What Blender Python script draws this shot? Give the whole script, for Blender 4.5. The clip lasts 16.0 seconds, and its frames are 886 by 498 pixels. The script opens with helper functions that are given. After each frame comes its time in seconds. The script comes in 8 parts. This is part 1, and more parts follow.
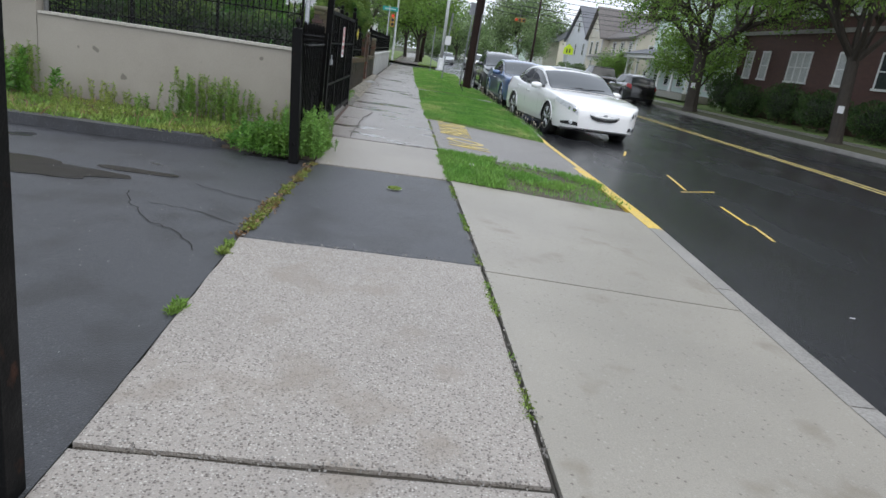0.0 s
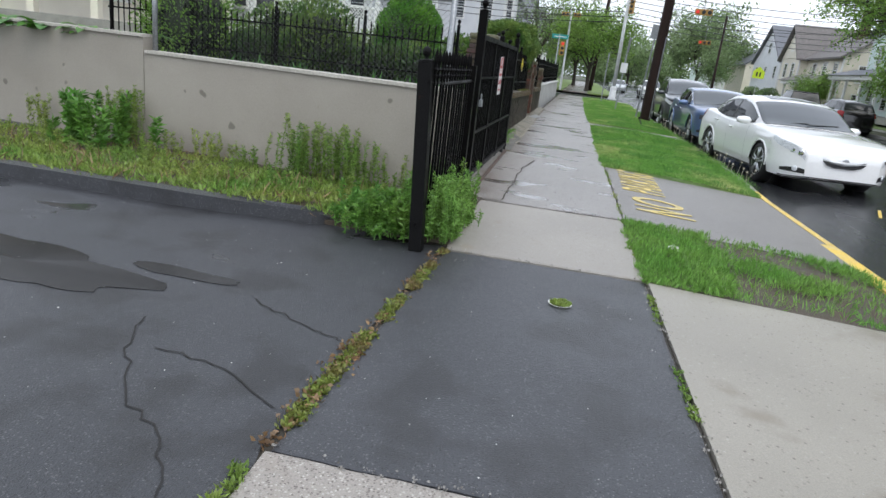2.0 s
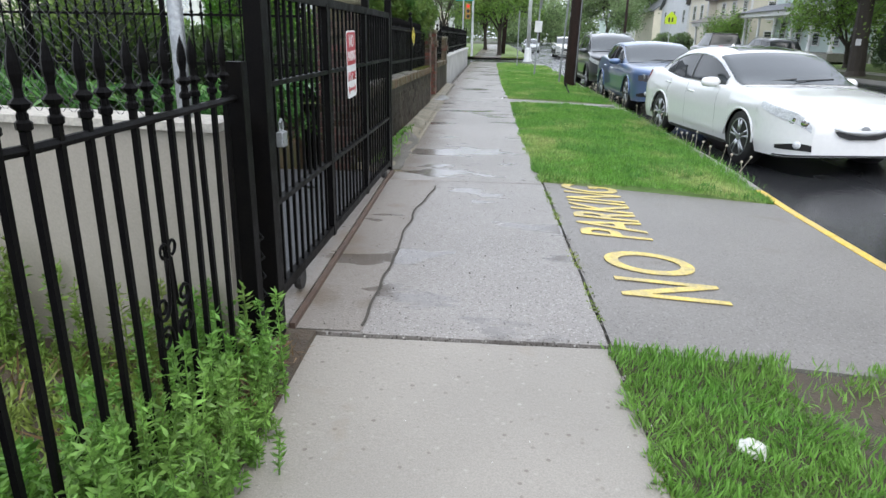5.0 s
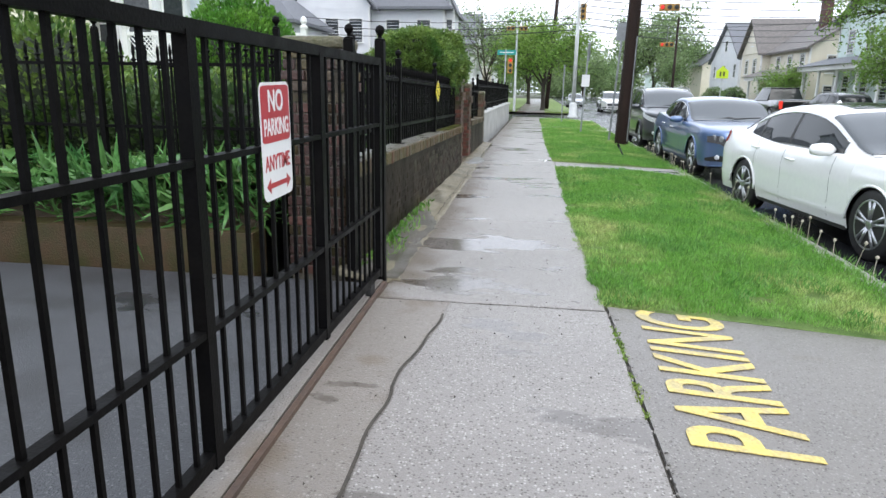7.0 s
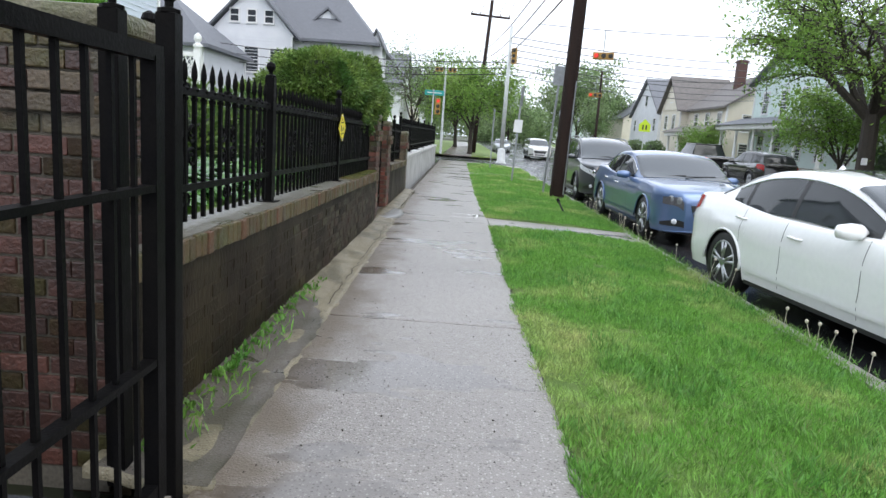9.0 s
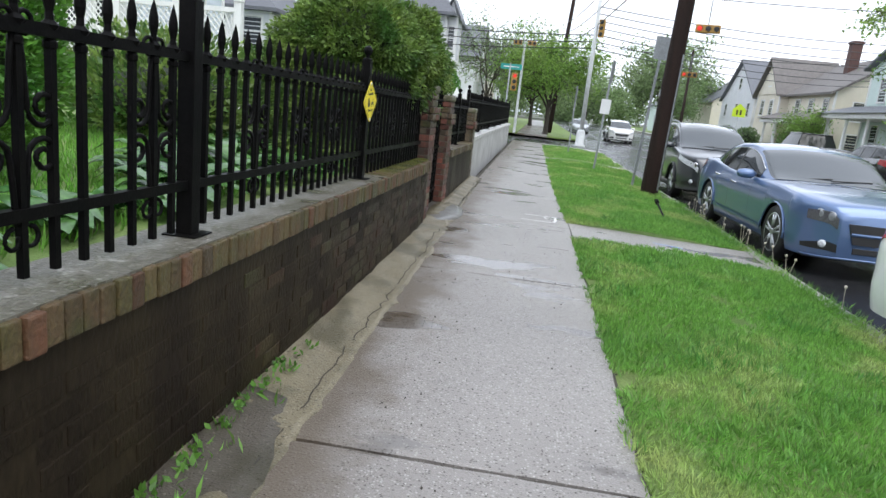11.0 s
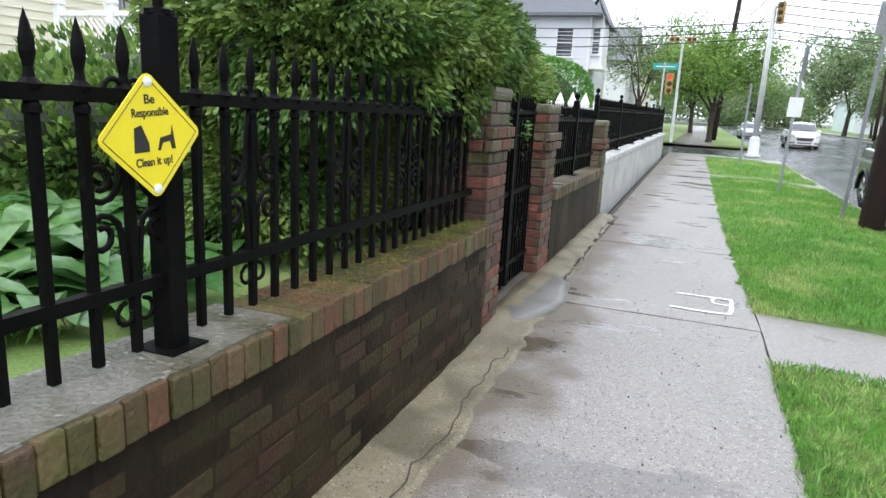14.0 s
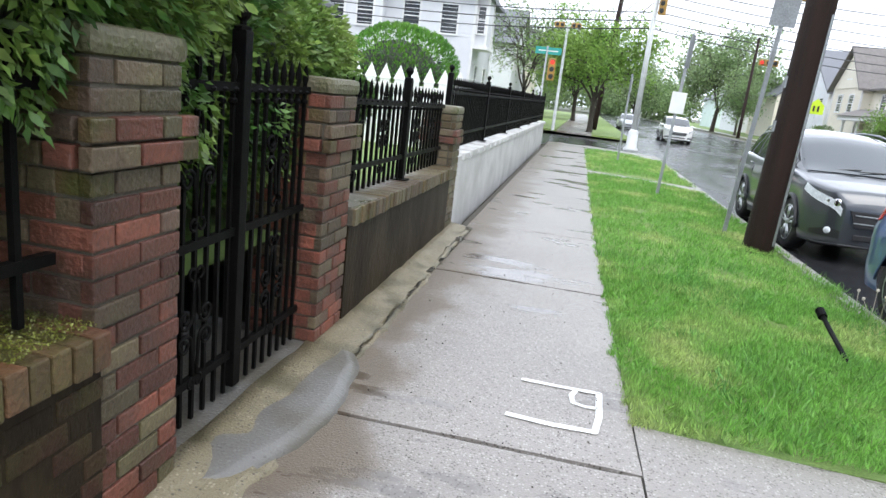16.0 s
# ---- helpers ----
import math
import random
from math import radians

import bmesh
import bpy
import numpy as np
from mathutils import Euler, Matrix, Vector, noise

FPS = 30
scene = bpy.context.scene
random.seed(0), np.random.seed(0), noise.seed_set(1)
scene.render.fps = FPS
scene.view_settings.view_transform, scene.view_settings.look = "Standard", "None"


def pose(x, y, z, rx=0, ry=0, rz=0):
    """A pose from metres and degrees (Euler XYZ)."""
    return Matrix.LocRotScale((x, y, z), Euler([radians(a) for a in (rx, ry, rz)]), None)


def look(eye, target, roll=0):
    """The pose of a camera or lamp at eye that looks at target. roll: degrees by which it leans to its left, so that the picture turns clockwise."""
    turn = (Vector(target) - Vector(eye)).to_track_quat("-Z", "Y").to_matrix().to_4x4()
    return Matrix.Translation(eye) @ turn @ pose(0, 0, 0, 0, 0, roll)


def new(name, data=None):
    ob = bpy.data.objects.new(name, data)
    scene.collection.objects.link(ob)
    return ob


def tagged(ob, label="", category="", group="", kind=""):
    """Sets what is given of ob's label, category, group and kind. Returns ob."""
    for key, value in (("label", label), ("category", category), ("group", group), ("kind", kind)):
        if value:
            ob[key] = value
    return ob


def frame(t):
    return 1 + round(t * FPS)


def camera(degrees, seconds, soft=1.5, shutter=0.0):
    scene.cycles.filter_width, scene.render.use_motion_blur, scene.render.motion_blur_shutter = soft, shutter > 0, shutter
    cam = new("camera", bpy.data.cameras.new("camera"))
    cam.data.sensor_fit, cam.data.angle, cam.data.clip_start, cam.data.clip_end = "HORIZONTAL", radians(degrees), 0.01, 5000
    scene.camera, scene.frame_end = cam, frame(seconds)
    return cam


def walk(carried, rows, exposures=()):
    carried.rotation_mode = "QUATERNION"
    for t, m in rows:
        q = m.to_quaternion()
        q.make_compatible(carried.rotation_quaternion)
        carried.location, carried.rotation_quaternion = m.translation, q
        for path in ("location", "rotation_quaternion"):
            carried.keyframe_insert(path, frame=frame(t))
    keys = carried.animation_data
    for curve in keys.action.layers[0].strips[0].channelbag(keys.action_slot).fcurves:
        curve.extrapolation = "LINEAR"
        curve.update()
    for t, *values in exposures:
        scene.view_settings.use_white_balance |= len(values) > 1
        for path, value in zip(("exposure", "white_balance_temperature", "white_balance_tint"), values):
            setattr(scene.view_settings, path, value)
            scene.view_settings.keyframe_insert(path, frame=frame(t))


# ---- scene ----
cam = camera(68.1, 16.0)
PATH = [
    (0, (0.015, -0.054, 1.545), (0.173, 1.855, 0.973), 8.4),
    (0.5, (0.023, 0.538, 1.575), (0.154, 2.467, 1.061), 8.7),
    (1, (-0.025, 1.178, 1.598), (0.008, 3.12, 1.117), 4.8),
    (1.5, (-0.004, 1.773, 1.614), (-0.087, 3.707, 1.108), 5.9),
    (2, (-0.109, 2.437, 1.58), (-0.443, 4.33, 1.026), 6.5),
    (2.5, (-0.118, 3.026, 1.572), (-0.438, 4.905, 0.967), 5.9),
    (3, (-0.136, 3.647, 1.588), (-0.562, 5.504, 0.98), 6.0),
    (3.5, (-0.147, 4.241, 1.582), (-0.365, 6.118, 0.926), 1.5),
    (4, (-0.101, 4.907, 1.601), (-0.208, 6.754, 0.842), 2.1),
    (4.5, (-0.145, 5.5, 1.636), (-0.237, 7.365, 0.918), -0.5),
    (5, (-0.116, 6.166, 1.659), (-0.249, 8.063, 1.041), 1.0),
    (5.2, (-0.123, 6.398, 1.658), (-0.324, 8.294, 1.054), 4.9),
    (7.3, (-0.093, 8.782, 1.67), (-0.341, 10.726, 1.27), 0.2),
    (7.5, (-0.091, 9.018, 1.712), (-0.294, 10.98, 1.379), 0.5),
    (8, (-0.164, 9.62, 1.695), (-0.216, 11.59, 1.354), 3.2),
    (8.5, (-0.173, 10.225, 1.674), (-0.1, 12.194, 1.326), 3.5),
    (9, (-0.203, 10.8, 1.661), (-0.243, 12.769, 1.314), 4.0),
    (9.5, (-0.213, 11.362, 1.668), (-0.21, 13.318, 1.254), 5.1),
    (10, (-0.198, 11.966, 1.7), (-0.33, 13.919, 1.286), 6.2),
    (10.2, (-0.234, 12.183, 1.67), (-0.433, 14.133, 1.272), 7.6),
    (12.3, (-0.312, 14.666, 1.742), (-0.594, 16.566, 1.185), 3.7),
    (12.5, (-0.32, 14.891, 1.727), (-0.632, 16.782, 1.154), 5.0),
    (13, (-0.328, 15.479, 1.755), (-0.699, 17.379, 1.251), 0.5),
    (13.5, (-0.305, 16.028, 1.788), (-0.895, 17.89, 1.358), -0.8),
    (14, (-0.292, 16.601, 1.753), (-0.978, 18.429, 1.322), 2.9),
    (14.5, (-0.215, 17.177, 1.754), (-0.737, 19.063, 1.34), 3.8),
    (15, (-0.182, 17.768, 1.781), (-0.711, 19.641, 1.319), 5.3),
    (15.5, (-0.205, 18.321, 1.794), (-0.67, 20.213, 1.345), 3.9),
    (16, (-0.2, 18.918, 1.806), (-0.554, 20.829, 1.335), 6.6),
]
walk(cam, [(t, look(eye, target, roll)) for t, eye, target, roll in PATH],
     exposures=((0, 0.5), (2, 0.67), (3.5, 1.0), (5, 0.98), (7.5, 1.16), (9, 0.99), (10, 0.92), (12.5, 1.18), (14, 1.38), (16, 1.46)))

# ---- world and light: an overcast, rainy day ----
world = bpy.data.worlds.new("overcast")
scene.world = world
world.use_nodes = True
wn, wl = world.node_tree.nodes, world.node_tree.links
sky = wn.new("ShaderNodeTexSky")
sky.sky_type, sky.sun_disc = "NISHITA", False
sky.sun_elevation, sky.sun_rotation = radians(55), radians(150)
sky.air_density, sky.dust_density = 1.0, 4.0
dim = wn.new("ShaderNodeMix")
dim.data_type, dim.blend_type = "RGBA", "MIX"
gain = wn.new("ShaderNodeMix")
gain.data_type, gain.blend_type = "RGBA", "MULTIPLY"
gain.inputs["Factor"].default_value = 1.0
gain.inputs["B"].default_value = (0.1, 0.1, 0.1, 1)
wl.new(sky.outputs[0], gain.inputs["A"])
wl.new(gain.outputs["Result"], dim.inputs["A"])
dim.inputs["B"].default_value = (0.88, 0.95, 1.075, 1)
dim.inputs["Factor"].default_value = 0.85
wl.new(dim.outputs["Result"], wn["Background"].inputs["Color"])
wn["Background"].inputs["Strength"].default_value = 1.0
sun = new("sun", bpy.data.lights.new("sun", "SUN"))
sun.data.energy, sun.data.angle, sun.data.color = 0.6, radians(40), (1.0, 0.99, 0.97)
sun.matrix_world = look((4, -6, 12), (0, 0, 0))


# ---- materials ----
def material(name, base, other=None, scale=6.0, fine=60.0, rough=0.6, rough2=None, bump=0.2, metal=0.0, spread=0.5, stretch=(1, 1, 1),
             coat=0.0, island=0.0, randomise=0.0, transmission=0.0, speck=None, speck_scale=90.0, speck_at=0.62, detail=6.0, patch=0.5, distance=0.004, grain_by=0.24, specular=0.5):
    """A surface with variation at two scales, relief, and its own colour per piece where asked."""
    m = bpy.data.materials.new(name)
    m.use_nodes = True
    n, l = m.node_tree.nodes, m.node_tree.links
    b = n["Principled BSDF"]
    co = n.new("ShaderNodeTexCoord")
    mp = n.new("ShaderNodeMapping")
    mp.inputs["Scale"].default_value = stretch
    geo = n.new("ShaderNodeNewGeometry")
    l.new(geo.outputs["Position"], mp.inputs["Vector"])
    a = n.new("ShaderNodeTexNoise")
    a.inputs["Scale"].default_value, a.inputs["Detail"].default_value = scale, detail
    f = n.new("ShaderNodeTexNoise")
    f.inputs["Scale"].default_value, f.inputs["Detail"].default_value = fine, 3
    l.new(mp.outputs[0], a.inputs["Vector"])
    l.new(mp.outputs[0], f.inputs["Vector"])
    ramp = n.new("ShaderNodeMapRange")
    ramp.inputs["From Min"].default_value = patch - spread / 2
    ramp.inputs["From Max"].default_value = patch + spread / 2
    l.new(a.outputs["Fac"], ramp.inputs["Value"])
    mix = n.new("ShaderNodeMix")
    mix.data_type = "RGBA"
    other = other or tuple(c * 0.7 for c in base)
    mix.inputs["A"].default_value, mix.inputs["B"].default_value = (*base, 1), (*other, 1)
    l.new(ramp.outputs[0], mix.inputs["Factor"])
    grain = n.new("ShaderNodeMapRange")
    grain.inputs["From Min"].default_value, grain.inputs["From Max"].default_value = 0.3, 0.7
    grain.inputs["To Min"].default_value, grain.inputs["To Max"].default_value = 1 - grain_by, 1 + 0.9 * grain_by
    l.new(f.outputs["Fac"], grain.inputs["Value"])
    mul = n.new("ShaderNodeMix")
    mul.data_type, mul.blend_type = "RGBA", "MULTIPLY"
    mul.inputs["Factor"].default_value = 1.0
    l.new(mix.outputs["Result"], mul.inputs["A"])
    l.new(grain.outputs[0], mul.inputs["B"])
    colour = mul.outputs["Result"]
    if speck:
        v = n.new("ShaderNodeTexNoise")
        v.inputs["Scale"].default_value, v.inputs["Detail"].default_value = speck_scale, 1
        l.new(geo.outputs["Position"], v.inputs["Vector"])
        st = n.new("ShaderNodeMapRange")
        st.inputs["From Min"].default_value, st.inputs["From Max"].default_value = speck_at, speck_at + 0.05
        l.new(v.outputs["Fac"], st.inputs["Value"])
        sm = n.new("ShaderNodeMix")
        sm.data_type = "RGBA"
        sm.inputs["B"].default_value = (*speck, 1)
        l.new(colour, sm.inputs["A"])
        l.new(st.outputs[0], sm.inputs["Factor"])
        colour = sm.outputs["Result"]
    for amount, source in ((island, "island"), (randomise, "object")):
        if amount:
            src = geo.outputs["Random Per Island"] if source == "island" else n.new("ShaderNodeObjectInfo").outputs["Random"]
            mr = n.new("ShaderNodeMapRange")
            mr.inputs["To Min"].default_value, mr.inputs["To Max"].default_value = 1 - amount, 1 + amount
            l.new(src, mr.inputs["Value"])
            mm = n.new("ShaderNodeMix")
            mm.data_type, mm.blend_type = "RGBA", "MULTIPLY"
            mm.inputs["Factor"].default_value = 1.0
            l.new(colour, mm.inputs["A"])
            l.new(mr.outputs[0], mm.inputs["B"])
            colour = mm.outputs["Result"]
    l.new(colour, b.inputs["Base Color"])
    b.inputs["Metallic"].default_value = metal
    b.inputs["Specular IOR Level"].default_value = specular
    b.inputs["Coat Weight"].default_value = coat
    b.inputs["Coat Roughness"].default_value = 0.05
    b.inputs["Transmission Weight"].default_value = transmission
    rr = n.new("ShaderNodeMapRange")
    rr.inputs["From Min"].default_value, rr.inputs["From Max"].default_value = 0.35, 0.65
    rr.inputs["To Min"].default_value, rr.inputs["To Max"].default_value = rough, rough if rough2 is None else rough2
    l.new(a.outputs["Fac"], rr.inputs["Value"])
    l.new(rr.outputs[0], b.inputs["Roughness"])
    if bump:
        bp = n.new("ShaderNodeBump")
        bp.inputs["Strength"].default_value, bp.inputs["Distance"].default_value = bump, distance
        l.new(f.outputs["Fac"], bp.inputs["Height"])
        l.new(bp.outputs[0], b.inputs["Normal"])
    return m


def leafy(name, base, other, glow=0.35, rough=0.5, scale=0.9, spread=0.35, patch=0.5):
    """Foliage: each leaf its own tone, some light coming through."""
    m = material(name, base, other, scale=scale, fine=25, rough=rough, bump=0, island=0.4, spread=spread, patch=patch)
    n, l = m.node_tree.nodes, m.node_tree.links
    b, out = n["Principled BSDF"], n["Material Output"]
    t = n.new("ShaderNodeBsdfTranslucent")
    l.new(b.inputs["Base Color"].links[0].from_socket, t.inputs["Color"])
    mx = n.new("ShaderNodeMixShader")
    mx.inputs[0].default_value = glow
    l.new(b.outputs[0], mx.inputs[1])
    l.new(t.outputs[0], mx.inputs[2])
    l.new(mx.outputs[0], out.inputs["Surface"])
    return m


def paving(name, tones, pebble=75.0, share=0.5, stain=(0.17, 0.135, 0.09), stain_at=0.62, wet_at=0.6, wet_scale=(0.9, 2.2, 1), rough=0.42, relief=0.6, edge=None):
    """Concrete with its pebbles showing, brown stains, and shallow puddles lying in the hollows. edge: x where silt washes over from."""
    m = bpy.data.materials.new(name)
    m.use_nodes = True
    n, l = m.node_tree.nodes, m.node_tree.links
    b = n["Principled BSDF"]
    geo = n.new("ShaderNodeNewGeometry")

    def tex(kind, scale, detail=4.0, stretch=None):
        t = n.new(kind)
        t.inputs["Scale"].default_value = scale
        if kind == "ShaderNodeTexNoise":
            t.inputs["Detail"].default_value = detail
        src = geo.outputs["Position"]
        if stretch:
            mp = n.new("ShaderNodeMapping")
            mp.inputs["Scale"].default_value = stretch
            l.new(src, mp.inputs["Vector"])
            src = mp.outputs[0]
        l.new(src, t.inputs["Vector"])
        return t

    def ramp(src, a, c, lo=0.0, hi=1.0):
        r = n.new("ShaderNodeMapRange")
        r.inputs["From Min"].default_value, r.inputs["From Max"].default_value = a, c
        r.inputs["To Min"].default_value, r.inputs["To Max"].default_value = lo, hi
        l.new(src, r.inputs["Value"])
        return r.outputs[0]

    def mix(fac, a, c, how="MIX"):
        x = n.new("ShaderNodeMix")
        x.data_type, x.blend_type = "RGBA", how
        for sock, v in ((x.inputs["Factor"], fac), (x.inputs["A"], a), (x.inputs["B"], c)):
            if isinstance(v, bpy.types.NodeSocket):
                l.new(v, sock)
            elif isinstance(v, tuple):
                sock.default_value = (*v, 1)
            else:
                sock.default_value = v
        return x.outputs["Result"]

    def times(a, c):
        x = n.new("ShaderNodeMath")
        x.operation = "MULTIPLY"
        l.new(a, x.inputs[0])
        l.new(c, x.inputs[1])
        return x.outputs[0]
    base, pale, dark = tones
    broad, fine = tex("ShaderNodeTexNoise", 0.9, 5), tex("ShaderNodeTexNoise", 150, 2)
    cells = tex("ShaderNodeTexVoronoi", pebble)
    sep = n.new("ShaderNodeSeparateColor")
    l.new(cells.outputs["Color"], sep.inputs[0])
    shape = ramp(cells.outputs["Distance"], 0.30, 0.52, 1.0, 0.0)
    colour = mix(ramp(broad.outputs["Fac"], 0.35, 0.65), base, tuple(v * 0.86 for v in base))
    colour = mix(times(ramp(sep.outputs[0], 1 - share * 0.5, 1 - share * 0.5 + 0.05), shape), colour, pale)
    colour = mix(times(ramp(sep.outputs[1], 1 - share * 0.42, 1 - share * 0.42 + 0.05), shape), colour, dark)
    colour = mix(1.0, colour, mix(ramp(fine.outputs["Fac"], 0.3, 0.7), (0.86, 0.86, 0.86), (1.12, 1.12, 1.12)), "MULTIPLY")
    blot = tex("ShaderNodeTexNoise", 2.6, 6)
    soil = ramp(blot.outputs["Fac"], stain_at, stain_at + 0.12, 0.0, 0.8)
    if edge is not None:
        sx = n.new("ShaderNodeSeparateXYZ")
        l.new(geo.outputs["Position"], sx.inputs[0])
        wash = n.new("ShaderNodeMath")
        wash.operation = "ADD"
        l.new(ramp(sx.outputs[0], edge + 0.55, edge, -0.25, 0.22), wash.inputs[0])
        l.new(blot.outputs["Fac"], wash.inputs[1])
        soil = ramp(wash.outputs[0], 0.42, 0.66, 0.0, 0.85)
    colour = mix(soil, colour, stain)
    pool = tex("ShaderNodeTexNoise", 1.0, 5, wet_scale)
    wet = ramp(pool.outputs["Fac"], wet_at, wet_at + 0.035)
    colour = mix(wet, colour, mix(1.0, colour, (0.62, 0.61, 0.60), "MULTIPLY"))
    l.new(colour, b.inputs["Base Color"])
    dry = n.new("ShaderNodeMath")
    dry.operation = "SUBTRACT"
    dry.inputs[0].default_value = 1.0
    l.new(wet, dry.inputs[1])
    l.new(ramp(wet, 0.0, 1.0, rough, 0.13), b.inputs["Roughness"])
    b.inputs["Specular IOR Level"].default_value = 0.45
    bp = n.new("ShaderNodeBump")
    bp.inputs["Distance"].default_value = 0.004
    l.new(ramp(dry.outputs[0], 0.0, 1.0, 0.02, relief), bp.inputs["Strength"])
    height = n.new("ShaderNodeMath")
    height.operation = "ADD"
    l.new(times(shape, sep.outputs[2]), height.inputs[0])
    l.new(fine.outputs["Fac"], height.inputs[1])
    l.new(height.outputs[0], bp.inputs["Height"])
    l.new(bp.outputs[0], b.inputs["Normal"])
    return m


M = {}
M["exposed"] = paving("exposed aggregate concrete", ((0.345, 0.315, 0.28), (0.47, 0.44, 0.40), (0.15, 0.128, 0.112)), 88, 0.95, stain=(0.27, 0.235, 0.195), stain_at=0.55, wet_at=0.72, rough=0.5, relief=1.0)
M["concrete"] = paving("wet worn concrete", ((0.262, 0.243, 0.226), (0.40, 0.38, 0.36), (0.10, 0.09, 0.08)), 78, 0.6, stain=(0.115, 0.09, 0.062), wet_at=0.585, edge=-1.15, rough=0.36)
M["smooth"] = paving("smooth wet concrete", ((0.295, 0.272, 0.238), (0.35, 0.33, 0.29), (0.15, 0.13, 0.11)), 44, 0.10, stain=(0.24, 0.20, 0.15), stain_at=0.6, wet_at=0.75, rough=0.45, relief=0.35)
M["mudconcrete"] = paving("silted crumbling concrete", ((0.195, 0.168, 0.108), (0.29, 0.26, 0.19), (0.07, 0.06, 0.04)), 70, 0.35, stain=(0.08, 0.07, 0.038), stain_at=0.5, wet_at=0.66, wet_scale=(2, 0.8, 1), rough=0.45, relief=0.9)
M["lot"] = paving("wet patched asphalt", ((0.044, 0.046, 0.051), (0.12, 0.12, 0.125), (0.02, 0.02, 0.022)), 105, 0.3, stain=(0.022, 0.022, 0.023), stain_at=0.5, wet_at=0.60, wet_scale=(0.55, 0.9, 1), rough=0.4, relief=0.6)
M["apron"] = paving("pale driveway concrete", ((0.30, 0.278, 0.235), (0.33, 0.31, 0.27), (0.15, 0.13, 0.11)), 55, 0.16, stain=(0.20, 0.175, 0.135), stain_at=0.6, wet_at=0.70, wet_scale=(0.8, 1.2, 1), rough=0.45, relief=0.3)
M["asphalt"] = paving("wet asphalt", ((0.052, 0.054, 0.06), (0.14, 0.14, 0.145), (0.02, 0.02, 0.022)), 105, 0.35, stain=(0.032, 0.032, 0.034), stain_at=0.5, wet_at=0.66, wet_scale=(0.6, 0.8, 1), rough=0.4, relief=0.6)
M["road"] = material("wet road asphalt", (0.016, 0.017, 0.019), (0.027, 0.027, 0.029), 0.6, 110, 0.32, 0.12, 0.5, spread=0.4, stretch=(1, 0.35, 1), specular=0.12)
M["oldapron"] = paving("worn grey driveway apron", ((0.205, 0.192, 0.178), (0.30, 0.285, 0.265), (0.09, 0.082, 0.075)), 85, 0.55, stain=(0.14, 0.12, 0.095), stain_at=0.64, wet_at=0.72, rough=0.45)
M["kerb"] = material("kerb stone", (0.30, 0.285, 0.26), (0.2, 0.19, 0.175), 3, 60, 0.5, 0.35, 0.5)
M["joint"] = material("dark joint dirt", (0.06, 0.05, 0.038), (0.035, 0.032, 0.025), 8, 80, 0.8, None, 0.5)
M["crack"] = material("black crack", (0.012, 0.012, 0.012), (0.02, 0.018, 0.016), 9, 80, 0.8, None, 0.3)
M["puddle"] = material("standing water over asphalt", (0.016, 0.0155, 0.015), (0.022, 0.02, 0.018), 1.2, 30, 0.12, 0.2, 0, specular=0.1)
M["silt"] = paving("dark wet silt", ((0.085, 0.072, 0.055), (0.16, 0.145, 0.115), (0.035, 0.03, 0.022)), 80, 0.3, stain=(0.045, 0.04, 0.022), stain_at=0.48, wet_at=0.66, rough=0.5, relief=0.9)
M["soil"] = material("damp soil", (0.085, 0.062, 0.04), (0.05, 0.038, 0.026), 5, 70, 0.75, 0.5, 0.8, distance=0.01)
M["turf"] = material("turf", (0.10, 0.20, 0.04), (0.22, 0.26, 0.09), 1.3, 70, 0.8, None, 0.8, distance=0.01)
M["ground"] = material("far ground", (0.07, 0.09, 0.04), (0.1, 0.1, 0.08), 0.2, 5, 0.8, None, 0.3)
M["yellow"] = material("worn yellow paint", (0.72, 0.50, 0.06), (0.58, 0.42, 0.12), 7, 60, 0.5, 0.35, 0.4, spread=0.3)
M["yellow_pale"] = material("faded yellow stencil paint", (0.68, 0.52, 0.13), (0.42, 0.35, 0.17), 8, 60, 0.5, None, 0.4, spread=0.3)
M["white_paint"] = material("white spray paint", (0.78, 0.78, 0.76), (0.6, 0.6, 0.58), 12, 70, 0.5, None, 0.2)
M["stucco"] = material("painted stucco", (0.36, 0.333, 0.285), (0.275, 0.25, 0.21), 0.8, 90, 0.8, 0.65, 0.3, spread=0.4, grain_by=0.07, speck=(0.17, 0.155, 0.13), speck_scale=6, speck_at=0.725)
M["stucco_cap"] = material("pale stucco coping", (0.5, 0.47, 0.42), (0.38, 0.36, 0.31), 2, 50, 0.7, None, 0.3)
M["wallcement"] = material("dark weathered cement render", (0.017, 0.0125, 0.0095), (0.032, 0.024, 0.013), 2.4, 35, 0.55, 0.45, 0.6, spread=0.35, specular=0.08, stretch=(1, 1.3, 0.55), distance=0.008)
M["patch"] = paving("worn brownish cement", ((0.235, 0.21, 0.185), (0.30, 0.28, 0.25), (0.11, 0.095, 0.08)), 70, 0.3, stain=(0.15, 0.12, 0.09), stain_at=0.52, wet_at=0.62, rough=0.36)
M["skim"] = material("grey wet cement skim", (0.165, 0.155, 0.135), (0.085, 0.08, 0.052), 4.5, 55, 0.45, 0.25, 1.0, spread=0.35, distance=0.010, speck=(0.26, 0.25, 0.22), speck_scale=35, speck_at=0.66)
M["step_cement"] = paving("smooth wet grey cement", ((0.135, 0.13, 0.12), (0.17, 0.165, 0.155), (0.08, 0.075, 0.07)), 60, 0.2, stain=(0.09, 0.082, 0.066), stain_at=0.5, wet_at=0.8, rough=0.3, relief=0.3)
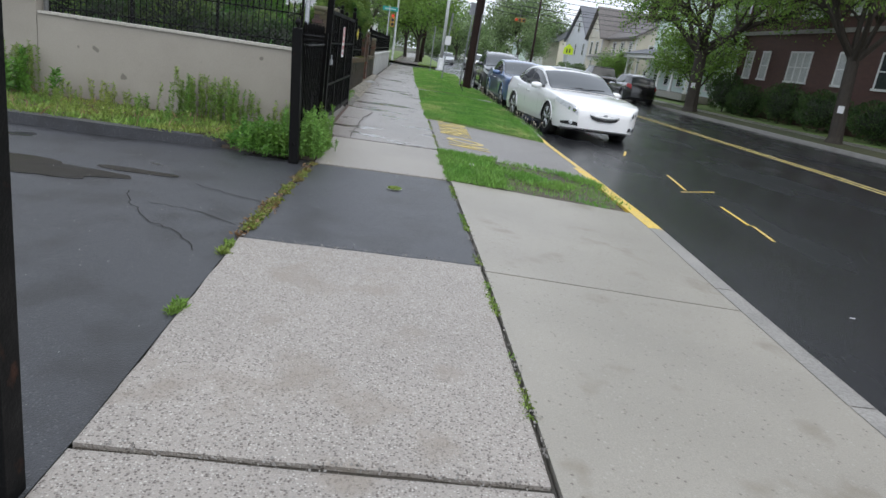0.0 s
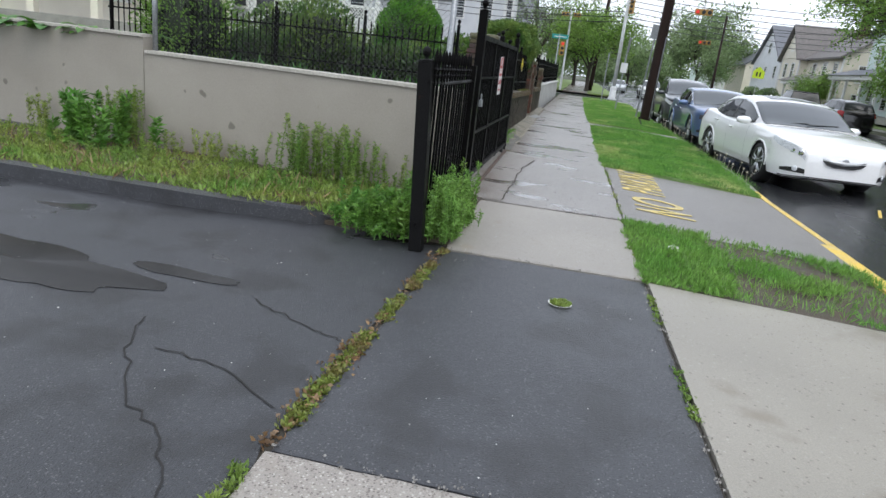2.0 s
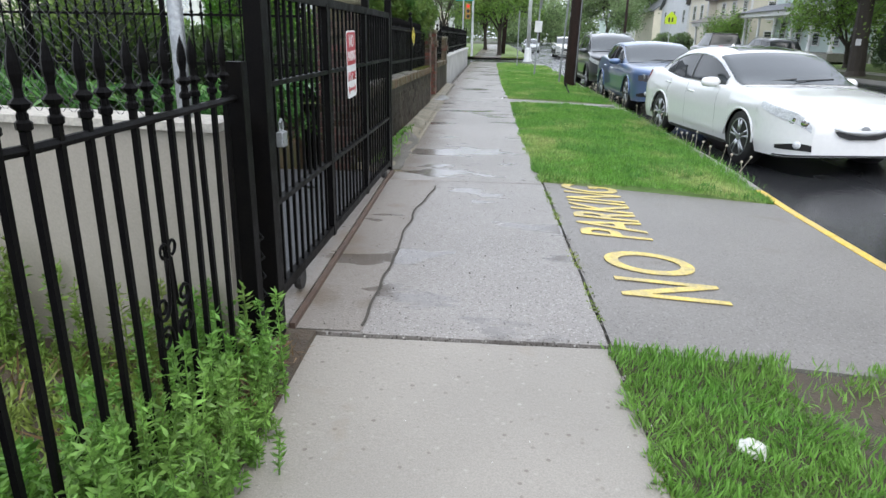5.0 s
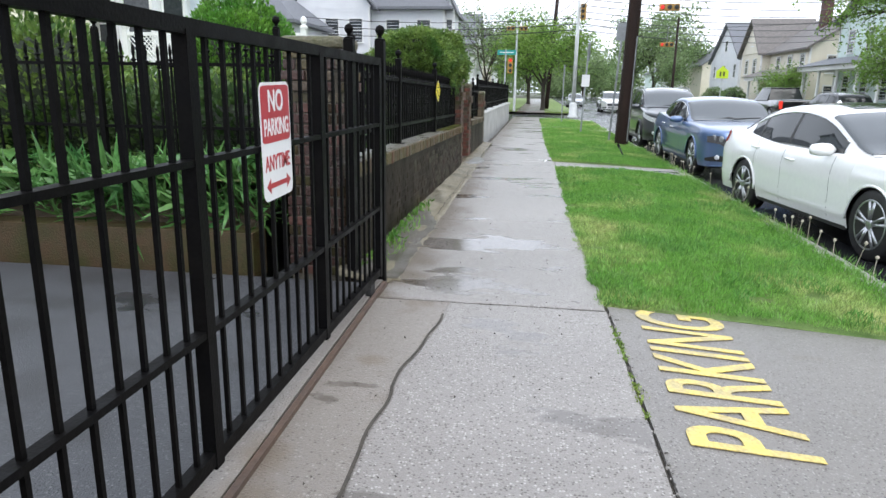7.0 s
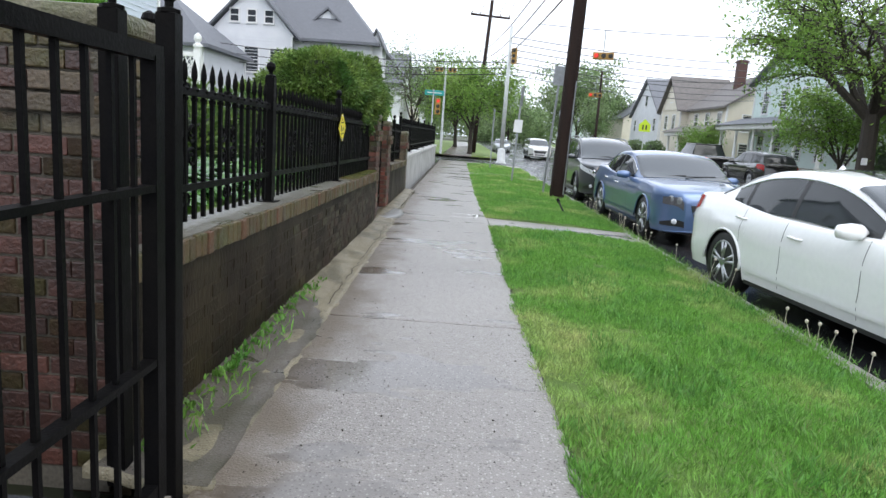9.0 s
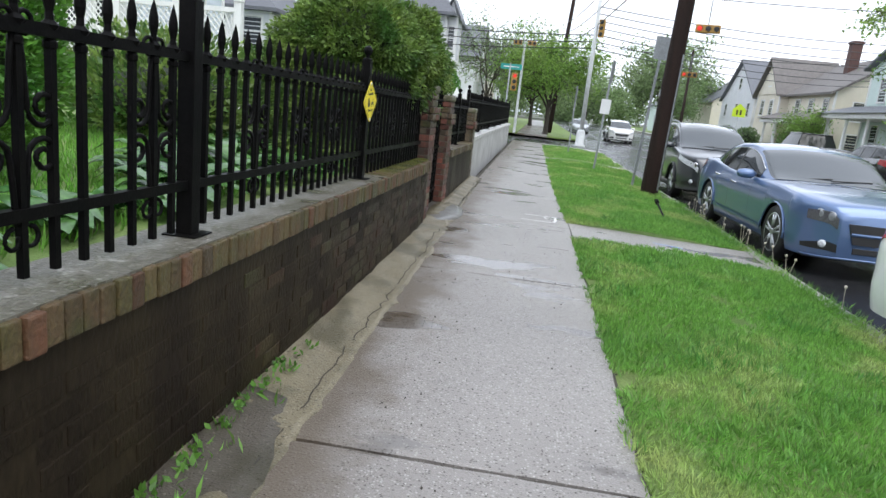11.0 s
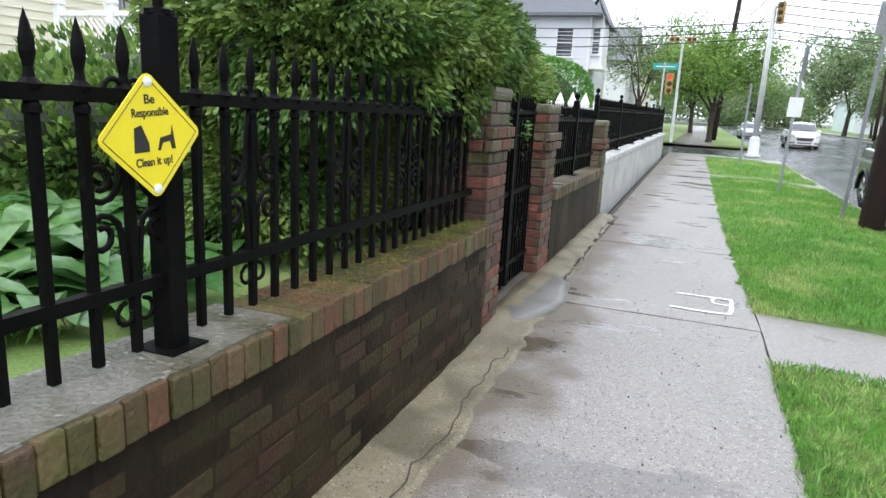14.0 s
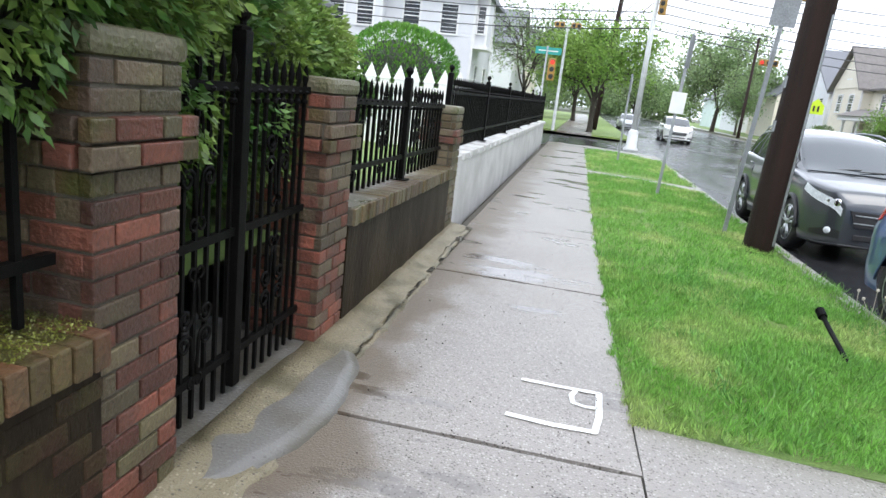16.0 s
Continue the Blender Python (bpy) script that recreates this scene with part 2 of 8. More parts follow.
M["mortar"] = material("mortar", (0.12, 0.105, 0.082), (0.05, 0.045, 0.033), 3, 60, 0.8, None, 0.5)
M["brick"] = material("weathered red brick", (0.165, 0.052, 0.032), (0.065, 0.030, 0.022), 4.0, 60, 0.55, 0.45, 0.9, randomise=0.4, spread=0.35, distance=0.008)
M["brick_deep"] = material("deep wet red brick", (0.075, 0.027, 0.019), (0.035, 0.02, 0.015), 3.0, 60, 0.5, 0.4, 0.9, randomise=0.4, spread=0.4, distance=0.008)
M["brick_moss"] = material("mossy brown brick", (0.092, 0.056, 0.026), (0.058, 0.056, 0.016), 6, 60, 0.6, 0.4, 0.9, randomise=0.35, spread=0.3, distance=0.008)
M["cap_stone"] = material("mossy grey cap stone", (0.135, 0.12, 0.08), (0.075, 0.08, 0.028), 6, 50, 0.6, 0.4, 0.9, spread=0.3, distance=0.012)
M["brick_rust"] = material("brown orange brick", (0.115, 0.048, 0.024), (0.06, 0.042, 0.02), 5, 60, 0.6, 0.4, 0.9, randomise=0.3, spread=0.35, distance=0.008)
M["brick_brown"] = material("dark brown mossy brick", (0.036, 0.0175, 0.0125), (0.033, 0.030, 0.012), 2.8, 60, 0.55, 0.45, 0.9, specular=0.16, randomise=0.3, spread=0.25, distance=0.008)
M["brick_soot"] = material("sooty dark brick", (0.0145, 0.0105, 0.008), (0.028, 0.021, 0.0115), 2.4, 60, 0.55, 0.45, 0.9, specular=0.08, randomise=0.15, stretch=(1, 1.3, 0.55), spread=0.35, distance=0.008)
M["brick_dark"] = material("dark weathered brick", (0.075, 0.046, 0.034), (0.10, 0.085, 0.045), 2.4, 60, 0.55, 0.42, 0.9, randomise=0.4, spread=0.35, distance=0.008)
M["iron"] = material("black painted iron", (0.0035, 0.0035, 0.004), (0.006, 0.0055, 0.005), 9, 90, 0.35, 0.5, 0.25, specular=0.05)
M["iron_rust"] = material("rusting black iron", (0.008, 0.008, 0.008), (0.05, 0.024, 0.016), 7, 90, 0.42, 0.6, 0.4, spread=0.1, patch=0.70, specular=0.08)
M["rust"] = material("rusty steel edge", (0.11, 0.068, 0.045), (0.07, 0.05, 0.04), 6, 70, 0.6, None, 0.6)
M["wire"] = material("dull wire", (0.10, 0.105, 0.11), (0.07, 0.07, 0.075), 8, 60, 0.55, None, 0.1, metal=0.3)
M["steel"] = material("galvanised steel", (0.33, 0.35, 0.36), (0.25, 0.26, 0.27), 8, 60, 0.45, None, 0.1, metal=0.6)
M["pole_wood"] = material("creosoted pole wood", (0.03, 0.0165, 0.0125), (0.016, 0.0105, 0.009), 3, 50, 0.65, 0.5, 0.9, specular=0.15, stretch=(6, 6, 0.35), distance=0.01)
M["bark"] = material("wet bark", (0.06, 0.048, 0.036), (0.035, 0.028, 0.022), 5, 40, 0.75, None, 1.0, stretch=(3, 3, 0.6), distance=0.015)
M["white_metal"] = material("white painted pole", (0.66, 0.68, 0.68), (0.5, 0.52, 0.52), 4, 50, 0.45, None, 0.1)
M["grass"] = leafy("grass blades", (0.165, 0.36, 0.065), (0.50, 0.54, 0.22), 0.4, scale=1.1, spread=0.22, patch=0.60)
M["grass_dark"] = leafy("darker coarse grass", (0.095, 0.27, 0.05), (0.19, 0.36, 0.085), 0.4, scale=2.5)
M["seedhead"] = material("pale seed heads", (0.50, 0.46, 0.38), (0.40, 0.35, 0.27), 20, 80, 0.8, None, 0.2)
M["weed"] = leafy("weeds", (0.14, 0.28, 0.05), (0.29, 0.35, 0.085), 0.35, scale=1.6)
M["coping_moss"] = leafy("yellow-green coping moss", (0.15, 0.165, 0.025), (0.06, 0.075, 0.018), 0.15, scale=5, spread=0.25)
M["moss"] = leafy("mossy seam growth", (0.19, 0.25, 0.05), (0.17, 0.09, 0.05), 0.25, scale=3.0, spread=0.25, patch=0.55)
M["weed_green"] = leafy("fresh green weeds", (0.14, 0.33, 0.055), (0.21, 0.37, 0.08), 0.35, scale=1.6)
M["weed_dark"] = leafy("broad weeds", (0.09, 0.25, 0.04), (0.16, 0.30, 0.05), 0.35, scale=2)
M["straw"] = leafy("dry stalks", (0.17, 0.095, 0.05), (0.25, 0.17, 0.08), 0.1, scale=4)
M["hedge"] = leafy("hedge sprays", (0.052, 0.13, 0.024), (0.21, 0.30, 0.065), 0.3, scale=2.6, spread=0.3, patch=0.52)
M["hedge_deep"] = leafy("deep green shrub leaves", (0.03, 0.075, 0.018), (0.07, 0.12, 0.03), 0.2, scale=2)
# Green and brown turf tones, darkened to stand in for street-tree shade.
M["shaded_turf"] = material("turf darkened as under trees", (0.05, 0.075, 0.022), (0.075, 0.065, 0.035), 0.9, 40, 0.8, None, 0.8, distance=0.01)
M["shrub"] = leafy("bright shrub", (0.06, 0.20, 0.025), (0.14, 0.30, 0.04), 0.3, scale=2.2)
M["hosta"] = leafy("hosta leaves", (0.05, 0.155, 0.045), (0.14, 0.29, 0.08), 0.25, rough=0.25, scale=3.0)
M["tree_leaf"] = leafy("spring tree leaves", (0.14, 0.28, 0.045), (0.25, 0.38, 0.085), 0.5, scale=0.4)
# Paler, greyer green: distance haze is put into this leaf colour.
M["haze_leaf"] = leafy("haze-paled distant leaves", (0.15, 0.24, 0.09), (0.24, 0.32, 0.15), 0.45, scale=0.2)
M["lawn"] = leafy("lawn blades", (0.14, 0.36, 0.05), (0.20, 0.40, 0.07), 0.45, scale=1)
M["siding_white"] = material("white clapboard", (0.72, 0.73, 0.75), (0.62, 0.63, 0.66), 1.2, 30, 0.6, None, 0.1, grain_by=0.06)
# Cream lightened towards white, with some distance haze in the colour.
M["siding_cream"] = material("cream clapboard", (0.74, 0.69, 0.58), (0.66, 0.61, 0.51), 1.2, 30, 0.6, None, 0.1, grain_by=0.06)
M["siding_mint"] = material("pale mint clapboard", (0.66, 0.76, 0.72), (0.58, 0.68, 0.65), 1.2, 30, 0.6, None, 0.1, grain_by=0.06)
M["siding_blue"] = material("pale blue-white siding", (0.62, 0.67, 0.75), (0.55, 0.6, 0.68), 1.2, 30, 0.6, None, 0.1, grain_by=0.06)
M["wall_paint"] = material("dirty white wall paint", (0.55, 0.55, 0.54), (0.40, 0.40, 0.385), 2.2, 40, 0.6, None, 0.3, spread=0.35, grain_by=0.08)
M["trim"] = material("white trim", (0.78, 0.78, 0.77), (0.68, 0.68, 0.67), 3, 40, 0.5, None, 0.1, grain_by=0.06)
# Roof grey lightened to carry the haze over the far houses.
M["roof"] = material("haze-paled slate grey shingle", (0.155, 0.162, 0.18), (0.11, 0.115, 0.13), 3, 25, 0.7, 0.5, 0.6, stretch=(1, 1, 4))
M["roof_brown"] = material("grey-brown shingle", (0.17, 0.155, 0.145), (0.12, 0.11, 0.105), 3, 25, 0.7, None, 0.6)
M["facade_brick"] = material("dark brown brick facade", (0.105, 0.052, 0.042), (0.075, 0.04, 0.034), 2, 35, 0.75, None, 0.5, stretch=(1, 1, 3))
M["window_glass"] = material("window glass", (0.05, 0.055, 0.06), (0.03, 0.035, 0.04), 2, 10, 0.06, None, 0)
M["curtain"] = material("net curtain", (0.55, 0.56, 0.55), (0.4, 0.41, 0.4), 3, 40, 0.7, None, 0.1)
M["car_white"] = material("white car paint", (0.88, 0.88, 0.87), (0.86, 0.86, 0.85), 0.8, 20, 0.22, None, 0, coat=1.0, grain_by=0.02)
M["car_blue"] = material("steel blue car paint", (0.115, 0.185, 0.34), (0.10, 0.165, 0.31), 0.8, 200, 0.28, None, 0, metal=0.45, coat=1.0, grain_by=0.02)
M["car_grey"] = material("dark grey car paint", (0.062, 0.068, 0.076), (0.055, 0.06, 0.068), 0.8, 200, 0.28, None, 0, metal=0.4, coat=1.0, grain_by=0.02)
M["car_black"] = material("black car paint", (0.012, 0.012, 0.013), (0.014, 0.014, 0.015), 0.8, 20, 0.2, None, 0, coat=1.0, grain_by=0.02)
M["car_silver"] = material("silver car paint", (0.42, 0.45, 0.48), (0.38, 0.4, 0.43), 0.8, 200, 0.3, None, 0, metal=0.5, coat=1.0, grain_by=0.02)
M["car_glass"] = material("tinted car glass", (0.02, 0.024, 0.026), (0.03, 0.034, 0.036), 2, 10, 0.04, None, 0, grain_by=0.02)
M["windscreen"] = material("car windscreen", (0.04, 0.05, 0.057), (0.028, 0.035, 0.04), 1.2, 10, 0.04, None, 0, coat=0.25, specular=0.75, grain_by=0.02)
M["rubber"] = material("tyre rubber", (0.016, 0.016, 0.017), (0.022, 0.021, 0.02), 8, 90, 0.65, 0.5, 0.4)
M["alloy"] = material("alloy wheel", (0.55, 0.56, 0.58), (0.42, 0.43, 0.44), 5, 60, 0.3, None, 0, metal=0.85)
M["plastic"] = material("black plastic", (0.018, 0.018, 0.019), (0.024, 0.024, 0.024), 8, 80, 0.45, None, 0.2)
M["headlight"] = material("headlight lens", (0.78, 0.80, 0.82), (0.55, 0.57, 0.6), 14, 60, 0.08, None, 0, coat=0.6)
M["lamp_eye"] = material("dark lamp housing", (0.06, 0.06, 0.065), (0.12, 0.12, 0.13), 30, 60, 0.1, None, 0, coat=0.5)
M["chrome"] = material("chrome", (0.75, 0.76, 0.78), (0.7, 0.7, 0.72), 4, 40, 0.1, None, 0, metal=1.0, grain_by=0.02)
M["silver_trim"] = material("satin silver trim", (0.55, 0.56, 0.57), (0.5, 0.51, 0.52), 4, 40, 0.3, None, 0, metal=0.4, grain_by=0.02)
M["red_lens"] = material("red lamp lens", (0.42, 0.02, 0.018), (0.3, 0.012, 0.012), 8, 60, 0.2, None, 0)
M["sign_white"] = material("white reflective sheet", (0.74, 0.74, 0.74), (0.66, 0.66, 0.66), 5, 60, 0.4, None, 0, grain_by=0.02)
M["sign_red"] = material("red sign ink", (0.42, 0.035, 0.045), (0.36, 0.03, 0.04), 5, 60, 0.4, None, 0, grain_by=0.02)
M["sign_yellow"] = material("yellow plastic sign", (0.80, 0.66, 0.03), (0.72, 0.6, 0.03), 5, 60, 0.4, None, 0, grain_by=0.02)
M["sign_lime"] = material("fluorescent lime sign", (0.62, 0.80, 0.04), (0.55, 0.72, 0.04), 5, 60, 0.4, None, 0, grain_by=0.02)
M["sign_teal"] = material("teal street sign", (0.02, 0.30, 0.27), (0.02, 0.25, 0.23), 5, 60, 0.4, None, 0, grain_by=0.02)
M["ink"] = material("black ink", (0.02, 0.02, 0.02), (0.03, 0.03, 0.03), 5, 60, 0.5, None, 0)
M["signal_yellow"] = material("signal housing", (0.42, 0.24, 0.05), (0.32, 0.18, 0.04), 5, 60, 0.5, None, 0.1)
M["litter"] = material("white litter", (0.7, 0.7, 0.68), (0.55, 0.54, 0.5), 12, 60, 0.5, None, 0.2)
lit = bpy.data.materials.new("lit red lamp")
lit.use_nodes = True
lit.node_tree.nodes["Principled BSDF"].inputs["Base Color"].default_value = (0.5, 0.02, 0.015, 1)
lit.node_tree.nodes["Principled BSDF"].inputs["Emission Color"].default_value = (1, 0.06, 0.03, 1)
lit.node_tree.nodes["Principled BSDF"].inputs["Emission Strength"].default_value = 0.3
M["lit_red"] = lit


# ---- mesh helpers ----
def finish(ob, parent=None, label="", smooth=False):
    if parent:
        ob.parent = parent
    if label:
        ob["label"] = label
    if smooth:
        for p in ob.data.polygons:
            p.use_smooth = True
    return ob


def part(name, bm, mat, parent=None, label="", smooth=False):
    """Links a bmesh as one mesh object, under a thing or a part."""
    me = bpy.data.meshes.new(name)
    bmesh.ops.recalc_face_normals(bm, faces=bm.faces)
    bm.to_mesh(me)
    bm.free()
    for m in (mat if isinstance(mat, (list, tuple)) else [mat]):
        me.materials.append(M[m])
    return finish(new(name, me), parent, label, smooth)


def thing(name, m, label, category, group="", kind=""):
    ob = new(name)
    ob.matrix_world = m
    ob.empty_display_size = 0.1
    return tagged(ob, label, category, group, kind)


def box(bm, x0, y0, z0, x1, y1, z1, bevel=0.0):
    vs = bmesh.ops.create_cube(bm, size=1.0, matrix=Matrix.Translation(((x0 + x1) / 2, (y0 + y1) / 2, (z0 + z1) / 2)) @ Matrix.Diagonal((x1 - x0, y1 - y0, z1 - z0, 1)))["verts"]
    if bevel:
        es = list({e for v in vs for e in v.link_edges})
        bmesh.ops.bevel(bm, geom=es, offset=bevel, segments=2, affect="EDGES", profile=0.6)
    return bm


def tube(bm, pts, radii, seg=8, caps=True):
    """A round bar through points, each with its radius."""
    pts = [Vector(p) for p in pts]
    if not isinstance(radii, (list, tuple)):
        radii = [radii] * len(pts)
    rings = []
    up = Vector((0, 0, 1))
    for i, p in enumerate(pts):
        d = (pts[min(i + 1, len(pts) - 1)] - pts[max(i - 1, 0)]).normalized()
        ref = up if abs(d.z) < 0.95 else Vector((1, 0, 0))
        u = d.cross(ref).normalized()
        v = d.cross(u)
        rings.append([bm.verts.new(p + radii[i] * (math.cos(2 * math.pi * k / seg) * u + math.sin(2 * math.pi * k / seg) * v)) for k in range(seg)])
    for a, b in zip(rings, rings[1:]):
        for k in range(seg):
            bm.faces.new((a[k], a[(k + 1) % seg], b[(k + 1) % seg], b[k]))
    if caps:
        bm.faces.new(rings[0])
        bm.faces.new(rings[-1])
    return bm


def lathe(bm, profile, seg=8, at=(0, 0, 0)):
    """Turns (radius, height) pairs round the z axis."""
    rings = [[bm.verts.new((at[0] + max(r, 1e-4) * math.cos(2 * math.pi * k / seg), at[1] + max(r, 1e-4) * math.sin(2 * math.pi * k / seg), at[2] + z)) for k in range(seg)] for r, z in profile]
    for a, b in zip(rings, rings[1:]):
        for k in range(seg):
            bm.faces.new((a[k], a[(k + 1) % seg], b[(k + 1) % seg], b[k]))
    bm.faces.new(rings[0])
    bm.faces.new(rings[-1])
    return bm


def prism(bm, outline, z0, z1):
    """An upright prism over a plan outline; z0 and z1 may be functions of (x, y)."""
    lo = z0 if callable(z0) else (lambda x, y: z0)
    hi = z1 if callable(z1) else (lambda x, y: z1)
    a = [bm.verts.new((x, y, lo(x, y))) for x, y in outline]
    b = [bm.verts.new((x, y, hi(x, y))) for x, y in outline]
    n = len(outline)
    bm.faces.new(a)
    bm.faces.new(b)
    for k in range(n):
        bm.faces.new((a[k], a[(k + 1) % n], b[(k + 1) % n], b[k]))
    return bm


def quads(name, verts, faces, mat, parent=None, label=""):
    me = bpy.data.meshes.new(name)
    me.from_pydata(verts, [], faces)
    me.materials.append(M[mat])
    return finish(new(name, me), parent, label)


def bar_mesh(name, draw, mat):
    """Mesh data for alike pieces."""
    bm = bmesh.new()
    draw(bm)
    bmesh.ops.recalc_face_normals(bm, faces=bm.faces)
    me = bpy.data.meshes.new(name)
    bm.to_mesh(me)
    bm.free()
    for m in (mat if isinstance(mat, (list, tuple)) else [mat]):
        me.materials.append(M[m])
    return me


def piece(name, me, parent, m):
    ob = new(name, me)
    ob.parent = parent
    ob.matrix_basis = m
    return ob


def lerp(table, y):
    return float(np.interp(y, [a for a, _ in table], [b for _, b in table]))


# ---- levels of the ground along the street ----
WALK_Z = [(-8, 0.09), (4.4, 0.105), (6.5, 0.145), (7.3, 0.162), (9.1, 0.225), (12.6, 0.275), (60, 0.265)]
ROAD_Z = [(-10, -0.06), (5, -0.04), (14, 0.05), (200, 0.06)]
RIGHT_X = [(-8, 0.73), (2, 0.70), (4.5, 0.67), (7.3, 0.57), (9.1, 0.50), (12.6, 0.41), (15.5, 0.335), (21.6, 0.29), (26.7, 0.16), (46, 0.02)]
LEFT_X = [(-8, -0.98), (2, -0.98), (4.5, -1.05), (7.3, -0.95), (9.1, -1.08), (12.6, -1.13), (15.5, -1.16), (18.7, -1.2), (24.4, -1.31), (26.7, -1.35), (46, -1.4)]
KERB_X = [(-8, 2.6), (3, 2.74), (7, 2.92), (13, 2.82), (60, 2.78)]


def walk_z(y):
    return lerp(WALK_Z, y)


def road_z(x, y):
    return lerp(ROAD_Z, y) + 0.10 * max(0.0, 1 - ((x - 9.2) / 6.4) ** 2)


def verge_z(x, y):
    """Between pavement and kerb."""
    a, b = lerp(RIGHT_X, y), lerp(KERB_X, y)
    f = min(max((x - a) / (b - a), 0), 1)
    apron = lerp([(7.2, 1), (9.0, 0.9), (12.7, 0.9), (14.5, 0)], y)
    edge = lerp(ROAD_Z, y) + 0.13 - 0.06 * apron
    return walk_z(y) * (1 - f) + edge * f

# ---- ground, road, pavement ----
def sheet(name, xs, ys, z, mat, parent=None, label="", drop=0.0):
    """A surface over a grid of x (or of functions of y) and y."""
    verts, faces = [], []
    for y in ys:
        for x in xs:
            xx = x(y) if callable(x) else x
            verts.append((xx, y, z(xx, y)))
    n = len(xs)
    for j in range(len(ys) - 1):
        for i in range(n - 1):
            faces.append((j * n + i, j * n + i + 1, (j + 1) * n + i + 1, (j + 1) * n + i))
    if drop:
        base = len(verts)
        rim = [i for i in range(n)] + [j * n + n - 1 for j in range(1, len(ys))] + [(len(ys) - 1) * n + i for i in range(n - 2, -1, -1)] + [j * n for j in range(len(ys) - 2, 0, -1)]
        for i in rim:
            x, y, zz = verts[i]
            verts.append((x, y, zz - drop))
        for k in range(len(rim)):
            a, b = rim[k], rim[(k + 1) % len(rim)]
            faces.append((b, a, base + k, base + (k + 1) % len(rim)))
    return quads(name, verts, faces, mat, parent, label)


def steps(a, b, step):
    n = max(1, int(round((b - a) / step)))
    return [a + (b - a) * k / n for k in range(n + 1)]


g = sheet("ground", [-700, -60, 0, 60, 700], [-300, -20, 100, 900], lambda x, y: -0.16, "ground")
tagged(g, "dull green ground reaching the horizon", "ground", kind="structure")
road = sheet("road", [2.6 + 13 * k / 16 for k in range(17)], steps(-10, 220, 4), road_z, "road")
tagged(road, "dark wet asphalt street shining with rain", "road", kind="structure")
cross = sheet("road", [-120, -40, -10, 0, 2.6], steps(47, 57, 2.5), lambda x, y: 0.05, "road")
tagged(cross, "wet asphalt side street at the crossing", "road", kind="structure")
lot_z = lambda x, y: walk_z(y) - 0.012 + 0.02 * noise.noise((x * 0.7, y * 0.7, 0)) * min(1, max(0, -1.3 - x))
lot = sheet("parking_lot", [-14, -6, -4, -3.5, -3, -2.7, -2.4, -2.1, -1.8, -1.5, -1.3, lambda y: lerp(LEFT_X, y) - (0.010 if y < 4.4 else 0.028)], [-9, -6, -4, -2, -1, 0, 1, 2, 3, 3.5, 4, 4.38, 4.46, 4.8, 5.1, 5.4, 5.7, 6, 6.3, 6.6, 7, 7.45], lot_z, "lot")
tagged(lot, "wet patched asphalt parking lot with shallow puddles", "parking lot", kind="structure")

pavement = sheet("pavement", [lambda y: lerp(LEFT_X, y) - (0.08 if y > 4.45 else -0.01), lambda y: lerp(RIGHT_X, y) + 0.02], steps(-8, 46, 0.6), lambda x, y: walk_z(y) - 0.022, "joint")
tagged(pavement, "wet concrete pavement of large slabs with dirty joints", "pavement", kind="structure")


def slab(y0, y1, mat, label="", left=0.0, right=0.0, tilt=0.0, lift=0.0, x0=None, x1=None):
    a = x0 or (lambda y: lerp(LEFT_X, y) + left)
    b = x1 or (lambda y: lerp(RIGHT_X, y) - right)
    cols = [lambda y, f=f: a(y) * (1 - f) + b(y) * f for f in (0, 0.012, 0.1, 0.2, 0.3, 0.4, 0.5, 0.6, 0.7, 0.8, 0.9, 0.988, 1)]
    ys = [y0, y0 + 0.02] + steps(y0 + 0.02, y1 - 0.02, 0.15)[1:-1] + [y1 - 0.02, y1]

    def z(x, y):
        edge = min(y - y0, y1 - y, x - a(y), b(y) - x)
        return walk_z(y) + lift + tilt * (y - y0) / (y1 - y0) - (0.004 if edge < 0.004 else 0.0)
    ob = sheet("slab", cols, ys, z, mat, pavement, label, drop=0.05)
    for v in ob.data.vertices:  # chipped, slightly wandering edges
        if min(v.co.y - y0, y1 - v.co.y) < 0.03:
            v.co.y += 0.014 * noise.noise((v.co.x * 5, y0 + v.co.y * 0.2, 3)) - (0.004 if v.co.y > (y0 + y1) / 2 else -0.004)
        if min(v.co.x - a(v.co.y), b(v.co.y) - v.co.x) < 0.03:
            v.co.x += 0.012 * noise.noise((y0, v.co.y * 4, 8))
    return ob


gap = 0.014
slab(-6.0, -1.0 - gap, "exposed", "rough exposed-aggregate slab")
slab(-1.0 + gap, 1.93 - gap, "exposed", "rough exposed-aggregate slab")
slab(1.93 + gap, 4.45 - 0.004, "exposed", "rough exposed-aggregate slab")
slab(4.45 + 0.004, 7.30 - 0.005, "asphalt", "black asphalt patch across the pavement", left=0.018, lift=-0.006)
slab(7.30 + 0.005, 9.12 - gap, "smooth", "smoother pale slab")
slab(9.12 + gap, 12.62 - gap, "concrete", lift=0.004)
for a, b in ((12.62, 15.50), (15.50, 18.65), (18.65, 21.62), (21.62, 24.40), (24.40, 26.72), (26.72, 29.8), (29.8, 32.9), (32.9, 36.0), (36.0, 39.1), (39.1, 42.4), (42.4, 45.6)):
    slab(a + gap, b - gap, "concrete", tilt=random.uniform(0, 0.008))

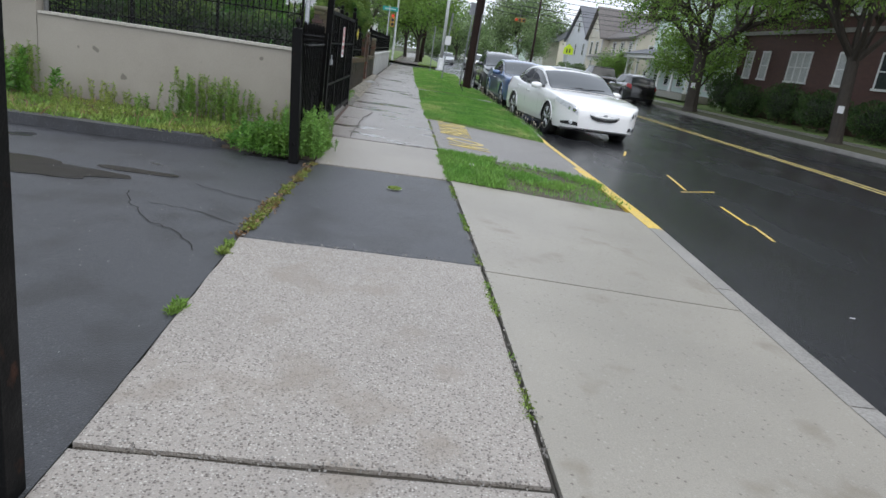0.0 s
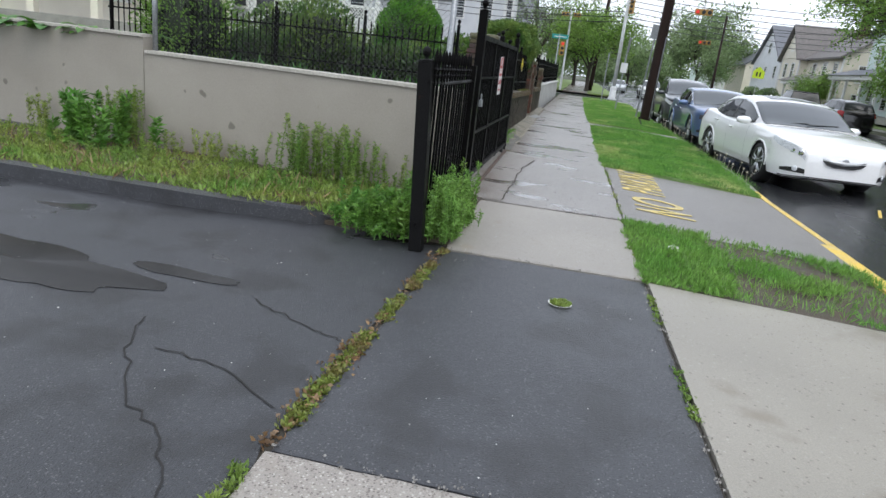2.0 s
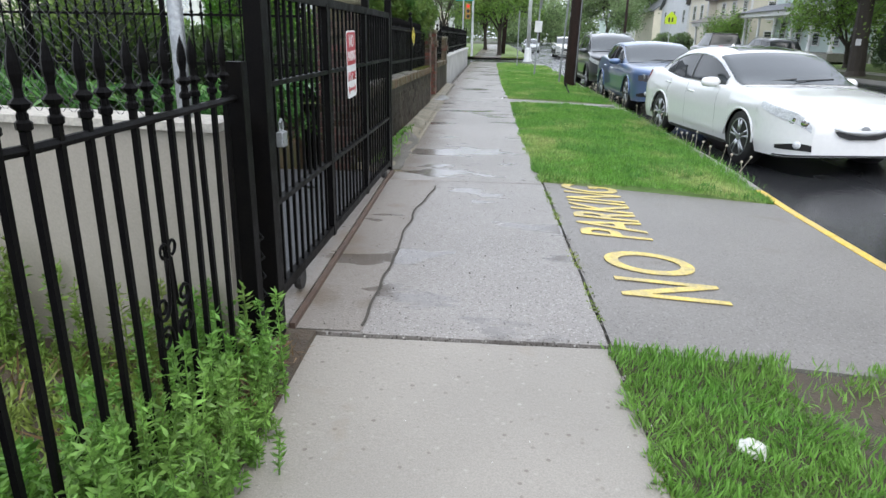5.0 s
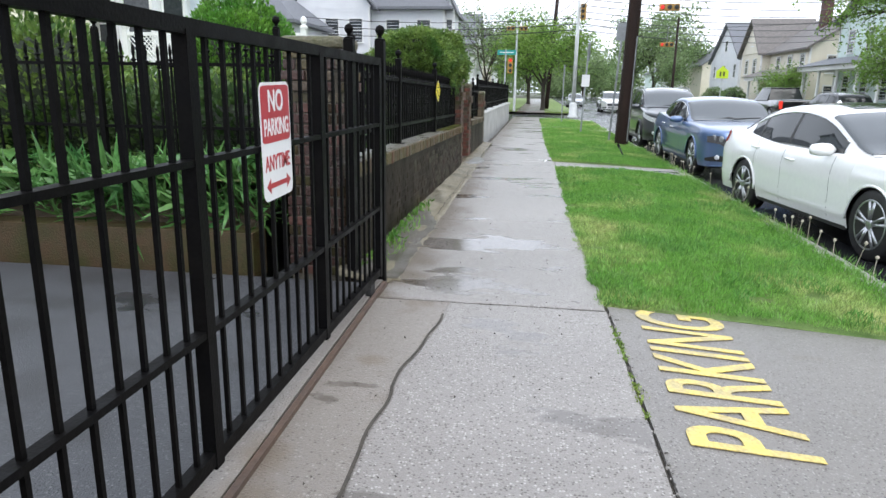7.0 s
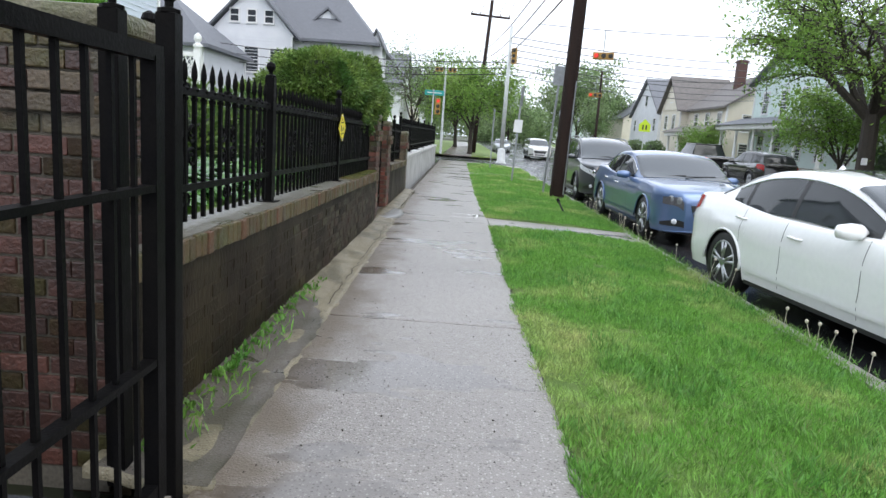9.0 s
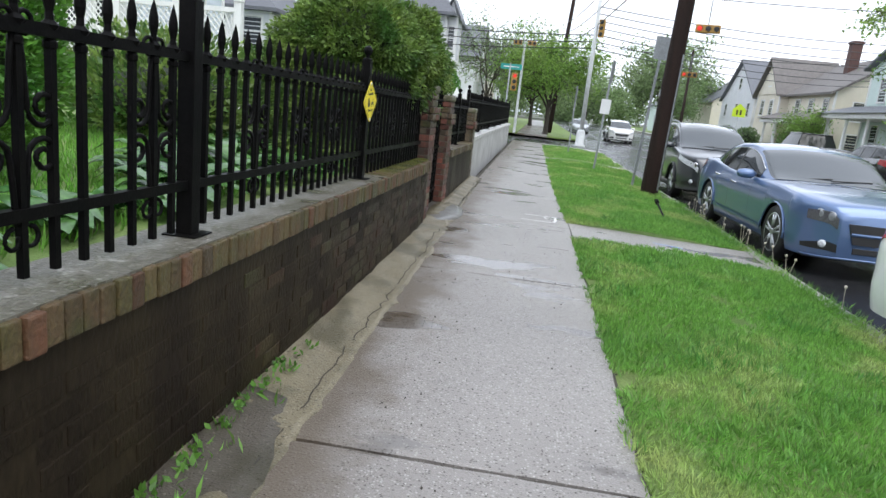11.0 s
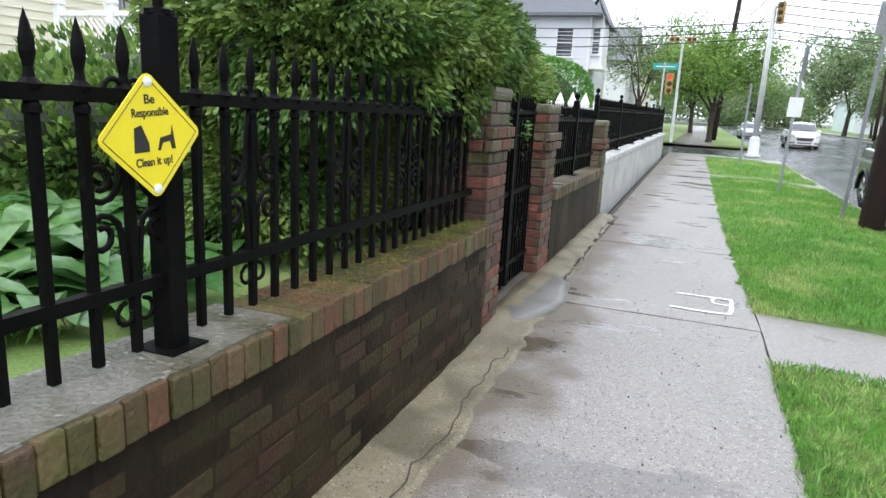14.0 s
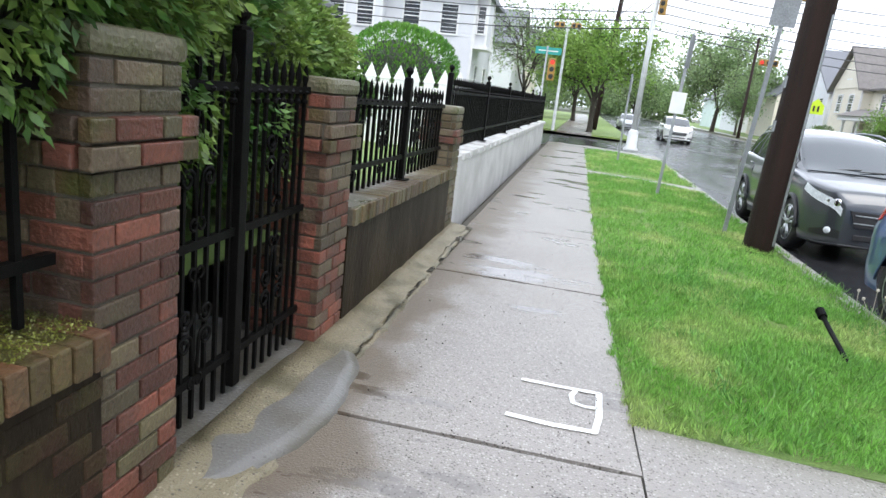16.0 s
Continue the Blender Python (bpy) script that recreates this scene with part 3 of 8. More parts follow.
# kerb stones
kerb = sheet("kerb", [lambda y: lerp(KERB_X, y) - 0.14, lambda y: lerp(KERB_X, y) - 0.02], steps(-8, 46, 1.5), lambda x, y: verge_z(9, y) - 0.03, "joint")
tagged(kerb, "low stone kerb along the wet road, partly painted yellow", "kerb", kind="structure")
y = -8.0
while y < 46:
    length = 1.83 if not 7.0 < y < 13.4 else 1.6
    y1 = min(y + length, 46)
    paint = "yellow" if 6.9 < (y + y1) / 2 < 13.6 else "kerb"
    face = lambda x, yy: verge_z(9, yy) + 0.012 - (0.012 if x > lerp(KERB_X, yy) - 0.012 else 0)
    sheet("kerb_stone", [lambda q, w=(0.10 if y > 8.5 and paint == "yellow" else 0.175): lerp(KERB_X, q) - w, lambda q: lerp(KERB_X, q) - 0.03, lambda q: lerp(KERB_X, q)], [y + 0.008, (y + y1) / 2, y1 - 0.008], face, paint, kerb, "worn yellow kerb stone" if paint == "yellow" else "", drop=0.2)
    y = y1


def verge(name, y0, y1, mat, label, category, inner=0.0, lift=0.0, step=0.3, bump=0.0, edge=0.14):
    f = [0, 0.02, 0.12, 0.3, 0.5, 0.7, 0.88, 0.98, 1]
    cols = [lambda y, k=k: (lerp(RIGHT_X, y) + inner) * (1 - k) + (lerp(KERB_X, y) - edge) * k for k in f]

    def z(x, y):
        r = (x - lerp(RIGHT_X, y)) / 2.2
        return verge_z(x, y) + lift + bump * (math.sin(math.pi * min(max(r, 0), 1)) + 0.35 * noise.noise((x * 2, y * 2, 3)))
    ob = sheet(name, cols, steps(y0, y1, step), z, mat, drop=0.06)
    return tagged(ob, label, category, kind="structure")


verge("apron", -6, 1.2, "apron", "smooth pale concrete driveway apron", "apron", 0.03)
verge("apron", 1.22, 4.33, "apron", "smooth pale concrete driveway apron", "apron", 0.03)
verge("apron", 4.35, 7.28, "apron", "smooth pale concrete driveway apron", "apron", 0.03)
verge("apron", 9.1, 12.72, "oldapron", "worn grey driveway apron with a yellow stencil", "apron", 0.02, edge=0.085)
verge("verge", 7.3, 9.08, "soil", "muddy worn grass verge between two aprons", "verge", 0.0, -0.03, bump=0.02)
verge("verge", 12.74, 20.92, "turf", "wet green grass verge along the pavement", "verge", 0.0, -0.05, bump=0.05)
verge("footpath", 20.94, 22.10, "concrete", "narrow concrete path across the verge", "path", 0.01)
verge("verge", 22.12, 34.6, "turf", "wet green grass verge along the pavement", "verge", 0.0, -0.05, bump=0.05)
verge("footpath", 34.62, 35.6, "concrete", "narrow concrete path across the verge", "path", 0.01)
verge("verge", 35.62, 43.5, "turf", "short grass verge by the crossing", "verge", 0.0, -0.03, bump=0.03)
verge("footpath", 43.52, 46, "concrete", "wet concrete corner of the crossing", "path", 0.0)

# far side of the street
far_kerb = sheet("kerb", [15.55, 15.57, 15.72], steps(-20, 220, 8), lambda x, y: 0.1 if x < 15.56 else 0.2, "kerb", drop=0.2)
tagged(far_kerb, "stone kerb on the far side", "kerb", kind="structure")
for a, b in ((-20, 220),):
    v = sheet("verge", [15.73, 17.6], steps(a, b, 4), lambda x, y: 0.21 + 0.02 * (x - 15.7), "shaded_turf", drop=0.1)
    tagged(v, "grass verge on the far side under street trees", "verge", kind="structure")
    v = sheet("pavement", [17.6, 19.2], steps(a, b, 4), lambda x, y: 0.26, "concrete", drop=0.1)
    tagged(v, "concrete pavement on the far side", "pavement", kind="structure")
    v = sheet("lawn", [19.2, 26, 60], steps(a, b, 8), lambda x, y: 0.28 + 0.04 * (x - 19.2) * (x < 30), "turf", drop=0.1)
    tagged(v, "front lawns on the far side", "lawn", kind="structure")
v = sheet("lawn", [-60, -20, -1.6], steps(57.5, 140, 8), lambda x, y: 0.3, "turf", drop=0.1)
tagged(v, "lawn past the crossing", "lawn", kind="structure")
v = sheet("pavement", [-1.6, 0.4], steps(57.5, 140, 6), lambda x, y: 0.26, "concrete", drop=0.1)
tagged(v, "pavement past the crossing", "pavement", kind="structure")
v = sheet("verge", [0.4, 2.6], steps(57.5, 140, 6), lambda x, y: 0.25, "turf", drop=0.1)
tagged(v, "verge past the crossing", "verge", kind="structure")

# painted lines on the road
centre = sheet("road_line", [9.12, 9.22], steps(-8, 46, 2), lambda x, y: road_z(x, y) + 0.005, "yellow_pale")
tagged(centre, "double yellow centre line, wet", "road marking", kind="structure")
centre = sheet("road_line", [9.36, 9.46], steps(-8, 46, 2), lambda x, y: road_z(x, y) + 0.005, "yellow_pale")
tagged(centre, "double yellow centre line, wet", "road marking", kind="structure")


def stripe(points, width, mat, z, label, parent=None, name="paint_mark"):
    """A flat painted stroke through plan points."""
    verts, faces = [], []
    pts = [Vector((p[0], p[1])) for p in points]
    for i, p in enumerate(pts):
        d = (pts[min(i + 1, len(pts) - 1)] - pts[max(i - 1, 0)]).normalized()
        nrm = Vector((-d.y, d.x)) * width / 2
        for q in (p + nrm, p - nrm):
            verts.append((q.x, q.y, z(q.x, q.y)))
    for i in range(len(pts) - 1):
        faces.append((2 * i, 2 * i + 1, 2 * i + 3, 2 * i + 2))
    ob = quads(name, verts, faces, mat, parent)
    return ob if parent else tagged(ob, label, "paint mark", kind="structure")


on_road = lambda x, y: road_z(x, y) + 0.006
for pts in (((4.55, 10.9), (4.35, 9.6)), ((4.85, 9.7), (4.2, 9.4)), ((4.45, 8.6), (4.35, 7.6)), ((4.4, 7.6), (4.3, 6.9)), ((4.6, 13.4), (4.35, 12.7))):
    stripe(pts, 0.045, "yellow", on_road, "yellow utility marking sprayed on the wet road")

# ---- garden walls ----
def garden_z(x, y):
    return 0.98 if y > 13.2 else 0.24


v = sheet("garden_ground", [-30, -8, -4, -2.4, -1.72], steps(13.35, 45.5, 2), lambda x, y: 0.93, "turf")
tagged(v, "raised lawn behind the garden wall", "lawn", kind="structure")
v = sheet("driveway", [-14, -6, -4, -1.25], steps(9.3, 12.9, 0.9), lambda x, y: walk_z(y) + 0.015, "asphalt", drop=0.1)
tagged(v, "wet asphalt driveway behind the iron gate", "driveway", kind="structure")
v = sheet("gate_threshold", [-1.26, -1.2, lambda y: lerp(LEFT_X, y) - 0.03], steps(9.1, 12.95, 0.4), lambda x, y: walk_z(y) + 0.03 + 0.008 * noise.noise((x * 5, y * 3, 1)), "patch", drop=0.1)
tagged(v, "rough concrete threshold under the gate", "threshold", kind="structure")
bm = bmesh.new()
prism(bm, [(-1.10, 9.15), (-1.07, 9.15), (-1.12, 12.9), (-1.15, 12.9)], lambda x, y: walk_z(y) - 0.05, lambda x, y: walk_z(y) + 0.035)
tagged(part("gate_rail", bm, "rust", label="rusty steel edge along the gate"), category="rail", kind="structure")

# stained strip between the wall and the pavement
rim_x = lambda y: lerp(LEFT_X, y) + 0.055 + 0.045 * noise.noise((0, y * 1.9, 0)) + 0.035 * noise.noise((3, y * 7, 0)) + 0.015 * noise.noise((5, y * 23, 0))
foot_z = lambda x, y: walk_z(y) + 0.009 + 0.045 * max(0, min(1, (-1.22 - x) / 0.25)) + 0.018 * noise.noise((x * 7, y * 4, 0)) * (x < -1.22)
v = sheet("footing", [-1.55, -1.45, -1.41, -1.37, -1.33, -1.29, -1.25, lambda y: rim_x(y) - 0.04, rim_x], steps(13.05, 26.3, 0.05), foot_z, "mudconcrete", drop=0.05)
tagged(v, "silted crumbling concrete strip along the wall foot", "footing", kind="structure")
for q in v.data.polygons:
    q.use_smooth = True
silt_x = lambda y: lerp(LEFT_X, y) + 0.05 + 0.05 * noise.noise((11, y * 1.7, 0)) + 0.03 * noise.noise((12, y * 8, 0)) - 0.30 * max(0, (y - 15.2) / 1.2)
v = sheet("silt", [-1.5, -1.4, -1.33, lambda y: 0.5 * silt_x(y) - 0.665, silt_x], steps(13.06, 15.8, 0.06), lambda x, y: foot_z(min(x, lerp(LEFT_X, y) + 0.05), y) + 0.005 + 0.012 * noise.noise((x * 8, y * 8, 4)) * (x < -1.25), "silt", drop=0.02)
for q in v.data.polygons:
    q.use_smooth = True
tagged(v, "dark wet silt washed along the wall foot", "silt", kind="structure")
for a, b, jag in ((9.15, 12.58, 0.3),):
    v = sheet("pavement_patch", [lambda y: lerp(LEFT_X, y) - 0.02, lambda y: lerp(LEFT_X, y) + 0.15, lambda y: -0.73 + 0.035 * noise.noise((0, y * 3, 5)) + 0.1 * max(0, y - 11.3)], steps(a, b, 0.12), lambda x, y: walk_z(y) + 0.009, "patch")
    tagged(v, "worn brown cement patch beside the gate", "pavement patch", kind="structure")

# stucco wall beside the parking lot, higher at its far end
stucco = thing("wall_stucco", Matrix.Identity(4), "beige painted stucco garden wall with stained face", "wall", kind="structure")


def stucco_run(x0, x1, top, cap):
    y_at = lambda x: 8.70 - (x + 1.17) * 0.143
    bm = bmesh.new()
    prism(bm, [(x0, y_at(x0)), (x1, y_at(x1)), (x1, y_at(x1) + 0.24), (x0, y_at(x0) + 0.24)], 0.0, top)
    part("wall_face", bm, "stucco", stucco)
    if cap:
        bm = bmesh.new()
        prism(bm, [(x0, y_at(x0) - 0.025), (x1 + 0.02, y_at(x1) - 0.025), (x1 + 0.02, y_at(x1) + 0.26), (x0, y_at(x0) + 0.26)], top + 0.002, top + 0.035)
        part("coping", bm, "stucco_cap", stucco)


stucco_run(-1.19, -4.93, 1.28, True)
stucco_run(-4.94, -12.0, 1.45, True)
v = sheet("garden_bed", [-4.4, -3, -1.32], steps(9.2, 9.35, 0.1), lambda x, y: 0.9, "soil")
tagged(v, "soil behind the wall", "soil", kind="structure")
# narrow bed in front of the stucco wall, edged by an asphalt kerb
v = sheet("weed_bed", [-12, -8, -5, -4, -3, -2, -1.4, -0.95], steps(7.45, 9.1, 0.3), lambda x, y: min(walk_z(y), 0.22) + 0.05 * max(0, noise.noise((x, y, 0)) + 0.4) * min(1, max(0, (-1.0 - x) * 2)) + 0.03, "soil", drop=0.12)
tagged(v, "weedy soil bed along the foot of the wall", "bed", kind="structure")
bm = bmesh.new()
ring = [(-12, 7.42), (-8, 7.4), (-5, 7.35), (-3, 7.34), (-2.1, 7.38), (-1.95, 7.5), (-2.1, 7.52), (-3, 7.5), (-5, 7.5), (-8, 7.55), (-12, 7.58)]
prism(bm, ring, 0.0, lambda x, y: 0.27 if x < -2.05 else 0.2)
tagged(part("lot_kerb", bm, "asphalt", label="low black asphalt kerb edging the parking lot"), category="kerb", kind="structure")


# brick walls: face plane, bricks as pieces on a mortar core
BRICK_L, BRICK_H, BRICK_D, JOINT = 0.2, 0.066, 0.09, 0.0115
rng = random.Random(5)


def brick_block(bm, w, d, h):
    box(bm, -w / 2, -d / 2, -h / 2, w / 2, d / 2, h / 2, 0.006)


brick_mesh = {}


def brick_data(kind, long):
    key = (kind, long)
    if key not in brick_mesh:
        w = {"stretcher": BRICK_L, "half": 0.092, "queen": 0.145}[long]
        brick_mesh[key] = bar_mesh("brick", lambda bm: brick_block(bm, 0.045, w, BRICK_H), kind)
    return brick_mesh[key]


def course(parent, x, y0, y1, z, odd, kinds, facing=1):
    """A course of bricks in a face that looks along x (the run goes along y)."""
    y = y0
    first = True
    while y < y1 - 0.03:
        room = y1 - y
        long = "half" if (first and odd) or room < 0.17 else ("stretcher" if room >= BRICK_L else "queen")
        w = {"stretcher": BRICK_L, "half": 0.092, "queen": 0.145}[long]
        w = min(w, room)
        kind = rng.choice(kinds)
        piece("brick", brick_data(kind, long), parent, pose(x + rng.uniform(-0.003, 0.003), y + w / 2, z, 0, 0, rng.uniform(-0.4, 0.4)))
        y += w + JOINT
        first = False


def course_x(parent, y, x0, x1, z, odd, kinds):
    x = x0
    first = True
    while x < x1 - 0.03:
        room = x1 - x
        long = "half" if (first and odd) or room < 0.17 else ("stretcher" if room >= BRICK_L else "queen")
        w = min({"stretcher": BRICK_L, "half": 0.092, "queen": 0.145}[long], room)
        piece("brick", brick_data(rng.choice(kinds), long), parent, pose(x + w / 2, y + rng.uniform(-0.003, 0.003), z, 0, 0, 90 + rng.uniform(-0.4, 0.4)))
        x += w + JOINT
        first = False


COURSE = BRICK_H + JOINT


def pillar(x1, y0, w, z0, courses, label, corbel=(4, 3), d=None, sides=("east", "south"), reds=("brick", "brick", "brick_dark"), tops=("brick", "brick_moss", "brick_dark")):
    """A brick gate pillar; its street face lies at x1, two proud courses below the head, a stone cap on top."""
    d = d or w
    top = z0 + courses * COURSE
    p = thing("brick_pillar", pose(0, 0, 0), label, "pillar")
    bm = bmesh.new()
    box(bm, x1 - d + 0.012, y0 + 0.012, z0 - 0.1, x1 - 0.012, y0 + w - 0.012, top)
    part("core", bm, "mortar", p)
    for k in range(courses):
        z = z0 + (k + 0.5) * COURSE
        up = courses - k
        out = 0.028 if corbel[0] >= up > corbel[0] - 2 else 0.0
        kinds = tops if up <= corbel[0] + 1 else reds
        course(p, x1 - 0.0225 + out, y0 - out, y0 + w + out, z, k % 2, kinds)
        if "south" in sides:
            course_x(p, y0 + 0.0225 - out, x1 - d - out, x1 - 0.05 + out, z, (k + 1) % 2, kinds)
        if "north" in sides:
            course_x(p, y0 + w - 0.0225 + out, x1 - d - out, x1 - 0.05 + out, z, (k + 1) % 2, kinds)
    bm = bmesh.new()
    box(bm, x1 - d - 0.012, y0 - 0.012, top, x1 + 0.012, y0 + w + 0.012, top + 0.085, 0.03)
    part("cap", bm, "cap_stone", p, "rounded mossy stone cap")
    return p


def wall_run(name, y0, y1, x_face, base, top, label, face, soldier, bricks=None):
    """A low wall with a brick-on-edge coping."""
    w = thing(name, pose(0, 0, 0), label, "wall", kind="structure")
    bm = bmesh.new()
    prism(bm, [(x_face - 0.26, y0), (x_face, y0), (x_face, y1), (x_face - 0.26, y1)], base - 0.15, lambda x, y: top(y) - 0.115)
    part("wall_face", bm, face, w)
    if bricks:
        z = base + COURSE / 2
        k = 0
        while z + BRICK_H / 2 < top((y0 + y1) / 2) - 0.115:
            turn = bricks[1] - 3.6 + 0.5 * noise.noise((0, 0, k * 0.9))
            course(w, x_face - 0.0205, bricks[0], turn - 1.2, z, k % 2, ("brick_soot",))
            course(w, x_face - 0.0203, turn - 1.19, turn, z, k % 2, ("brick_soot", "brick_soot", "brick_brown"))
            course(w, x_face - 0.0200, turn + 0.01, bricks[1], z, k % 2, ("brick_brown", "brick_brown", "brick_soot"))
            z += COURSE
            k += 1
    heads = [bar_mesh("brick", lambda bm: box(bm, -0.16, -0.0325, -0.055, 0.16, 0.0325, 0.055, 0.007), k) for k in soldier]
    n = int((y1 - y0) / 0.0705)
    for i in range(n):
        y = y0 + (i + 0.5) * (y1 - y0) / n
        piece("brick", rng.choice(heads), w, pose(x_face - 0.125 + rng.uniform(-0.006, 0.006), y, top(y) - 0.055 + rng.uniform(-0.003, 0.003), 0, rng.uniform(-0.8, 0.8), rng.uniform(-0.8, 0.8)))
    bm = bmesh.new()
    prism(bm, [(x_face - 0.268, y0), (x_face + 0.018, y0), (x_face + 0.018, y1), (x_face - 0.268, y1)], lambda x, y: top(y) - 0.11, lambda x, y: top(y) - 0.008)
    part("coping_mortar", bm, "mortar", w)
    strip = lambda y, k: x_face + (0.012 + 0.02 * noise.noise((1, y * 4, 2)) if k else -0.28)
    sheet("cement_skim", [lambda y: strip(y, 0), lambda y: strip(y, 0) * 0.5 + strip(y, 1) * 0.5, lambda y: strip(y, 1)], steps(y0, min(y1, 18.3), 0.1) if y0 < 18 else steps(y0, y0 + 0.5, 0.1), lambda x, y: top(y) + 0.006 + 0.003 * noise.noise((x * 9, y * 9, 0)), "skim", w, "grey wet cement skim over the coping", drop=0.014)
    return w


wall_top = lambda y: 1.115 - 0.011 * (y - 13.2)
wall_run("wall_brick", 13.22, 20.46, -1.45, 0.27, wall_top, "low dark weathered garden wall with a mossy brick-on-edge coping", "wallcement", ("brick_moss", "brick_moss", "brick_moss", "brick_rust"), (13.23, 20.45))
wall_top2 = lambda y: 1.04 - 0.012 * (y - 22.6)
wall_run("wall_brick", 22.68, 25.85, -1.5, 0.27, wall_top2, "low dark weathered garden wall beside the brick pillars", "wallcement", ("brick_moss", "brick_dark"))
pillar(-1.47, 20.46, 0.42, 0.24, 20, "weathered red brick gate pillar with a mossy stone cap", sides=("east", "south", "north"), reds=("brick", "brick", "brick_dark", "brick_deep"))
pillar(-1.5, 22.24, 0.42, 0.24, 19, "red brick gate pillar with a stone cap", sides=("east", "south"))
pillar(-1.5, 25.85, 0.36, 0.24, 17, "mossy tan brick end pillar", sides=("east", "south"), reds=("brick_moss", "brick_dark"))
pillar(-1.52, 13.19, 0.44, 0.24, 22, "dark red brick pillar behind the iron gate", d=0.44, sides=("east", "south"), reds=("brick_deep", "brick_deep", "brick_brown"), tops=("brick_dark", "brick_moss", "brick_deep"))
step_x = lambda y: -1.42 + 0.30 * math.sin(math.pi * min(1, max(0, (y - 20.75) / 1.75))) ** 0.6 + 0.03 * noise.noise((2, y * 5, 0))
v = sheet("gate_step", [-2.6, -1.9, -1.6, lambda y: step_x(y) - 0.08, step_x], steps(20.86, 22.36, 0.08), lambda x, y: walk_z(y) + (0.040 if x < step_x(y) - 0.04 else 0.014) + 0.004 * noise.noise((x * 4, y * 4, 0)), "step_cement", drop=0.1)
for q in v.data.polygons:
    q.use_smooth = True
tagged(v, "smooth wet grey cement step at the garden gate", "step", kind="structure")

# white wall with the far fence
white = thing("wall_white", pose(0, 0, 0), "low white painted wall with a dirty foot", "wall", kind="structure")
bm = bmesh.new()
prism(bm, [(-1.85, 26.25), (-1.56, 26.25), (-1.62, 44.5), (-1.9, 44.5)], 0.1, lambda x, y: 0.98)
part("wall_face", bm, "wall_paint", white)
for k in range(30):
    yy = 26.35 + k * 0.6
    bm = bmesh.new()
    box(bm, -1.87, yy, 0.982, -1.55, yy + 0.42, 1.07, 0.012)
    part("merlon", bm, "wall_paint", white)

# ---- iron fences and gates ----
def spear(bm, x, y, z0, z1, r=0.0105):
    """A square-looking picket with a turned collar and spear point."""
    box(bm, x - r, y - r, z0, x + r, y + r, z1 - 0.17)
    lathe(bm, [(0.011, z1 - 0.21), (0.019, z1 - 0.205), (0.019, z1 - 0.19), (0.011, z1 - 0.183), (0.011, z1 - 0.165), (0.020, z1 - 0.158), (0.026, z1 - 0.148), (0.012, z1 - 0.135), (0.010, z1 - 0.115), (0.016, z1 - 0.085), (0.015, z1 - 0.06), (0.009, z1 - 0.03), (0.0, z1)], 7, (x, y, 0))


def scroll(parent, y, z, s=1.0, x=0.0, r=0.007):
    """Four C scrolls bound to a picket, curling outwards, with small curls at both ends."""
    for side in (-1, 1):
        for flip in (1, -1):
            pts = [(x, y + side * 0.012, z + flip * 0.215 * s), (x, y + side * 0.018 * s, z + flip * 0.17 * s), (x, y + side * 0.022 * s, z + flip * 0.12 * s)]
            for k in range(17):
                a = radians(180 + 470 * k / 16)
                rad = s * (0.050 - 0.034 * k / 16)
                pts.append((x, y + side * (0.078 * s + rad * math.cos(a)), z + flip * (0.058 * s + rad * math.sin(a))))
            part("scroll", tube(bmesh.new(), pts, r, 5), "iron", parent, smooth=True)
            pts = []
            for k in range(11):
                a = radians(-90 + 300 * k / 10)
                rad = s * (0.030 - 0.014 * k / 10)
                pts.append((x, y + side * (0.026 * s + rad * math.cos(a)), z + flip * (0.25 * s + rad * math.sin(a))))
            part("curl", tube(bmesh.new(), pts, r * 0.8, 5), "iron", parent, smooth=True)


def post(parent, name, x, y, z0, z1, s=0.032, ball=True, foot=False, mat="iron"):
    bm = bmesh.new()
    box(bm, x - s, y - s, z0, x + s, y + s, z1, 0.004)
    if ball:
        lathe(bm, [(s * 1.15, z1), (s * 1.15, z1 + 0.012), (0.014, z1 + 0.02), (0.014, z1 + 0.035), (0.028, z1 + 0.05), (0.034, z1 + 0.07), (0.026, z1 + 0.092), (0.006, z1 + 0.105)], 10, (x, y, 0))
    if foot:
        box(bm, x - 2.1 * s, y - 2.1 * s, z0, x + 2.1 * s, y + 2.1 * s, z0 + 0.012)
    return part(name, bm, mat, parent)


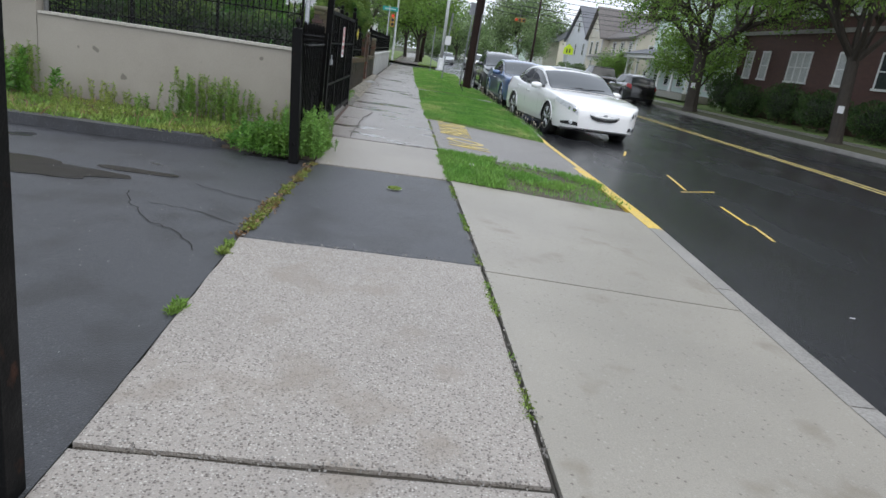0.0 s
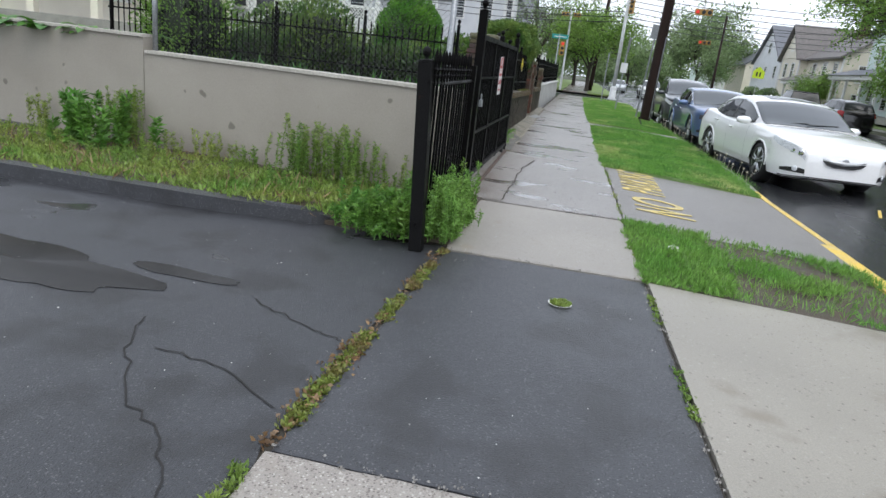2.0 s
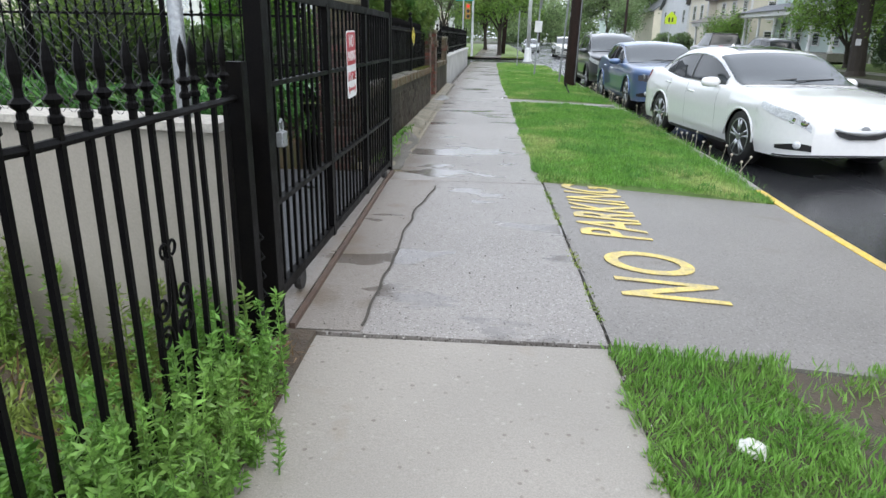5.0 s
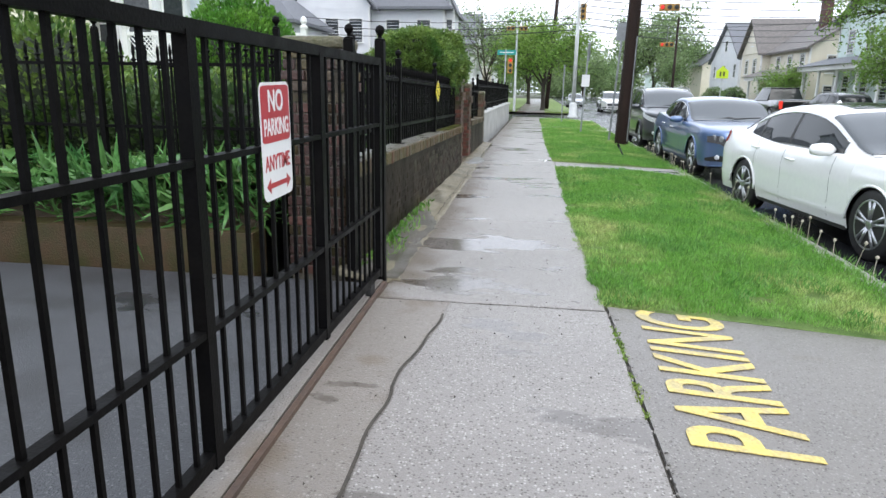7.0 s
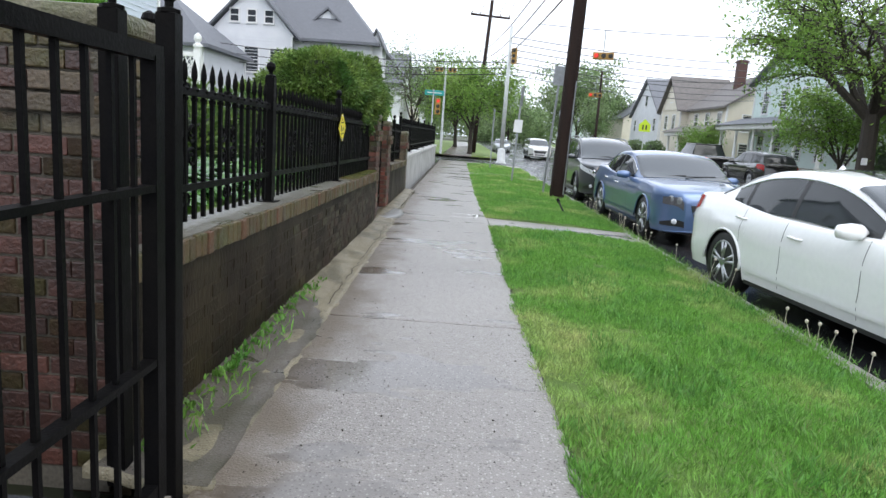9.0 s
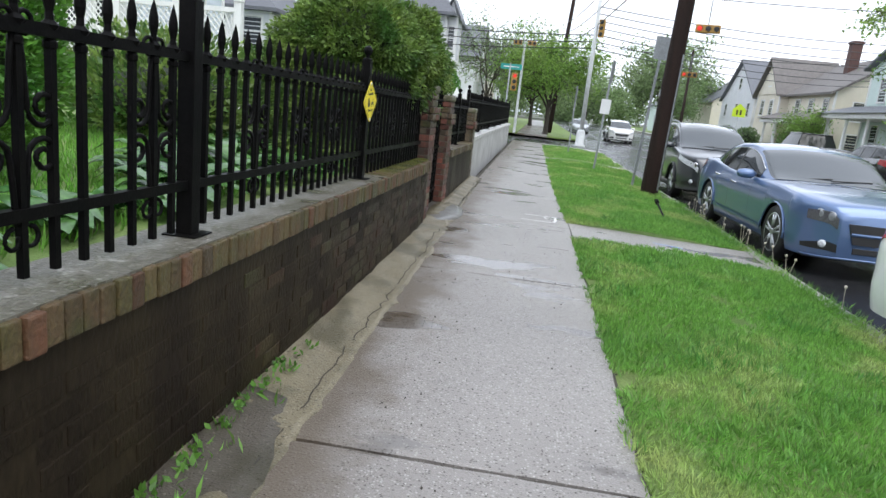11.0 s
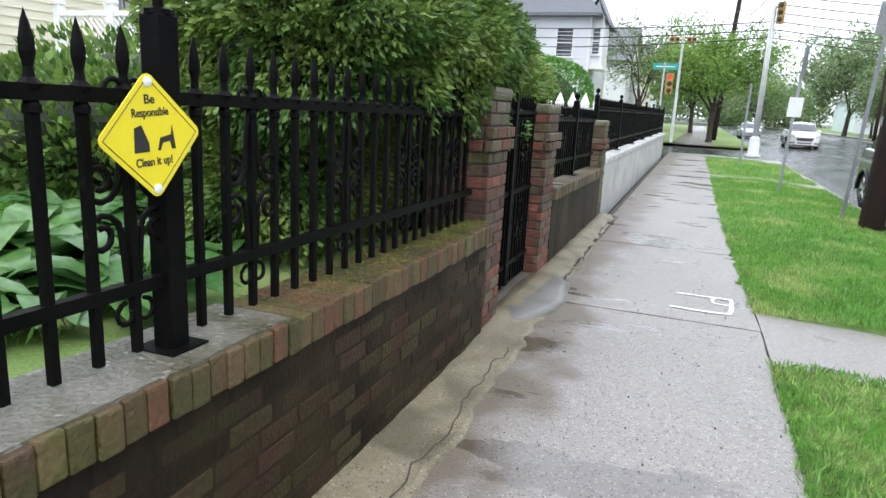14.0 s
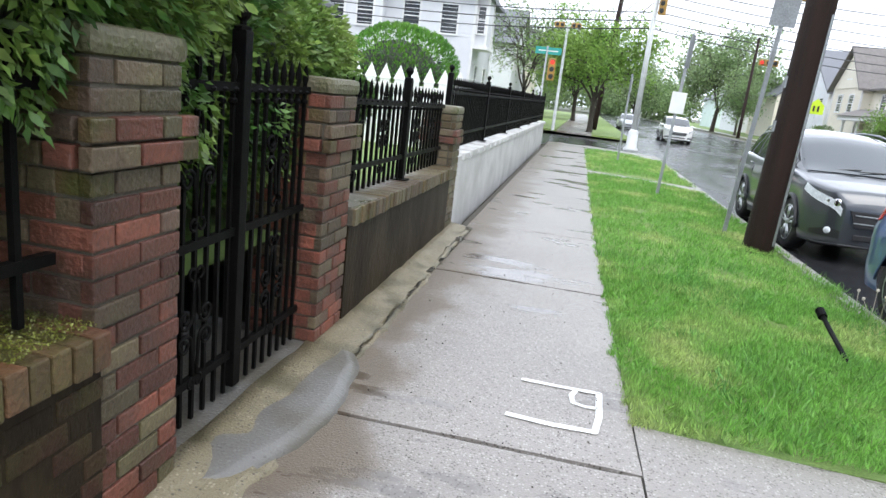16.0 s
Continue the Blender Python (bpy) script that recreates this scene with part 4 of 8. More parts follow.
def fence_panel(x, y0, y1, base, top_z, label, pitch=0.116, scroll_every=0, posts=(True, True), drop=0.09, rails=(0.20, -0.17), scroll_from=3, mid=None):
    """An iron fence between two posts; base and top_z are heights at any y."""
    f = thing("iron_fence", pose(0, 0, 0), label, "fence", "iron fence panels")
    if posts[0]:
        post(f, "post", x, y0, base(y0), top_z(y0) + 0.03, foot=True)
    if posts[1]:
        post(f, "post", x, y1, base(y1), top_z(y1) + 0.03, foot=True)
    for at in rails:
        h = (lambda y: base(y) + at) if at > 0 else (lambda y: top_z(y) + at)
        bm = bmesh.new()
        prism(bm, [(x - 0.015, y0), (x + 0.015, y0), (x + 0.015, y1), (x - 0.015, y1)], lambda px, py: h(py) - 0.017, lambda px, py: h(py) + 0.017)
        part("rail", bm, "iron", f)
    n = int((y1 - y0) / pitch)
    me = None
    for i in range(1, n):
        y = y0 + i * (y1 - y0) / n
        hgt = top_z(y) - base(y) - drop * 0.4
        if me is None:
            me = bar_mesh("picket", lambda bm: spear(bm, 0, 0, 0, hgt), "iron")
        piece("picket", me, f, pose(x, y, base(y) + 0.03))
        if scroll_every and i % scroll_every == scroll_from % scroll_every:
            scroll(f, y, base(y) + 0.41, 1.1, x, 0.0085)
    return f


FX = -1.57
fence_top = lambda y: wall_top(y) + 0.84
label = "black wrought iron fence panel with spear tops on the brick coping"
fence_panel(FX, 13.66, 15.44, wall_top, fence_top, label, scroll_every=5, scroll_from=3)
fence_panel(FX, 15.44, 17.93, wall_top, fence_top, label, scroll_every=5, scroll_from=15, posts=(False, True))
fence_panel(FX, 17.93, 20.42, wall_top, fence_top, label, scroll_every=5, scroll_from=3, posts=(False, False))
fence_panel(-1.64, 22.72, 24.3, wall_top2, lambda y: wall_top2(y) + 0.8, label, scroll_every=5, posts=(False, True))
fence_panel(-1.64, 24.3, 25.8, wall_top2, lambda y: wall_top2(y) + 0.8, label, scroll_every=5, posts=(False, False))
for k in range(6):
    a = 26.4 + k * 3.0
    fence_panel(-1.72, a, a + 3.0, lambda y: 1.08, lambda y, a=a: 1.95 + 0.18 * math.sin(math.pi * (y - a) / 3.0), "black iron fence panel with an arched top on the white wall", pitch=0.13, posts=(True, k == 5))

# first fence, from the corner post to the gate post
corner = thing("iron_fence", pose(0, 0, 0), "black iron fence panel with a thick leaning corner post in weeds", "fence", "iron fence panels")
post(corner, "corner_post", 0, 0, 0.15, 1.55, 0.05, mat="iron_rust").matrix_basis = pose(-1.15, 7.18, 0, 0, -2.5, 0)
post(corner, "end_post", -1.14, 8.80, 0.2, 1.55, 0.034, False)
low_top = lambda y: 1.56
for z in (1.41, 0.36):
    bm = bmesh.new()
    tube(bm, [(-1.17, 7.12, z), (-1.16, 7.6, z - 0.012), (-1.145, 8.3, z - 0.005), (-1.14, 8.8, z)], 0.014, 6)
    part("rail", bm, "iron", corner)
me = bar_mesh("picket", lambda bm: spear(bm, 0, 0, 0, 1.38, 0.009), "iron")
for i in range(1, 15):
    piece("picket", me, corner, pose(-1.155, 7.12 + i * 0.112, 0.27, rng.uniform(-1, 1), 0, 0))
scroll(corner, 8.12, 0.75, 0.95, -1.15)
bm = bmesh.new()
for a in range(6):
    z = 0.3 + a * 0.09
    tube(bm, [(-1.17, 8.82 + 0.02 * math.sin(a), z), (-1.1, 8.86, z + 0.05), (-1.15, 8.9, z + 0.09)], 0.006, 5)
part("chain", bm, "iron_rust", corner)

# the driveway gate
gate = thing("iron_gate", pose(0, 0, 0), "tall black iron sliding driveway gate with a padlock and chain", "gate")
GX = -1.17
post(gate, "gate_post", -1.13, 9.03, 0.2, 2.06, 0.04)
post(gate, "gate_post", -1.18, 12.98, 0.2, 1.98, 0.032)
for y in (9.22, 10.38, 11.62, 12.84):
    bm = bmesh.new()
    box(bm, GX - 0.025, y - 0.028, 0.36, GX + 0.025, y + 0.028, 1.83)
    part("gate_stile", bm, "iron", gate)
for z, s in ((1.84, 0.024), (1.43, 0.011), (0.86, 0.012), (0.40, 0.026)):
    bm = bmesh.new()
    box(bm, GX - 0.022, 9.2, z - s, GX + 0.022, 12.87, z + s)
    part("rail", bm, "iron", gate)
me = bar_mesh("gate_bar", lambda bm: box(bm, -0.0078, -0.0078, 0, 0.0078, 0.0078, 1.43), "iron")
for a, b in ((9.22, 10.38), (10.38, 11.62), (11.62, 12.84)):
    for k in range(1, 10):
        piece("gate_bar", me, gate, pose(GX, a + (b - a) * k / 10, 0.40))
for y in (9.6, 12.6):
    bm = bmesh.new()
    lathe(bm, [(0.02, -0.02), (0.06, -0.02), (0.065, 0), (0.06, 0.02), (0.02, 0.02)], 14)
    part("wheel", bm, "rubber", gate).matrix_basis = pose(GX, y, 0.335, 0, 90, 0)
bm = bmesh.new()
box(bm, -1.095, 9.10, 1.16, -1.06, 9.17, 1.23, 0.008)
tube(bm, [(-1.078, 9.115, 1.23), (-1.078, 9.115, 1.27), (-1.078, 9.135, 1.285), (-1.078, 9.155, 1.27), (-1.078, 9.155, 1.23)], 0.006, 6)
part("padlock", bm, "steel", gate, "steel padlock")
# its neighbour posts at the wall's near end
post(thing("fence_post", pose(0, 0, 0), "thick black iron fence post beside the gate", "fence post"), "post", -1.43, 13.1, 0.25, 2.0, 0.035)
post(thing("fence_post", pose(0, 0, 0), "thick black iron post at the parking lot entrance", "fence post"), "post", -1.055, 1.66, 0.05, 1.6, 0.05, mat="iron_rust")

# narrow garden gate between the brick pillars, standing a little open
garden_gate = thing("garden_gate", pose(0, 0, 0), "narrow black wrought iron garden gate between brick pillars", "gate")
GGX = -1.62
for y in (21.52,):
    post(garden_gate, "gate_stile", GGX, y, 0.36, 1.95, 0.032, True)
for y0, y1 in ((20.9, 21.50), (21.54, 22.22)):
    for z in (1.72, 1.1, 0.52):
        bm = bmesh.new()
        box(bm, GGX - 0.014, y0, z - 0.018, GGX + 0.014, y1, z + 0.018)
        part("rail", bm, "iron", garden_gate)
    n = int((y1 - y0) / 0.082)
    me = bar_mesh("picket", lambda bm: spear(bm, 0, 0, 0, 1.52, 0.0085), "iron")
    for k in range(n):
        piece("picket", me, garden_gate, pose(GGX, y0 + (k + 0.5) * (y1 - y0) / n, 0.34))
    for z in (0.75, 1.42):
        scroll(garden_gate, (y0 + y1) / 2, z, 0.95, GGX + 0.012, 0.008)

# ---- cars ----
def car_rings(top, W, wheels, ra, zhub, shoulder=0.66, sill=0.24, nose=0.40, tail=0.28):
    """Stations along the length and, for each, the half section from the sill over the flank to the middle of the top."""
    y0, y1 = top[0][0], top[-1][0]
    near = (0.0, 0.012, 0.03, 0.06, 0.10, 0.15, 0.21, 0.28, 0.36, 0.45)
    ys = set(steps(y0 + 0.55, y1 - 0.55, 0.09)) | {y0 + d for d in near} | {y1 - d for d in near}
    for w in wheels:
        ys = {y for y in ys if abs(y - w) > ra + 0.02} | {w - ra * math.cos(math.pi * k / 16) for k in range(17)} | {w - ra - 0.004, w + ra + 0.004}

    def section(y):
        zt = lerp(top, y)
        df, dr = y - y0, y1 - y
        end = min(1.0, df / 0.13, dr / 0.13)
        zb = sill + 0.03 * (1 - min(1.0, df / 0.3)) ** 2 + 0.14 * (1 - min(1.0, dr / 0.3)) ** 2
        for w in wheels:
            if abs(y - w) < ra:
                zb = max(zb, zhub + math.sqrt(max(0, ra * ra - (y - w) ** 2)))
        zt = max(zt - (1 - end) ** 2 * 0.07, zb + 0.05)
        inward = 1 - nose * max(0, 1 - df / 0.62) ** 2.3 - tail * max(0, 1 - dr / 0.5) ** 2.3
        half = []
        for k in range(8):
            z = zb + (zt - 0.035 - zb) * k / 7
            crease = 0.012 * math.exp(-((z - shoulder - 0.10) / 0.035) ** 2)
            t = 1 + crease - 0.10 * max(0, (z - shoulder - 0.06) / 0.32) ** 1.5 - 0.05 * max(0, (0.46 - z) / 0.22) ** 1.4 - 0.010 * math.exp(-((z - 0.52) / 0.07) ** 2)
            half.append((W / 2 * inward * t, z))
        hw = half[-1][0]
        return half + [(hw * 0.985, zt - 0.014), (hw * 0.95, zt), (hw * 0.8, zt + 0.012), (hw * 0.5, zt + 0.026), (0, zt + 0.034)]
    return sorted(ys), section


def car_body(bm, ys, section):
    rings = []
    for y in ys:
        half = section(y)
        rings.append([bm.verts.new((-x, y, z)) for x, z in half] + [bm.verts.new((x, y, z)) for x, z in half[-2::-1]])
    n = len(rings[0])
    for a, b in zip(rings, rings[1:]):
        for k in range(n - 1):
            bm.faces.new((a[k], a[k + 1], b[k + 1], b[k]))
    for r in (rings[0], rings[-1]):
        bm.faces.new(r)


def skin_patch(section, s, ya, yb, low, high, out, rows=5, cols=10):
    """A piece of the body's skin, lifted by out: low and high give the section positions along the patch."""
    bm = bmesh.new()
    grid = []
    for i in range(cols + 1):
        f = i / cols
        y = ya + (yb - ya) * f
        half = section(y)
        a, b = low(f), high(f)
        row = []
        for j in range(rows + 1):
            k = a + (b - a) * j / rows
            i0 = min(int(k), len(half) - 2)
            g = k - i0
            x = half[i0][0] * (1 - g) + half[i0 + 1][0] * g
            z = half[i0][1] * (1 - g) + half[i0 + 1][1] * g
            up = out * (0.25 if k < 7 else 0.9)
            row.append(bm.verts.new((s * (x + out), y + (-0.6 * out if ya < 0 else 0.6 * out), z + up)))
        grid.append(row)
    for a, b in zip(grid, grid[1:]):
        for j in range(rows):
            bm.faces.new((a[j], a[j + 1], b[j + 1], b[j]))
    return bm


def cabin(W, belt, curve, crown=0.045, corner=0.055, lean=0.34):
    """The glasshouse as a surface over y and a section position v: 0 the belt, 1 the top of the side, 2 the roof's corner, 3 the middle."""
    ya, yd = curve[0][0], curve[-1][0]
    # a smooth roofline through the given points
    px = [p[0] for p in curve]
    pz = [p[1] for p in curve]
    dense = np.linspace(ya, yd, 241)
    rough = np.interp(dense, px, pz)
    kernel = np.hanning(25)
    kernel /= kernel.sum()
    smooth = np.convolve(np.pad(rough, 12, mode="edge"), kernel, mode="valid")
    smooth[0], smooth[-1] = pz[0], pz[-1]
    roof = max(pz)

    def at(y, v, out=0.0):
        h = float(np.interp(y, dense, smooth))
        f = (y - ya) / (yd - ya)
        plan = 0.455 * W * (1 - 0.10 * max(0, 1 - f / 0.35) ** 2 - 0.13 * max(0, (f - 0.55) / 0.45) ** 2)
        rise = max(h - belt, 0.004)
        rc = min(corner, rise * 0.5)
        zc = belt + rise - rc - min(crown, rise * 0.3)
        lo = belt - 0.06
        if v <= 1:
            z = lo + (zc - lo) * v
            x = plan - lean * max(0, z - belt) + 0.018 * math.sin(math.pi * v)
            return Vector((x + out, y, z + 0.25 * out))
        xs = plan - lean * max(0, zc - belt)
        if v <= 2:
            a = (v - 1) * math.pi / 2
            return Vector((xs - rc * 1.15 * (1 - math.cos(a)) + out * math.cos(a), y, zc + rc * math.sin(a) + out * math.sin(a)))
        xi = xs - rc * 1.15
        q = 3 - v
        return Vector((xi * q, y, zc + rc + min(crown, rise * 0.3) * (1 - q * q) + out))
    return at, ya, yd, roof


def cabin_sheet(at, s, ys, low, high, out, rows=6):
    bm = bmesh.new()
    grid = []
    for i, y in enumerate(ys):
        f = i / (len(ys) - 1)
        a, b = low(f, y), high(f, y)
        row = []
        for j in range(rows + 1):
            p = at(y, a + (b - a) * j / rows, out)
            row.append(bm.verts.new((s * p.x, p.y, p.z)))
        grid.append(row)
    for a, b in zip(grid, grid[1:]):
        for j in range(rows):
            bm.faces.new((a[j], a[j + 1], b[j + 1], b[j]))
    return bm


def whole_width(at, ys, v0, out, push=0.0, rows=9):
    """A sheet right across the car, from section position v0 on one side to v0 on the other."""
    bm = bmesh.new()
    vs = [v0 + (3 - v0) * k / rows for k in range(rows + 1)]
    grid = []
    for y in ys:
        left = [at(y, v, out) for v in vs]
        grid.append([bm.verts.new((-p.x, p.y + push, p.z)) for p in left] + [bm.verts.new((p.x, p.y + push, p.z)) for p in left[-2::-1]])
    for a, b in zip(grid, grid[1:]):
        for j in range(len(a) - 1):
            bm.faces.new((a[j], a[j + 1], b[j + 1], b[j]))
    return bm


def wheel(parent, x, y, r, width, out, spokes=5, rim="alloy"):
    t = 1 if out > 0 else -1
    w = new("wheel")
    w.parent = parent
    w.matrix_basis = pose(x, y, r)
    bm = bmesh.new()
    lathe(bm, [(r * 0.66, -width / 2), (r * 0.93, -width / 2), (r, -width * 0.36), (r, width * 0.36), (r * 0.97, width * 0.46), (r * 0.90, width / 2), (r * 0.72, width / 2 + 0.004), (r * 0.66, width / 2 - 0.01)], 32)
    part("tyre", bm, "rubber", w, smooth=True).matrix_basis = pose(0, 0, 0, 0, 90, 0)
    bm = bmesh.new()
    lathe(bm, [(r * 0.70, 0.0), (r * 0.70, 0.02), (r * 0.62, 0.02), (r * 0.60, -0.05), (0.02, -0.055)], 28)
    part("hub_back", bm, "plastic", w).matrix_basis = pose(t * (width / 2 - 0.02), 0, 0, 0, 90 * t, 0)
    bm = bmesh.new()
    lathe(bm, [(r * 0.60, 0.0), (r * 0.69, 0.0), (r * 0.705, 0.012), (r * 0.67, 0.018), (r * 0.62, 0.004)], 28)
    for k in range(spokes):
        for off in (-0.17, 0.17):
            a = 2 * math.pi * k / spokes + off
            b2 = 2 * math.pi * k / spokes + off * 0.8
            tube(bm, [(0.05 * math.cos(b2), 0.05 * math.sin(b2), 0.0), (r * 0.40 * math.cos(a), r * 0.40 * math.sin(a), 0.012), (r * 0.64 * math.cos(a * 1.0), r * 0.64 * math.sin(a), 0.004)], [0.024, 0.016, 0.021], 6)
    lathe(bm, [(0.06, -0.012), (0.06, 0.012), (0.034, 0.022)], 12)
    part("rim", bm, rim, w, smooth=True).matrix_basis = pose(t * (width / 2 - 0.012), 0, 0, 0, 90 * t, 0)
    return w


def panel(bm, corners, n=6, bulge=0.0, axis=(0, 0, 0)):
    """A curved four-cornered sheet: bottom a-b, top d-c."""
    a, b, c, d = [Vector(p) for p in corners]
    ax = Vector(axis)
    grid = []
    for j in range(n + 1):
        v = j / n
        row = []
        for i in range(n + 1):
            u = i / n
            p = (a * (1 - u) + b * u) * (1 - v) + (d * (1 - u) + c * u) * v
            row.append(bm.verts.new(p + ax * bulge * (1 - (2 * u - 1) ** 2)))
        grid.append(row)
    for j in range(n):
        for i in range(n):
            bm.faces.new((grid[j][i], grid[j][i + 1], grid[j + 1][i + 1], grid[j + 1][i]))


def car(m, name, label, paint, L, W, wf, wr, r, side_top, belt, curve, glass, front="sedan", rails=False, spokes=5, rim="alloy", tail=False, sunroof=False):
    """A car facing -y. side_top: hood, belt and boot line from nose to tail; curve: the cabin's roofline;
    glass: y of the windscreen's top, the rear glass's top, the side glass's front, pillar, second pillar and rear end."""
    c = thing(name, m, label, "car", "parked cars")
    y0, y1 = -L / 2, L / 2
    ra = r * 1.11
    ys, section = car_rings(side_top, W, (wf, wr), ra, r * 0.96, shoulder=belt - 0.28, sill=0.23)
    bm = bmesh.new()
    car_body(bm, ys, section)
    body = part("body", bm, paint, c, smooth=True)
    body.data.set_sharp_from_angle(angle=radians(42))
    bm = bmesh.new()
    box(bm, -W / 2 + 0.2, y0 + 0.4, 0.19, W / 2 - 0.2, y1 - 0.4, 0.6)
    part("underbody", bm, "plastic", c)
    at, ya, yd, roof = cabin(W, belt, curve)
    screen_top, rear_top, g0, g1, g2, g3 = glass
    part("cabin", whole_width(at, steps(ya, yd, 0.06), 0.0, 0.0), paint, c, smooth=True)
    part("windscreen", whole_width(at, steps(ya + 0.03, screen_top, 0.06), 1.3, 0.006, -0.004), "windscreen", c, smooth=True)
    part("rear_window", whole_width(at, steps(rear_top, yd - 0.05, 0.06), 1.4, 0.006, 0.004), "car_glass", c, smooth=True)
    low = lambda f, y: 0.17
    for s in (-1, 1):
        for a, b in ((g0, g1), (g1 + 0.05, g2), (g2 + 0.05, g3)):
            if b - a > 0.1:
                part("side_window", cabin_sheet(at, s, steps(a, b, 0.05), low, lambda f, y: 0.93, 0.005), "car_glass", c, smooth=True)
        for a in (g1, g2):
            part("door_pillar", cabin_sheet(at, s, [a - 0.005, a + 0.055], low, lambda f, y: 0.93, 0.007), "plastic", c)
        bm = bmesh.new()
        rim_pts = [at(y, 0.95, 0.007) for y in steps(g0, g3, 0.08)]
        tube(bm, [(s * p.x, p.y, p.z) for p in rim_pts], 0.009, 5)
        part("window_trim", bm, "plastic" if rails else "chrome", c, smooth=True)
        if rails:
            bm = bmesh.new()
            rail = [at(y, 1.75, 0.0) for y in steps(screen_top + 0.1, rear_top - 0.1, 0.15)]
            tube(bm, [(s * p.x, p.y, p.z + (0.05 if 0 < i < len(rail) - 1 else 0.0)) for i, p in enumerate(rail)], 0.018, 6)
            part("roof_rail", bm, "steel", c, smooth=True)
        # mirror
        foot = at(g0 + 0.16, 0.12)
        bm = bmesh.new()
        lathe(bm, [(0.015, -0.125), (0.062, -0.105), (0.082, -0.02), (0.078, 0.06), (0.03, 0.11)], 12)
        mo = part("mirror", bm, paint, c, smooth=True)
        mo.matrix_basis = pose(s * (foot.x + 0.14), foot.y - 0.02, foot.z + 0.06, 0, 90, 0) @ Matrix.Diagonal((0.85, 0.75, 1.15, 1))
        # door handles and seams, laid on the skin
        for hy in (g1 - 0.26, g2 - 0.13):
            half = section(hy)
            x6, z6 = half[6]
            bm = bmesh.new()
            tube(bm, [(s * (x6 - 0.002), hy, z6 - 0.02), (s * (x6 + 0.028), hy + 0.03, z6 - 0.018), (s * (x6 + 0.028), hy + 0.17, z6 - 0.012), (s * (x6 - 0.002), hy + 0.2, z6 - 0.01)], 0.013, 6)
            part("door_handle", bm, "chrome" if front == "square" else paint, c, smooth=True)
        for dy in (g0 + 0.02, g1 + 0.02, min(g2 + 0.12, wr - ra * 0.75)):
            part("door_seam", skin_patch(section, s, dy, dy + 0.007, lambda f: 0.6, lambda f: 7.6, 0.0015, 9, 1), "plastic", c)
        part("side_moulding", skin_patch(section, s, wf + ra + 0.1, wr - ra - 0.06, lambda f: 1.1, lambda f: 1.45, 0.022, 2, 12), paint if not rails else "plastic", c, smooth=True)
        bm = bmesh.new()
        box(bm, s * W / 2 * 0.93 - 0.02, wf + ra + 0.03, 0.205, s * W / 2 * 0.93 + 0.02, wr - ra - 0.03, 0.26, 0.006)
        part("side_sill", bm, "plastic", c)
        for wy in (wf, wr):
            wheel(c, s * (W / 2 - 0.125), wy, r, 0.215, s, spokes, rim)
            bm = bmesh.new()
            arch = [(wy + ra * 0.995 * math.cos(a), r * 0.96 + ra * 0.995 * math.sin(a)) for a in [math.pi * k / 16 for k in range(17)]]
            tube(bm, [(s * (section(max(y0 + 0.01, min(y1 - 0.01, wy)))[0][0] + (0.002 if not rails else 0.012)), yy, zz) for yy, zz in arch], 0.014 if not rails else 0.034, 6)
            part("wheel_arch", bm, "plastic" if rails else paint, c, smooth=True)
        # lamps on the rounded corners
        if front == "sedan":
            lo, hi, back = (lambda f: 5.1 + 1.3 * f), (lambda f: 6.5 + 1.6 * f ** 0.7), 0.56
        elif front == "square":
            lo, hi, back = (lambda f: 4.9), (lambda f: 6.7 - 0.6 * f), 0.27
        else:
            lo, hi, back = (lambda f: 4.9 + 1.2 * f), (lambda f: 6.2 + 0.8 * f), 0.52
        lamp = part("headlight", skin_patch(section, s, y0 + 0.02, y0 + back, lo, hi, 0.006), "lamp_eye" if front == "square" else "headlight", c, "clear headlight", smooth=True)
        for q, f in ((0.10, 0.3), (0.19, 0.62)):
            half = section(y0 + q)
            px = half[5][0] * 0.2 + half[6][0] * 0.8
            pz = half[5][1] * 0.2 + half[6][1] * 0.8
            bm = bmesh.new()
            lathe(bm, [(0.03, -0.01), (0.058, 0.0), (0.062, 0.012), (0.045, 0.02), (0.02, 0.024)], 14)
            bulb = part("headlight_bulb", bm, "steel" if front == "square" else "chrome", lamp, smooth=True)
            bulb.matrix_basis = pose(s * (px - 0.035), y0 + q - 0.012, pz + 0.005, 90, 0, s * (38 + 25 * f))
        part("tail_light", skin_patch(section, s, y1 - 0.03, y1 - 0.42, lambda f: 5.0 + 0.8 * f, lambda f: 7.0, 0.006), "lit_red" if tail else "red_lens", c, "red tail light", smooth=True)
        part("fog_inlet", skin_patch(section, s, y0 + 0.004, y0 + 0.30, lambda f: 1.15, lambda f: 2.6 - 0.9 * f, 0.006), "plastic", c)
        bm = bmesh.new()
        lathe(bm, [(0.045, 0), (0.045, 0.012), (0.02, 0.02)], 12)
        fl = section(y0 + 0.12)[2]
        part("fog_lamp", bm, "headlight", c, smooth=True).matrix_basis = pose(s * (fl[0] - 0.02), y0 + 0.105, fl[1], 90, 0, s * 42)
    bm = bmesh.new()
    chin = [(section(y0 + d)[0], y0 + d) for d in (0.34, 0.2, 0.1, 0.03, 0.0)]
    tube(bm, [(-p[0], y - 0.004, p[1] + 0.015) for p, y in chin] + [(p[0], y - 0.004, p[1] + 0.015) for p, y in chin[::-1]], 0.011, 6)
    part("chin_lip", bm, "plastic" if front != "square" else paint, c, smooth=True)
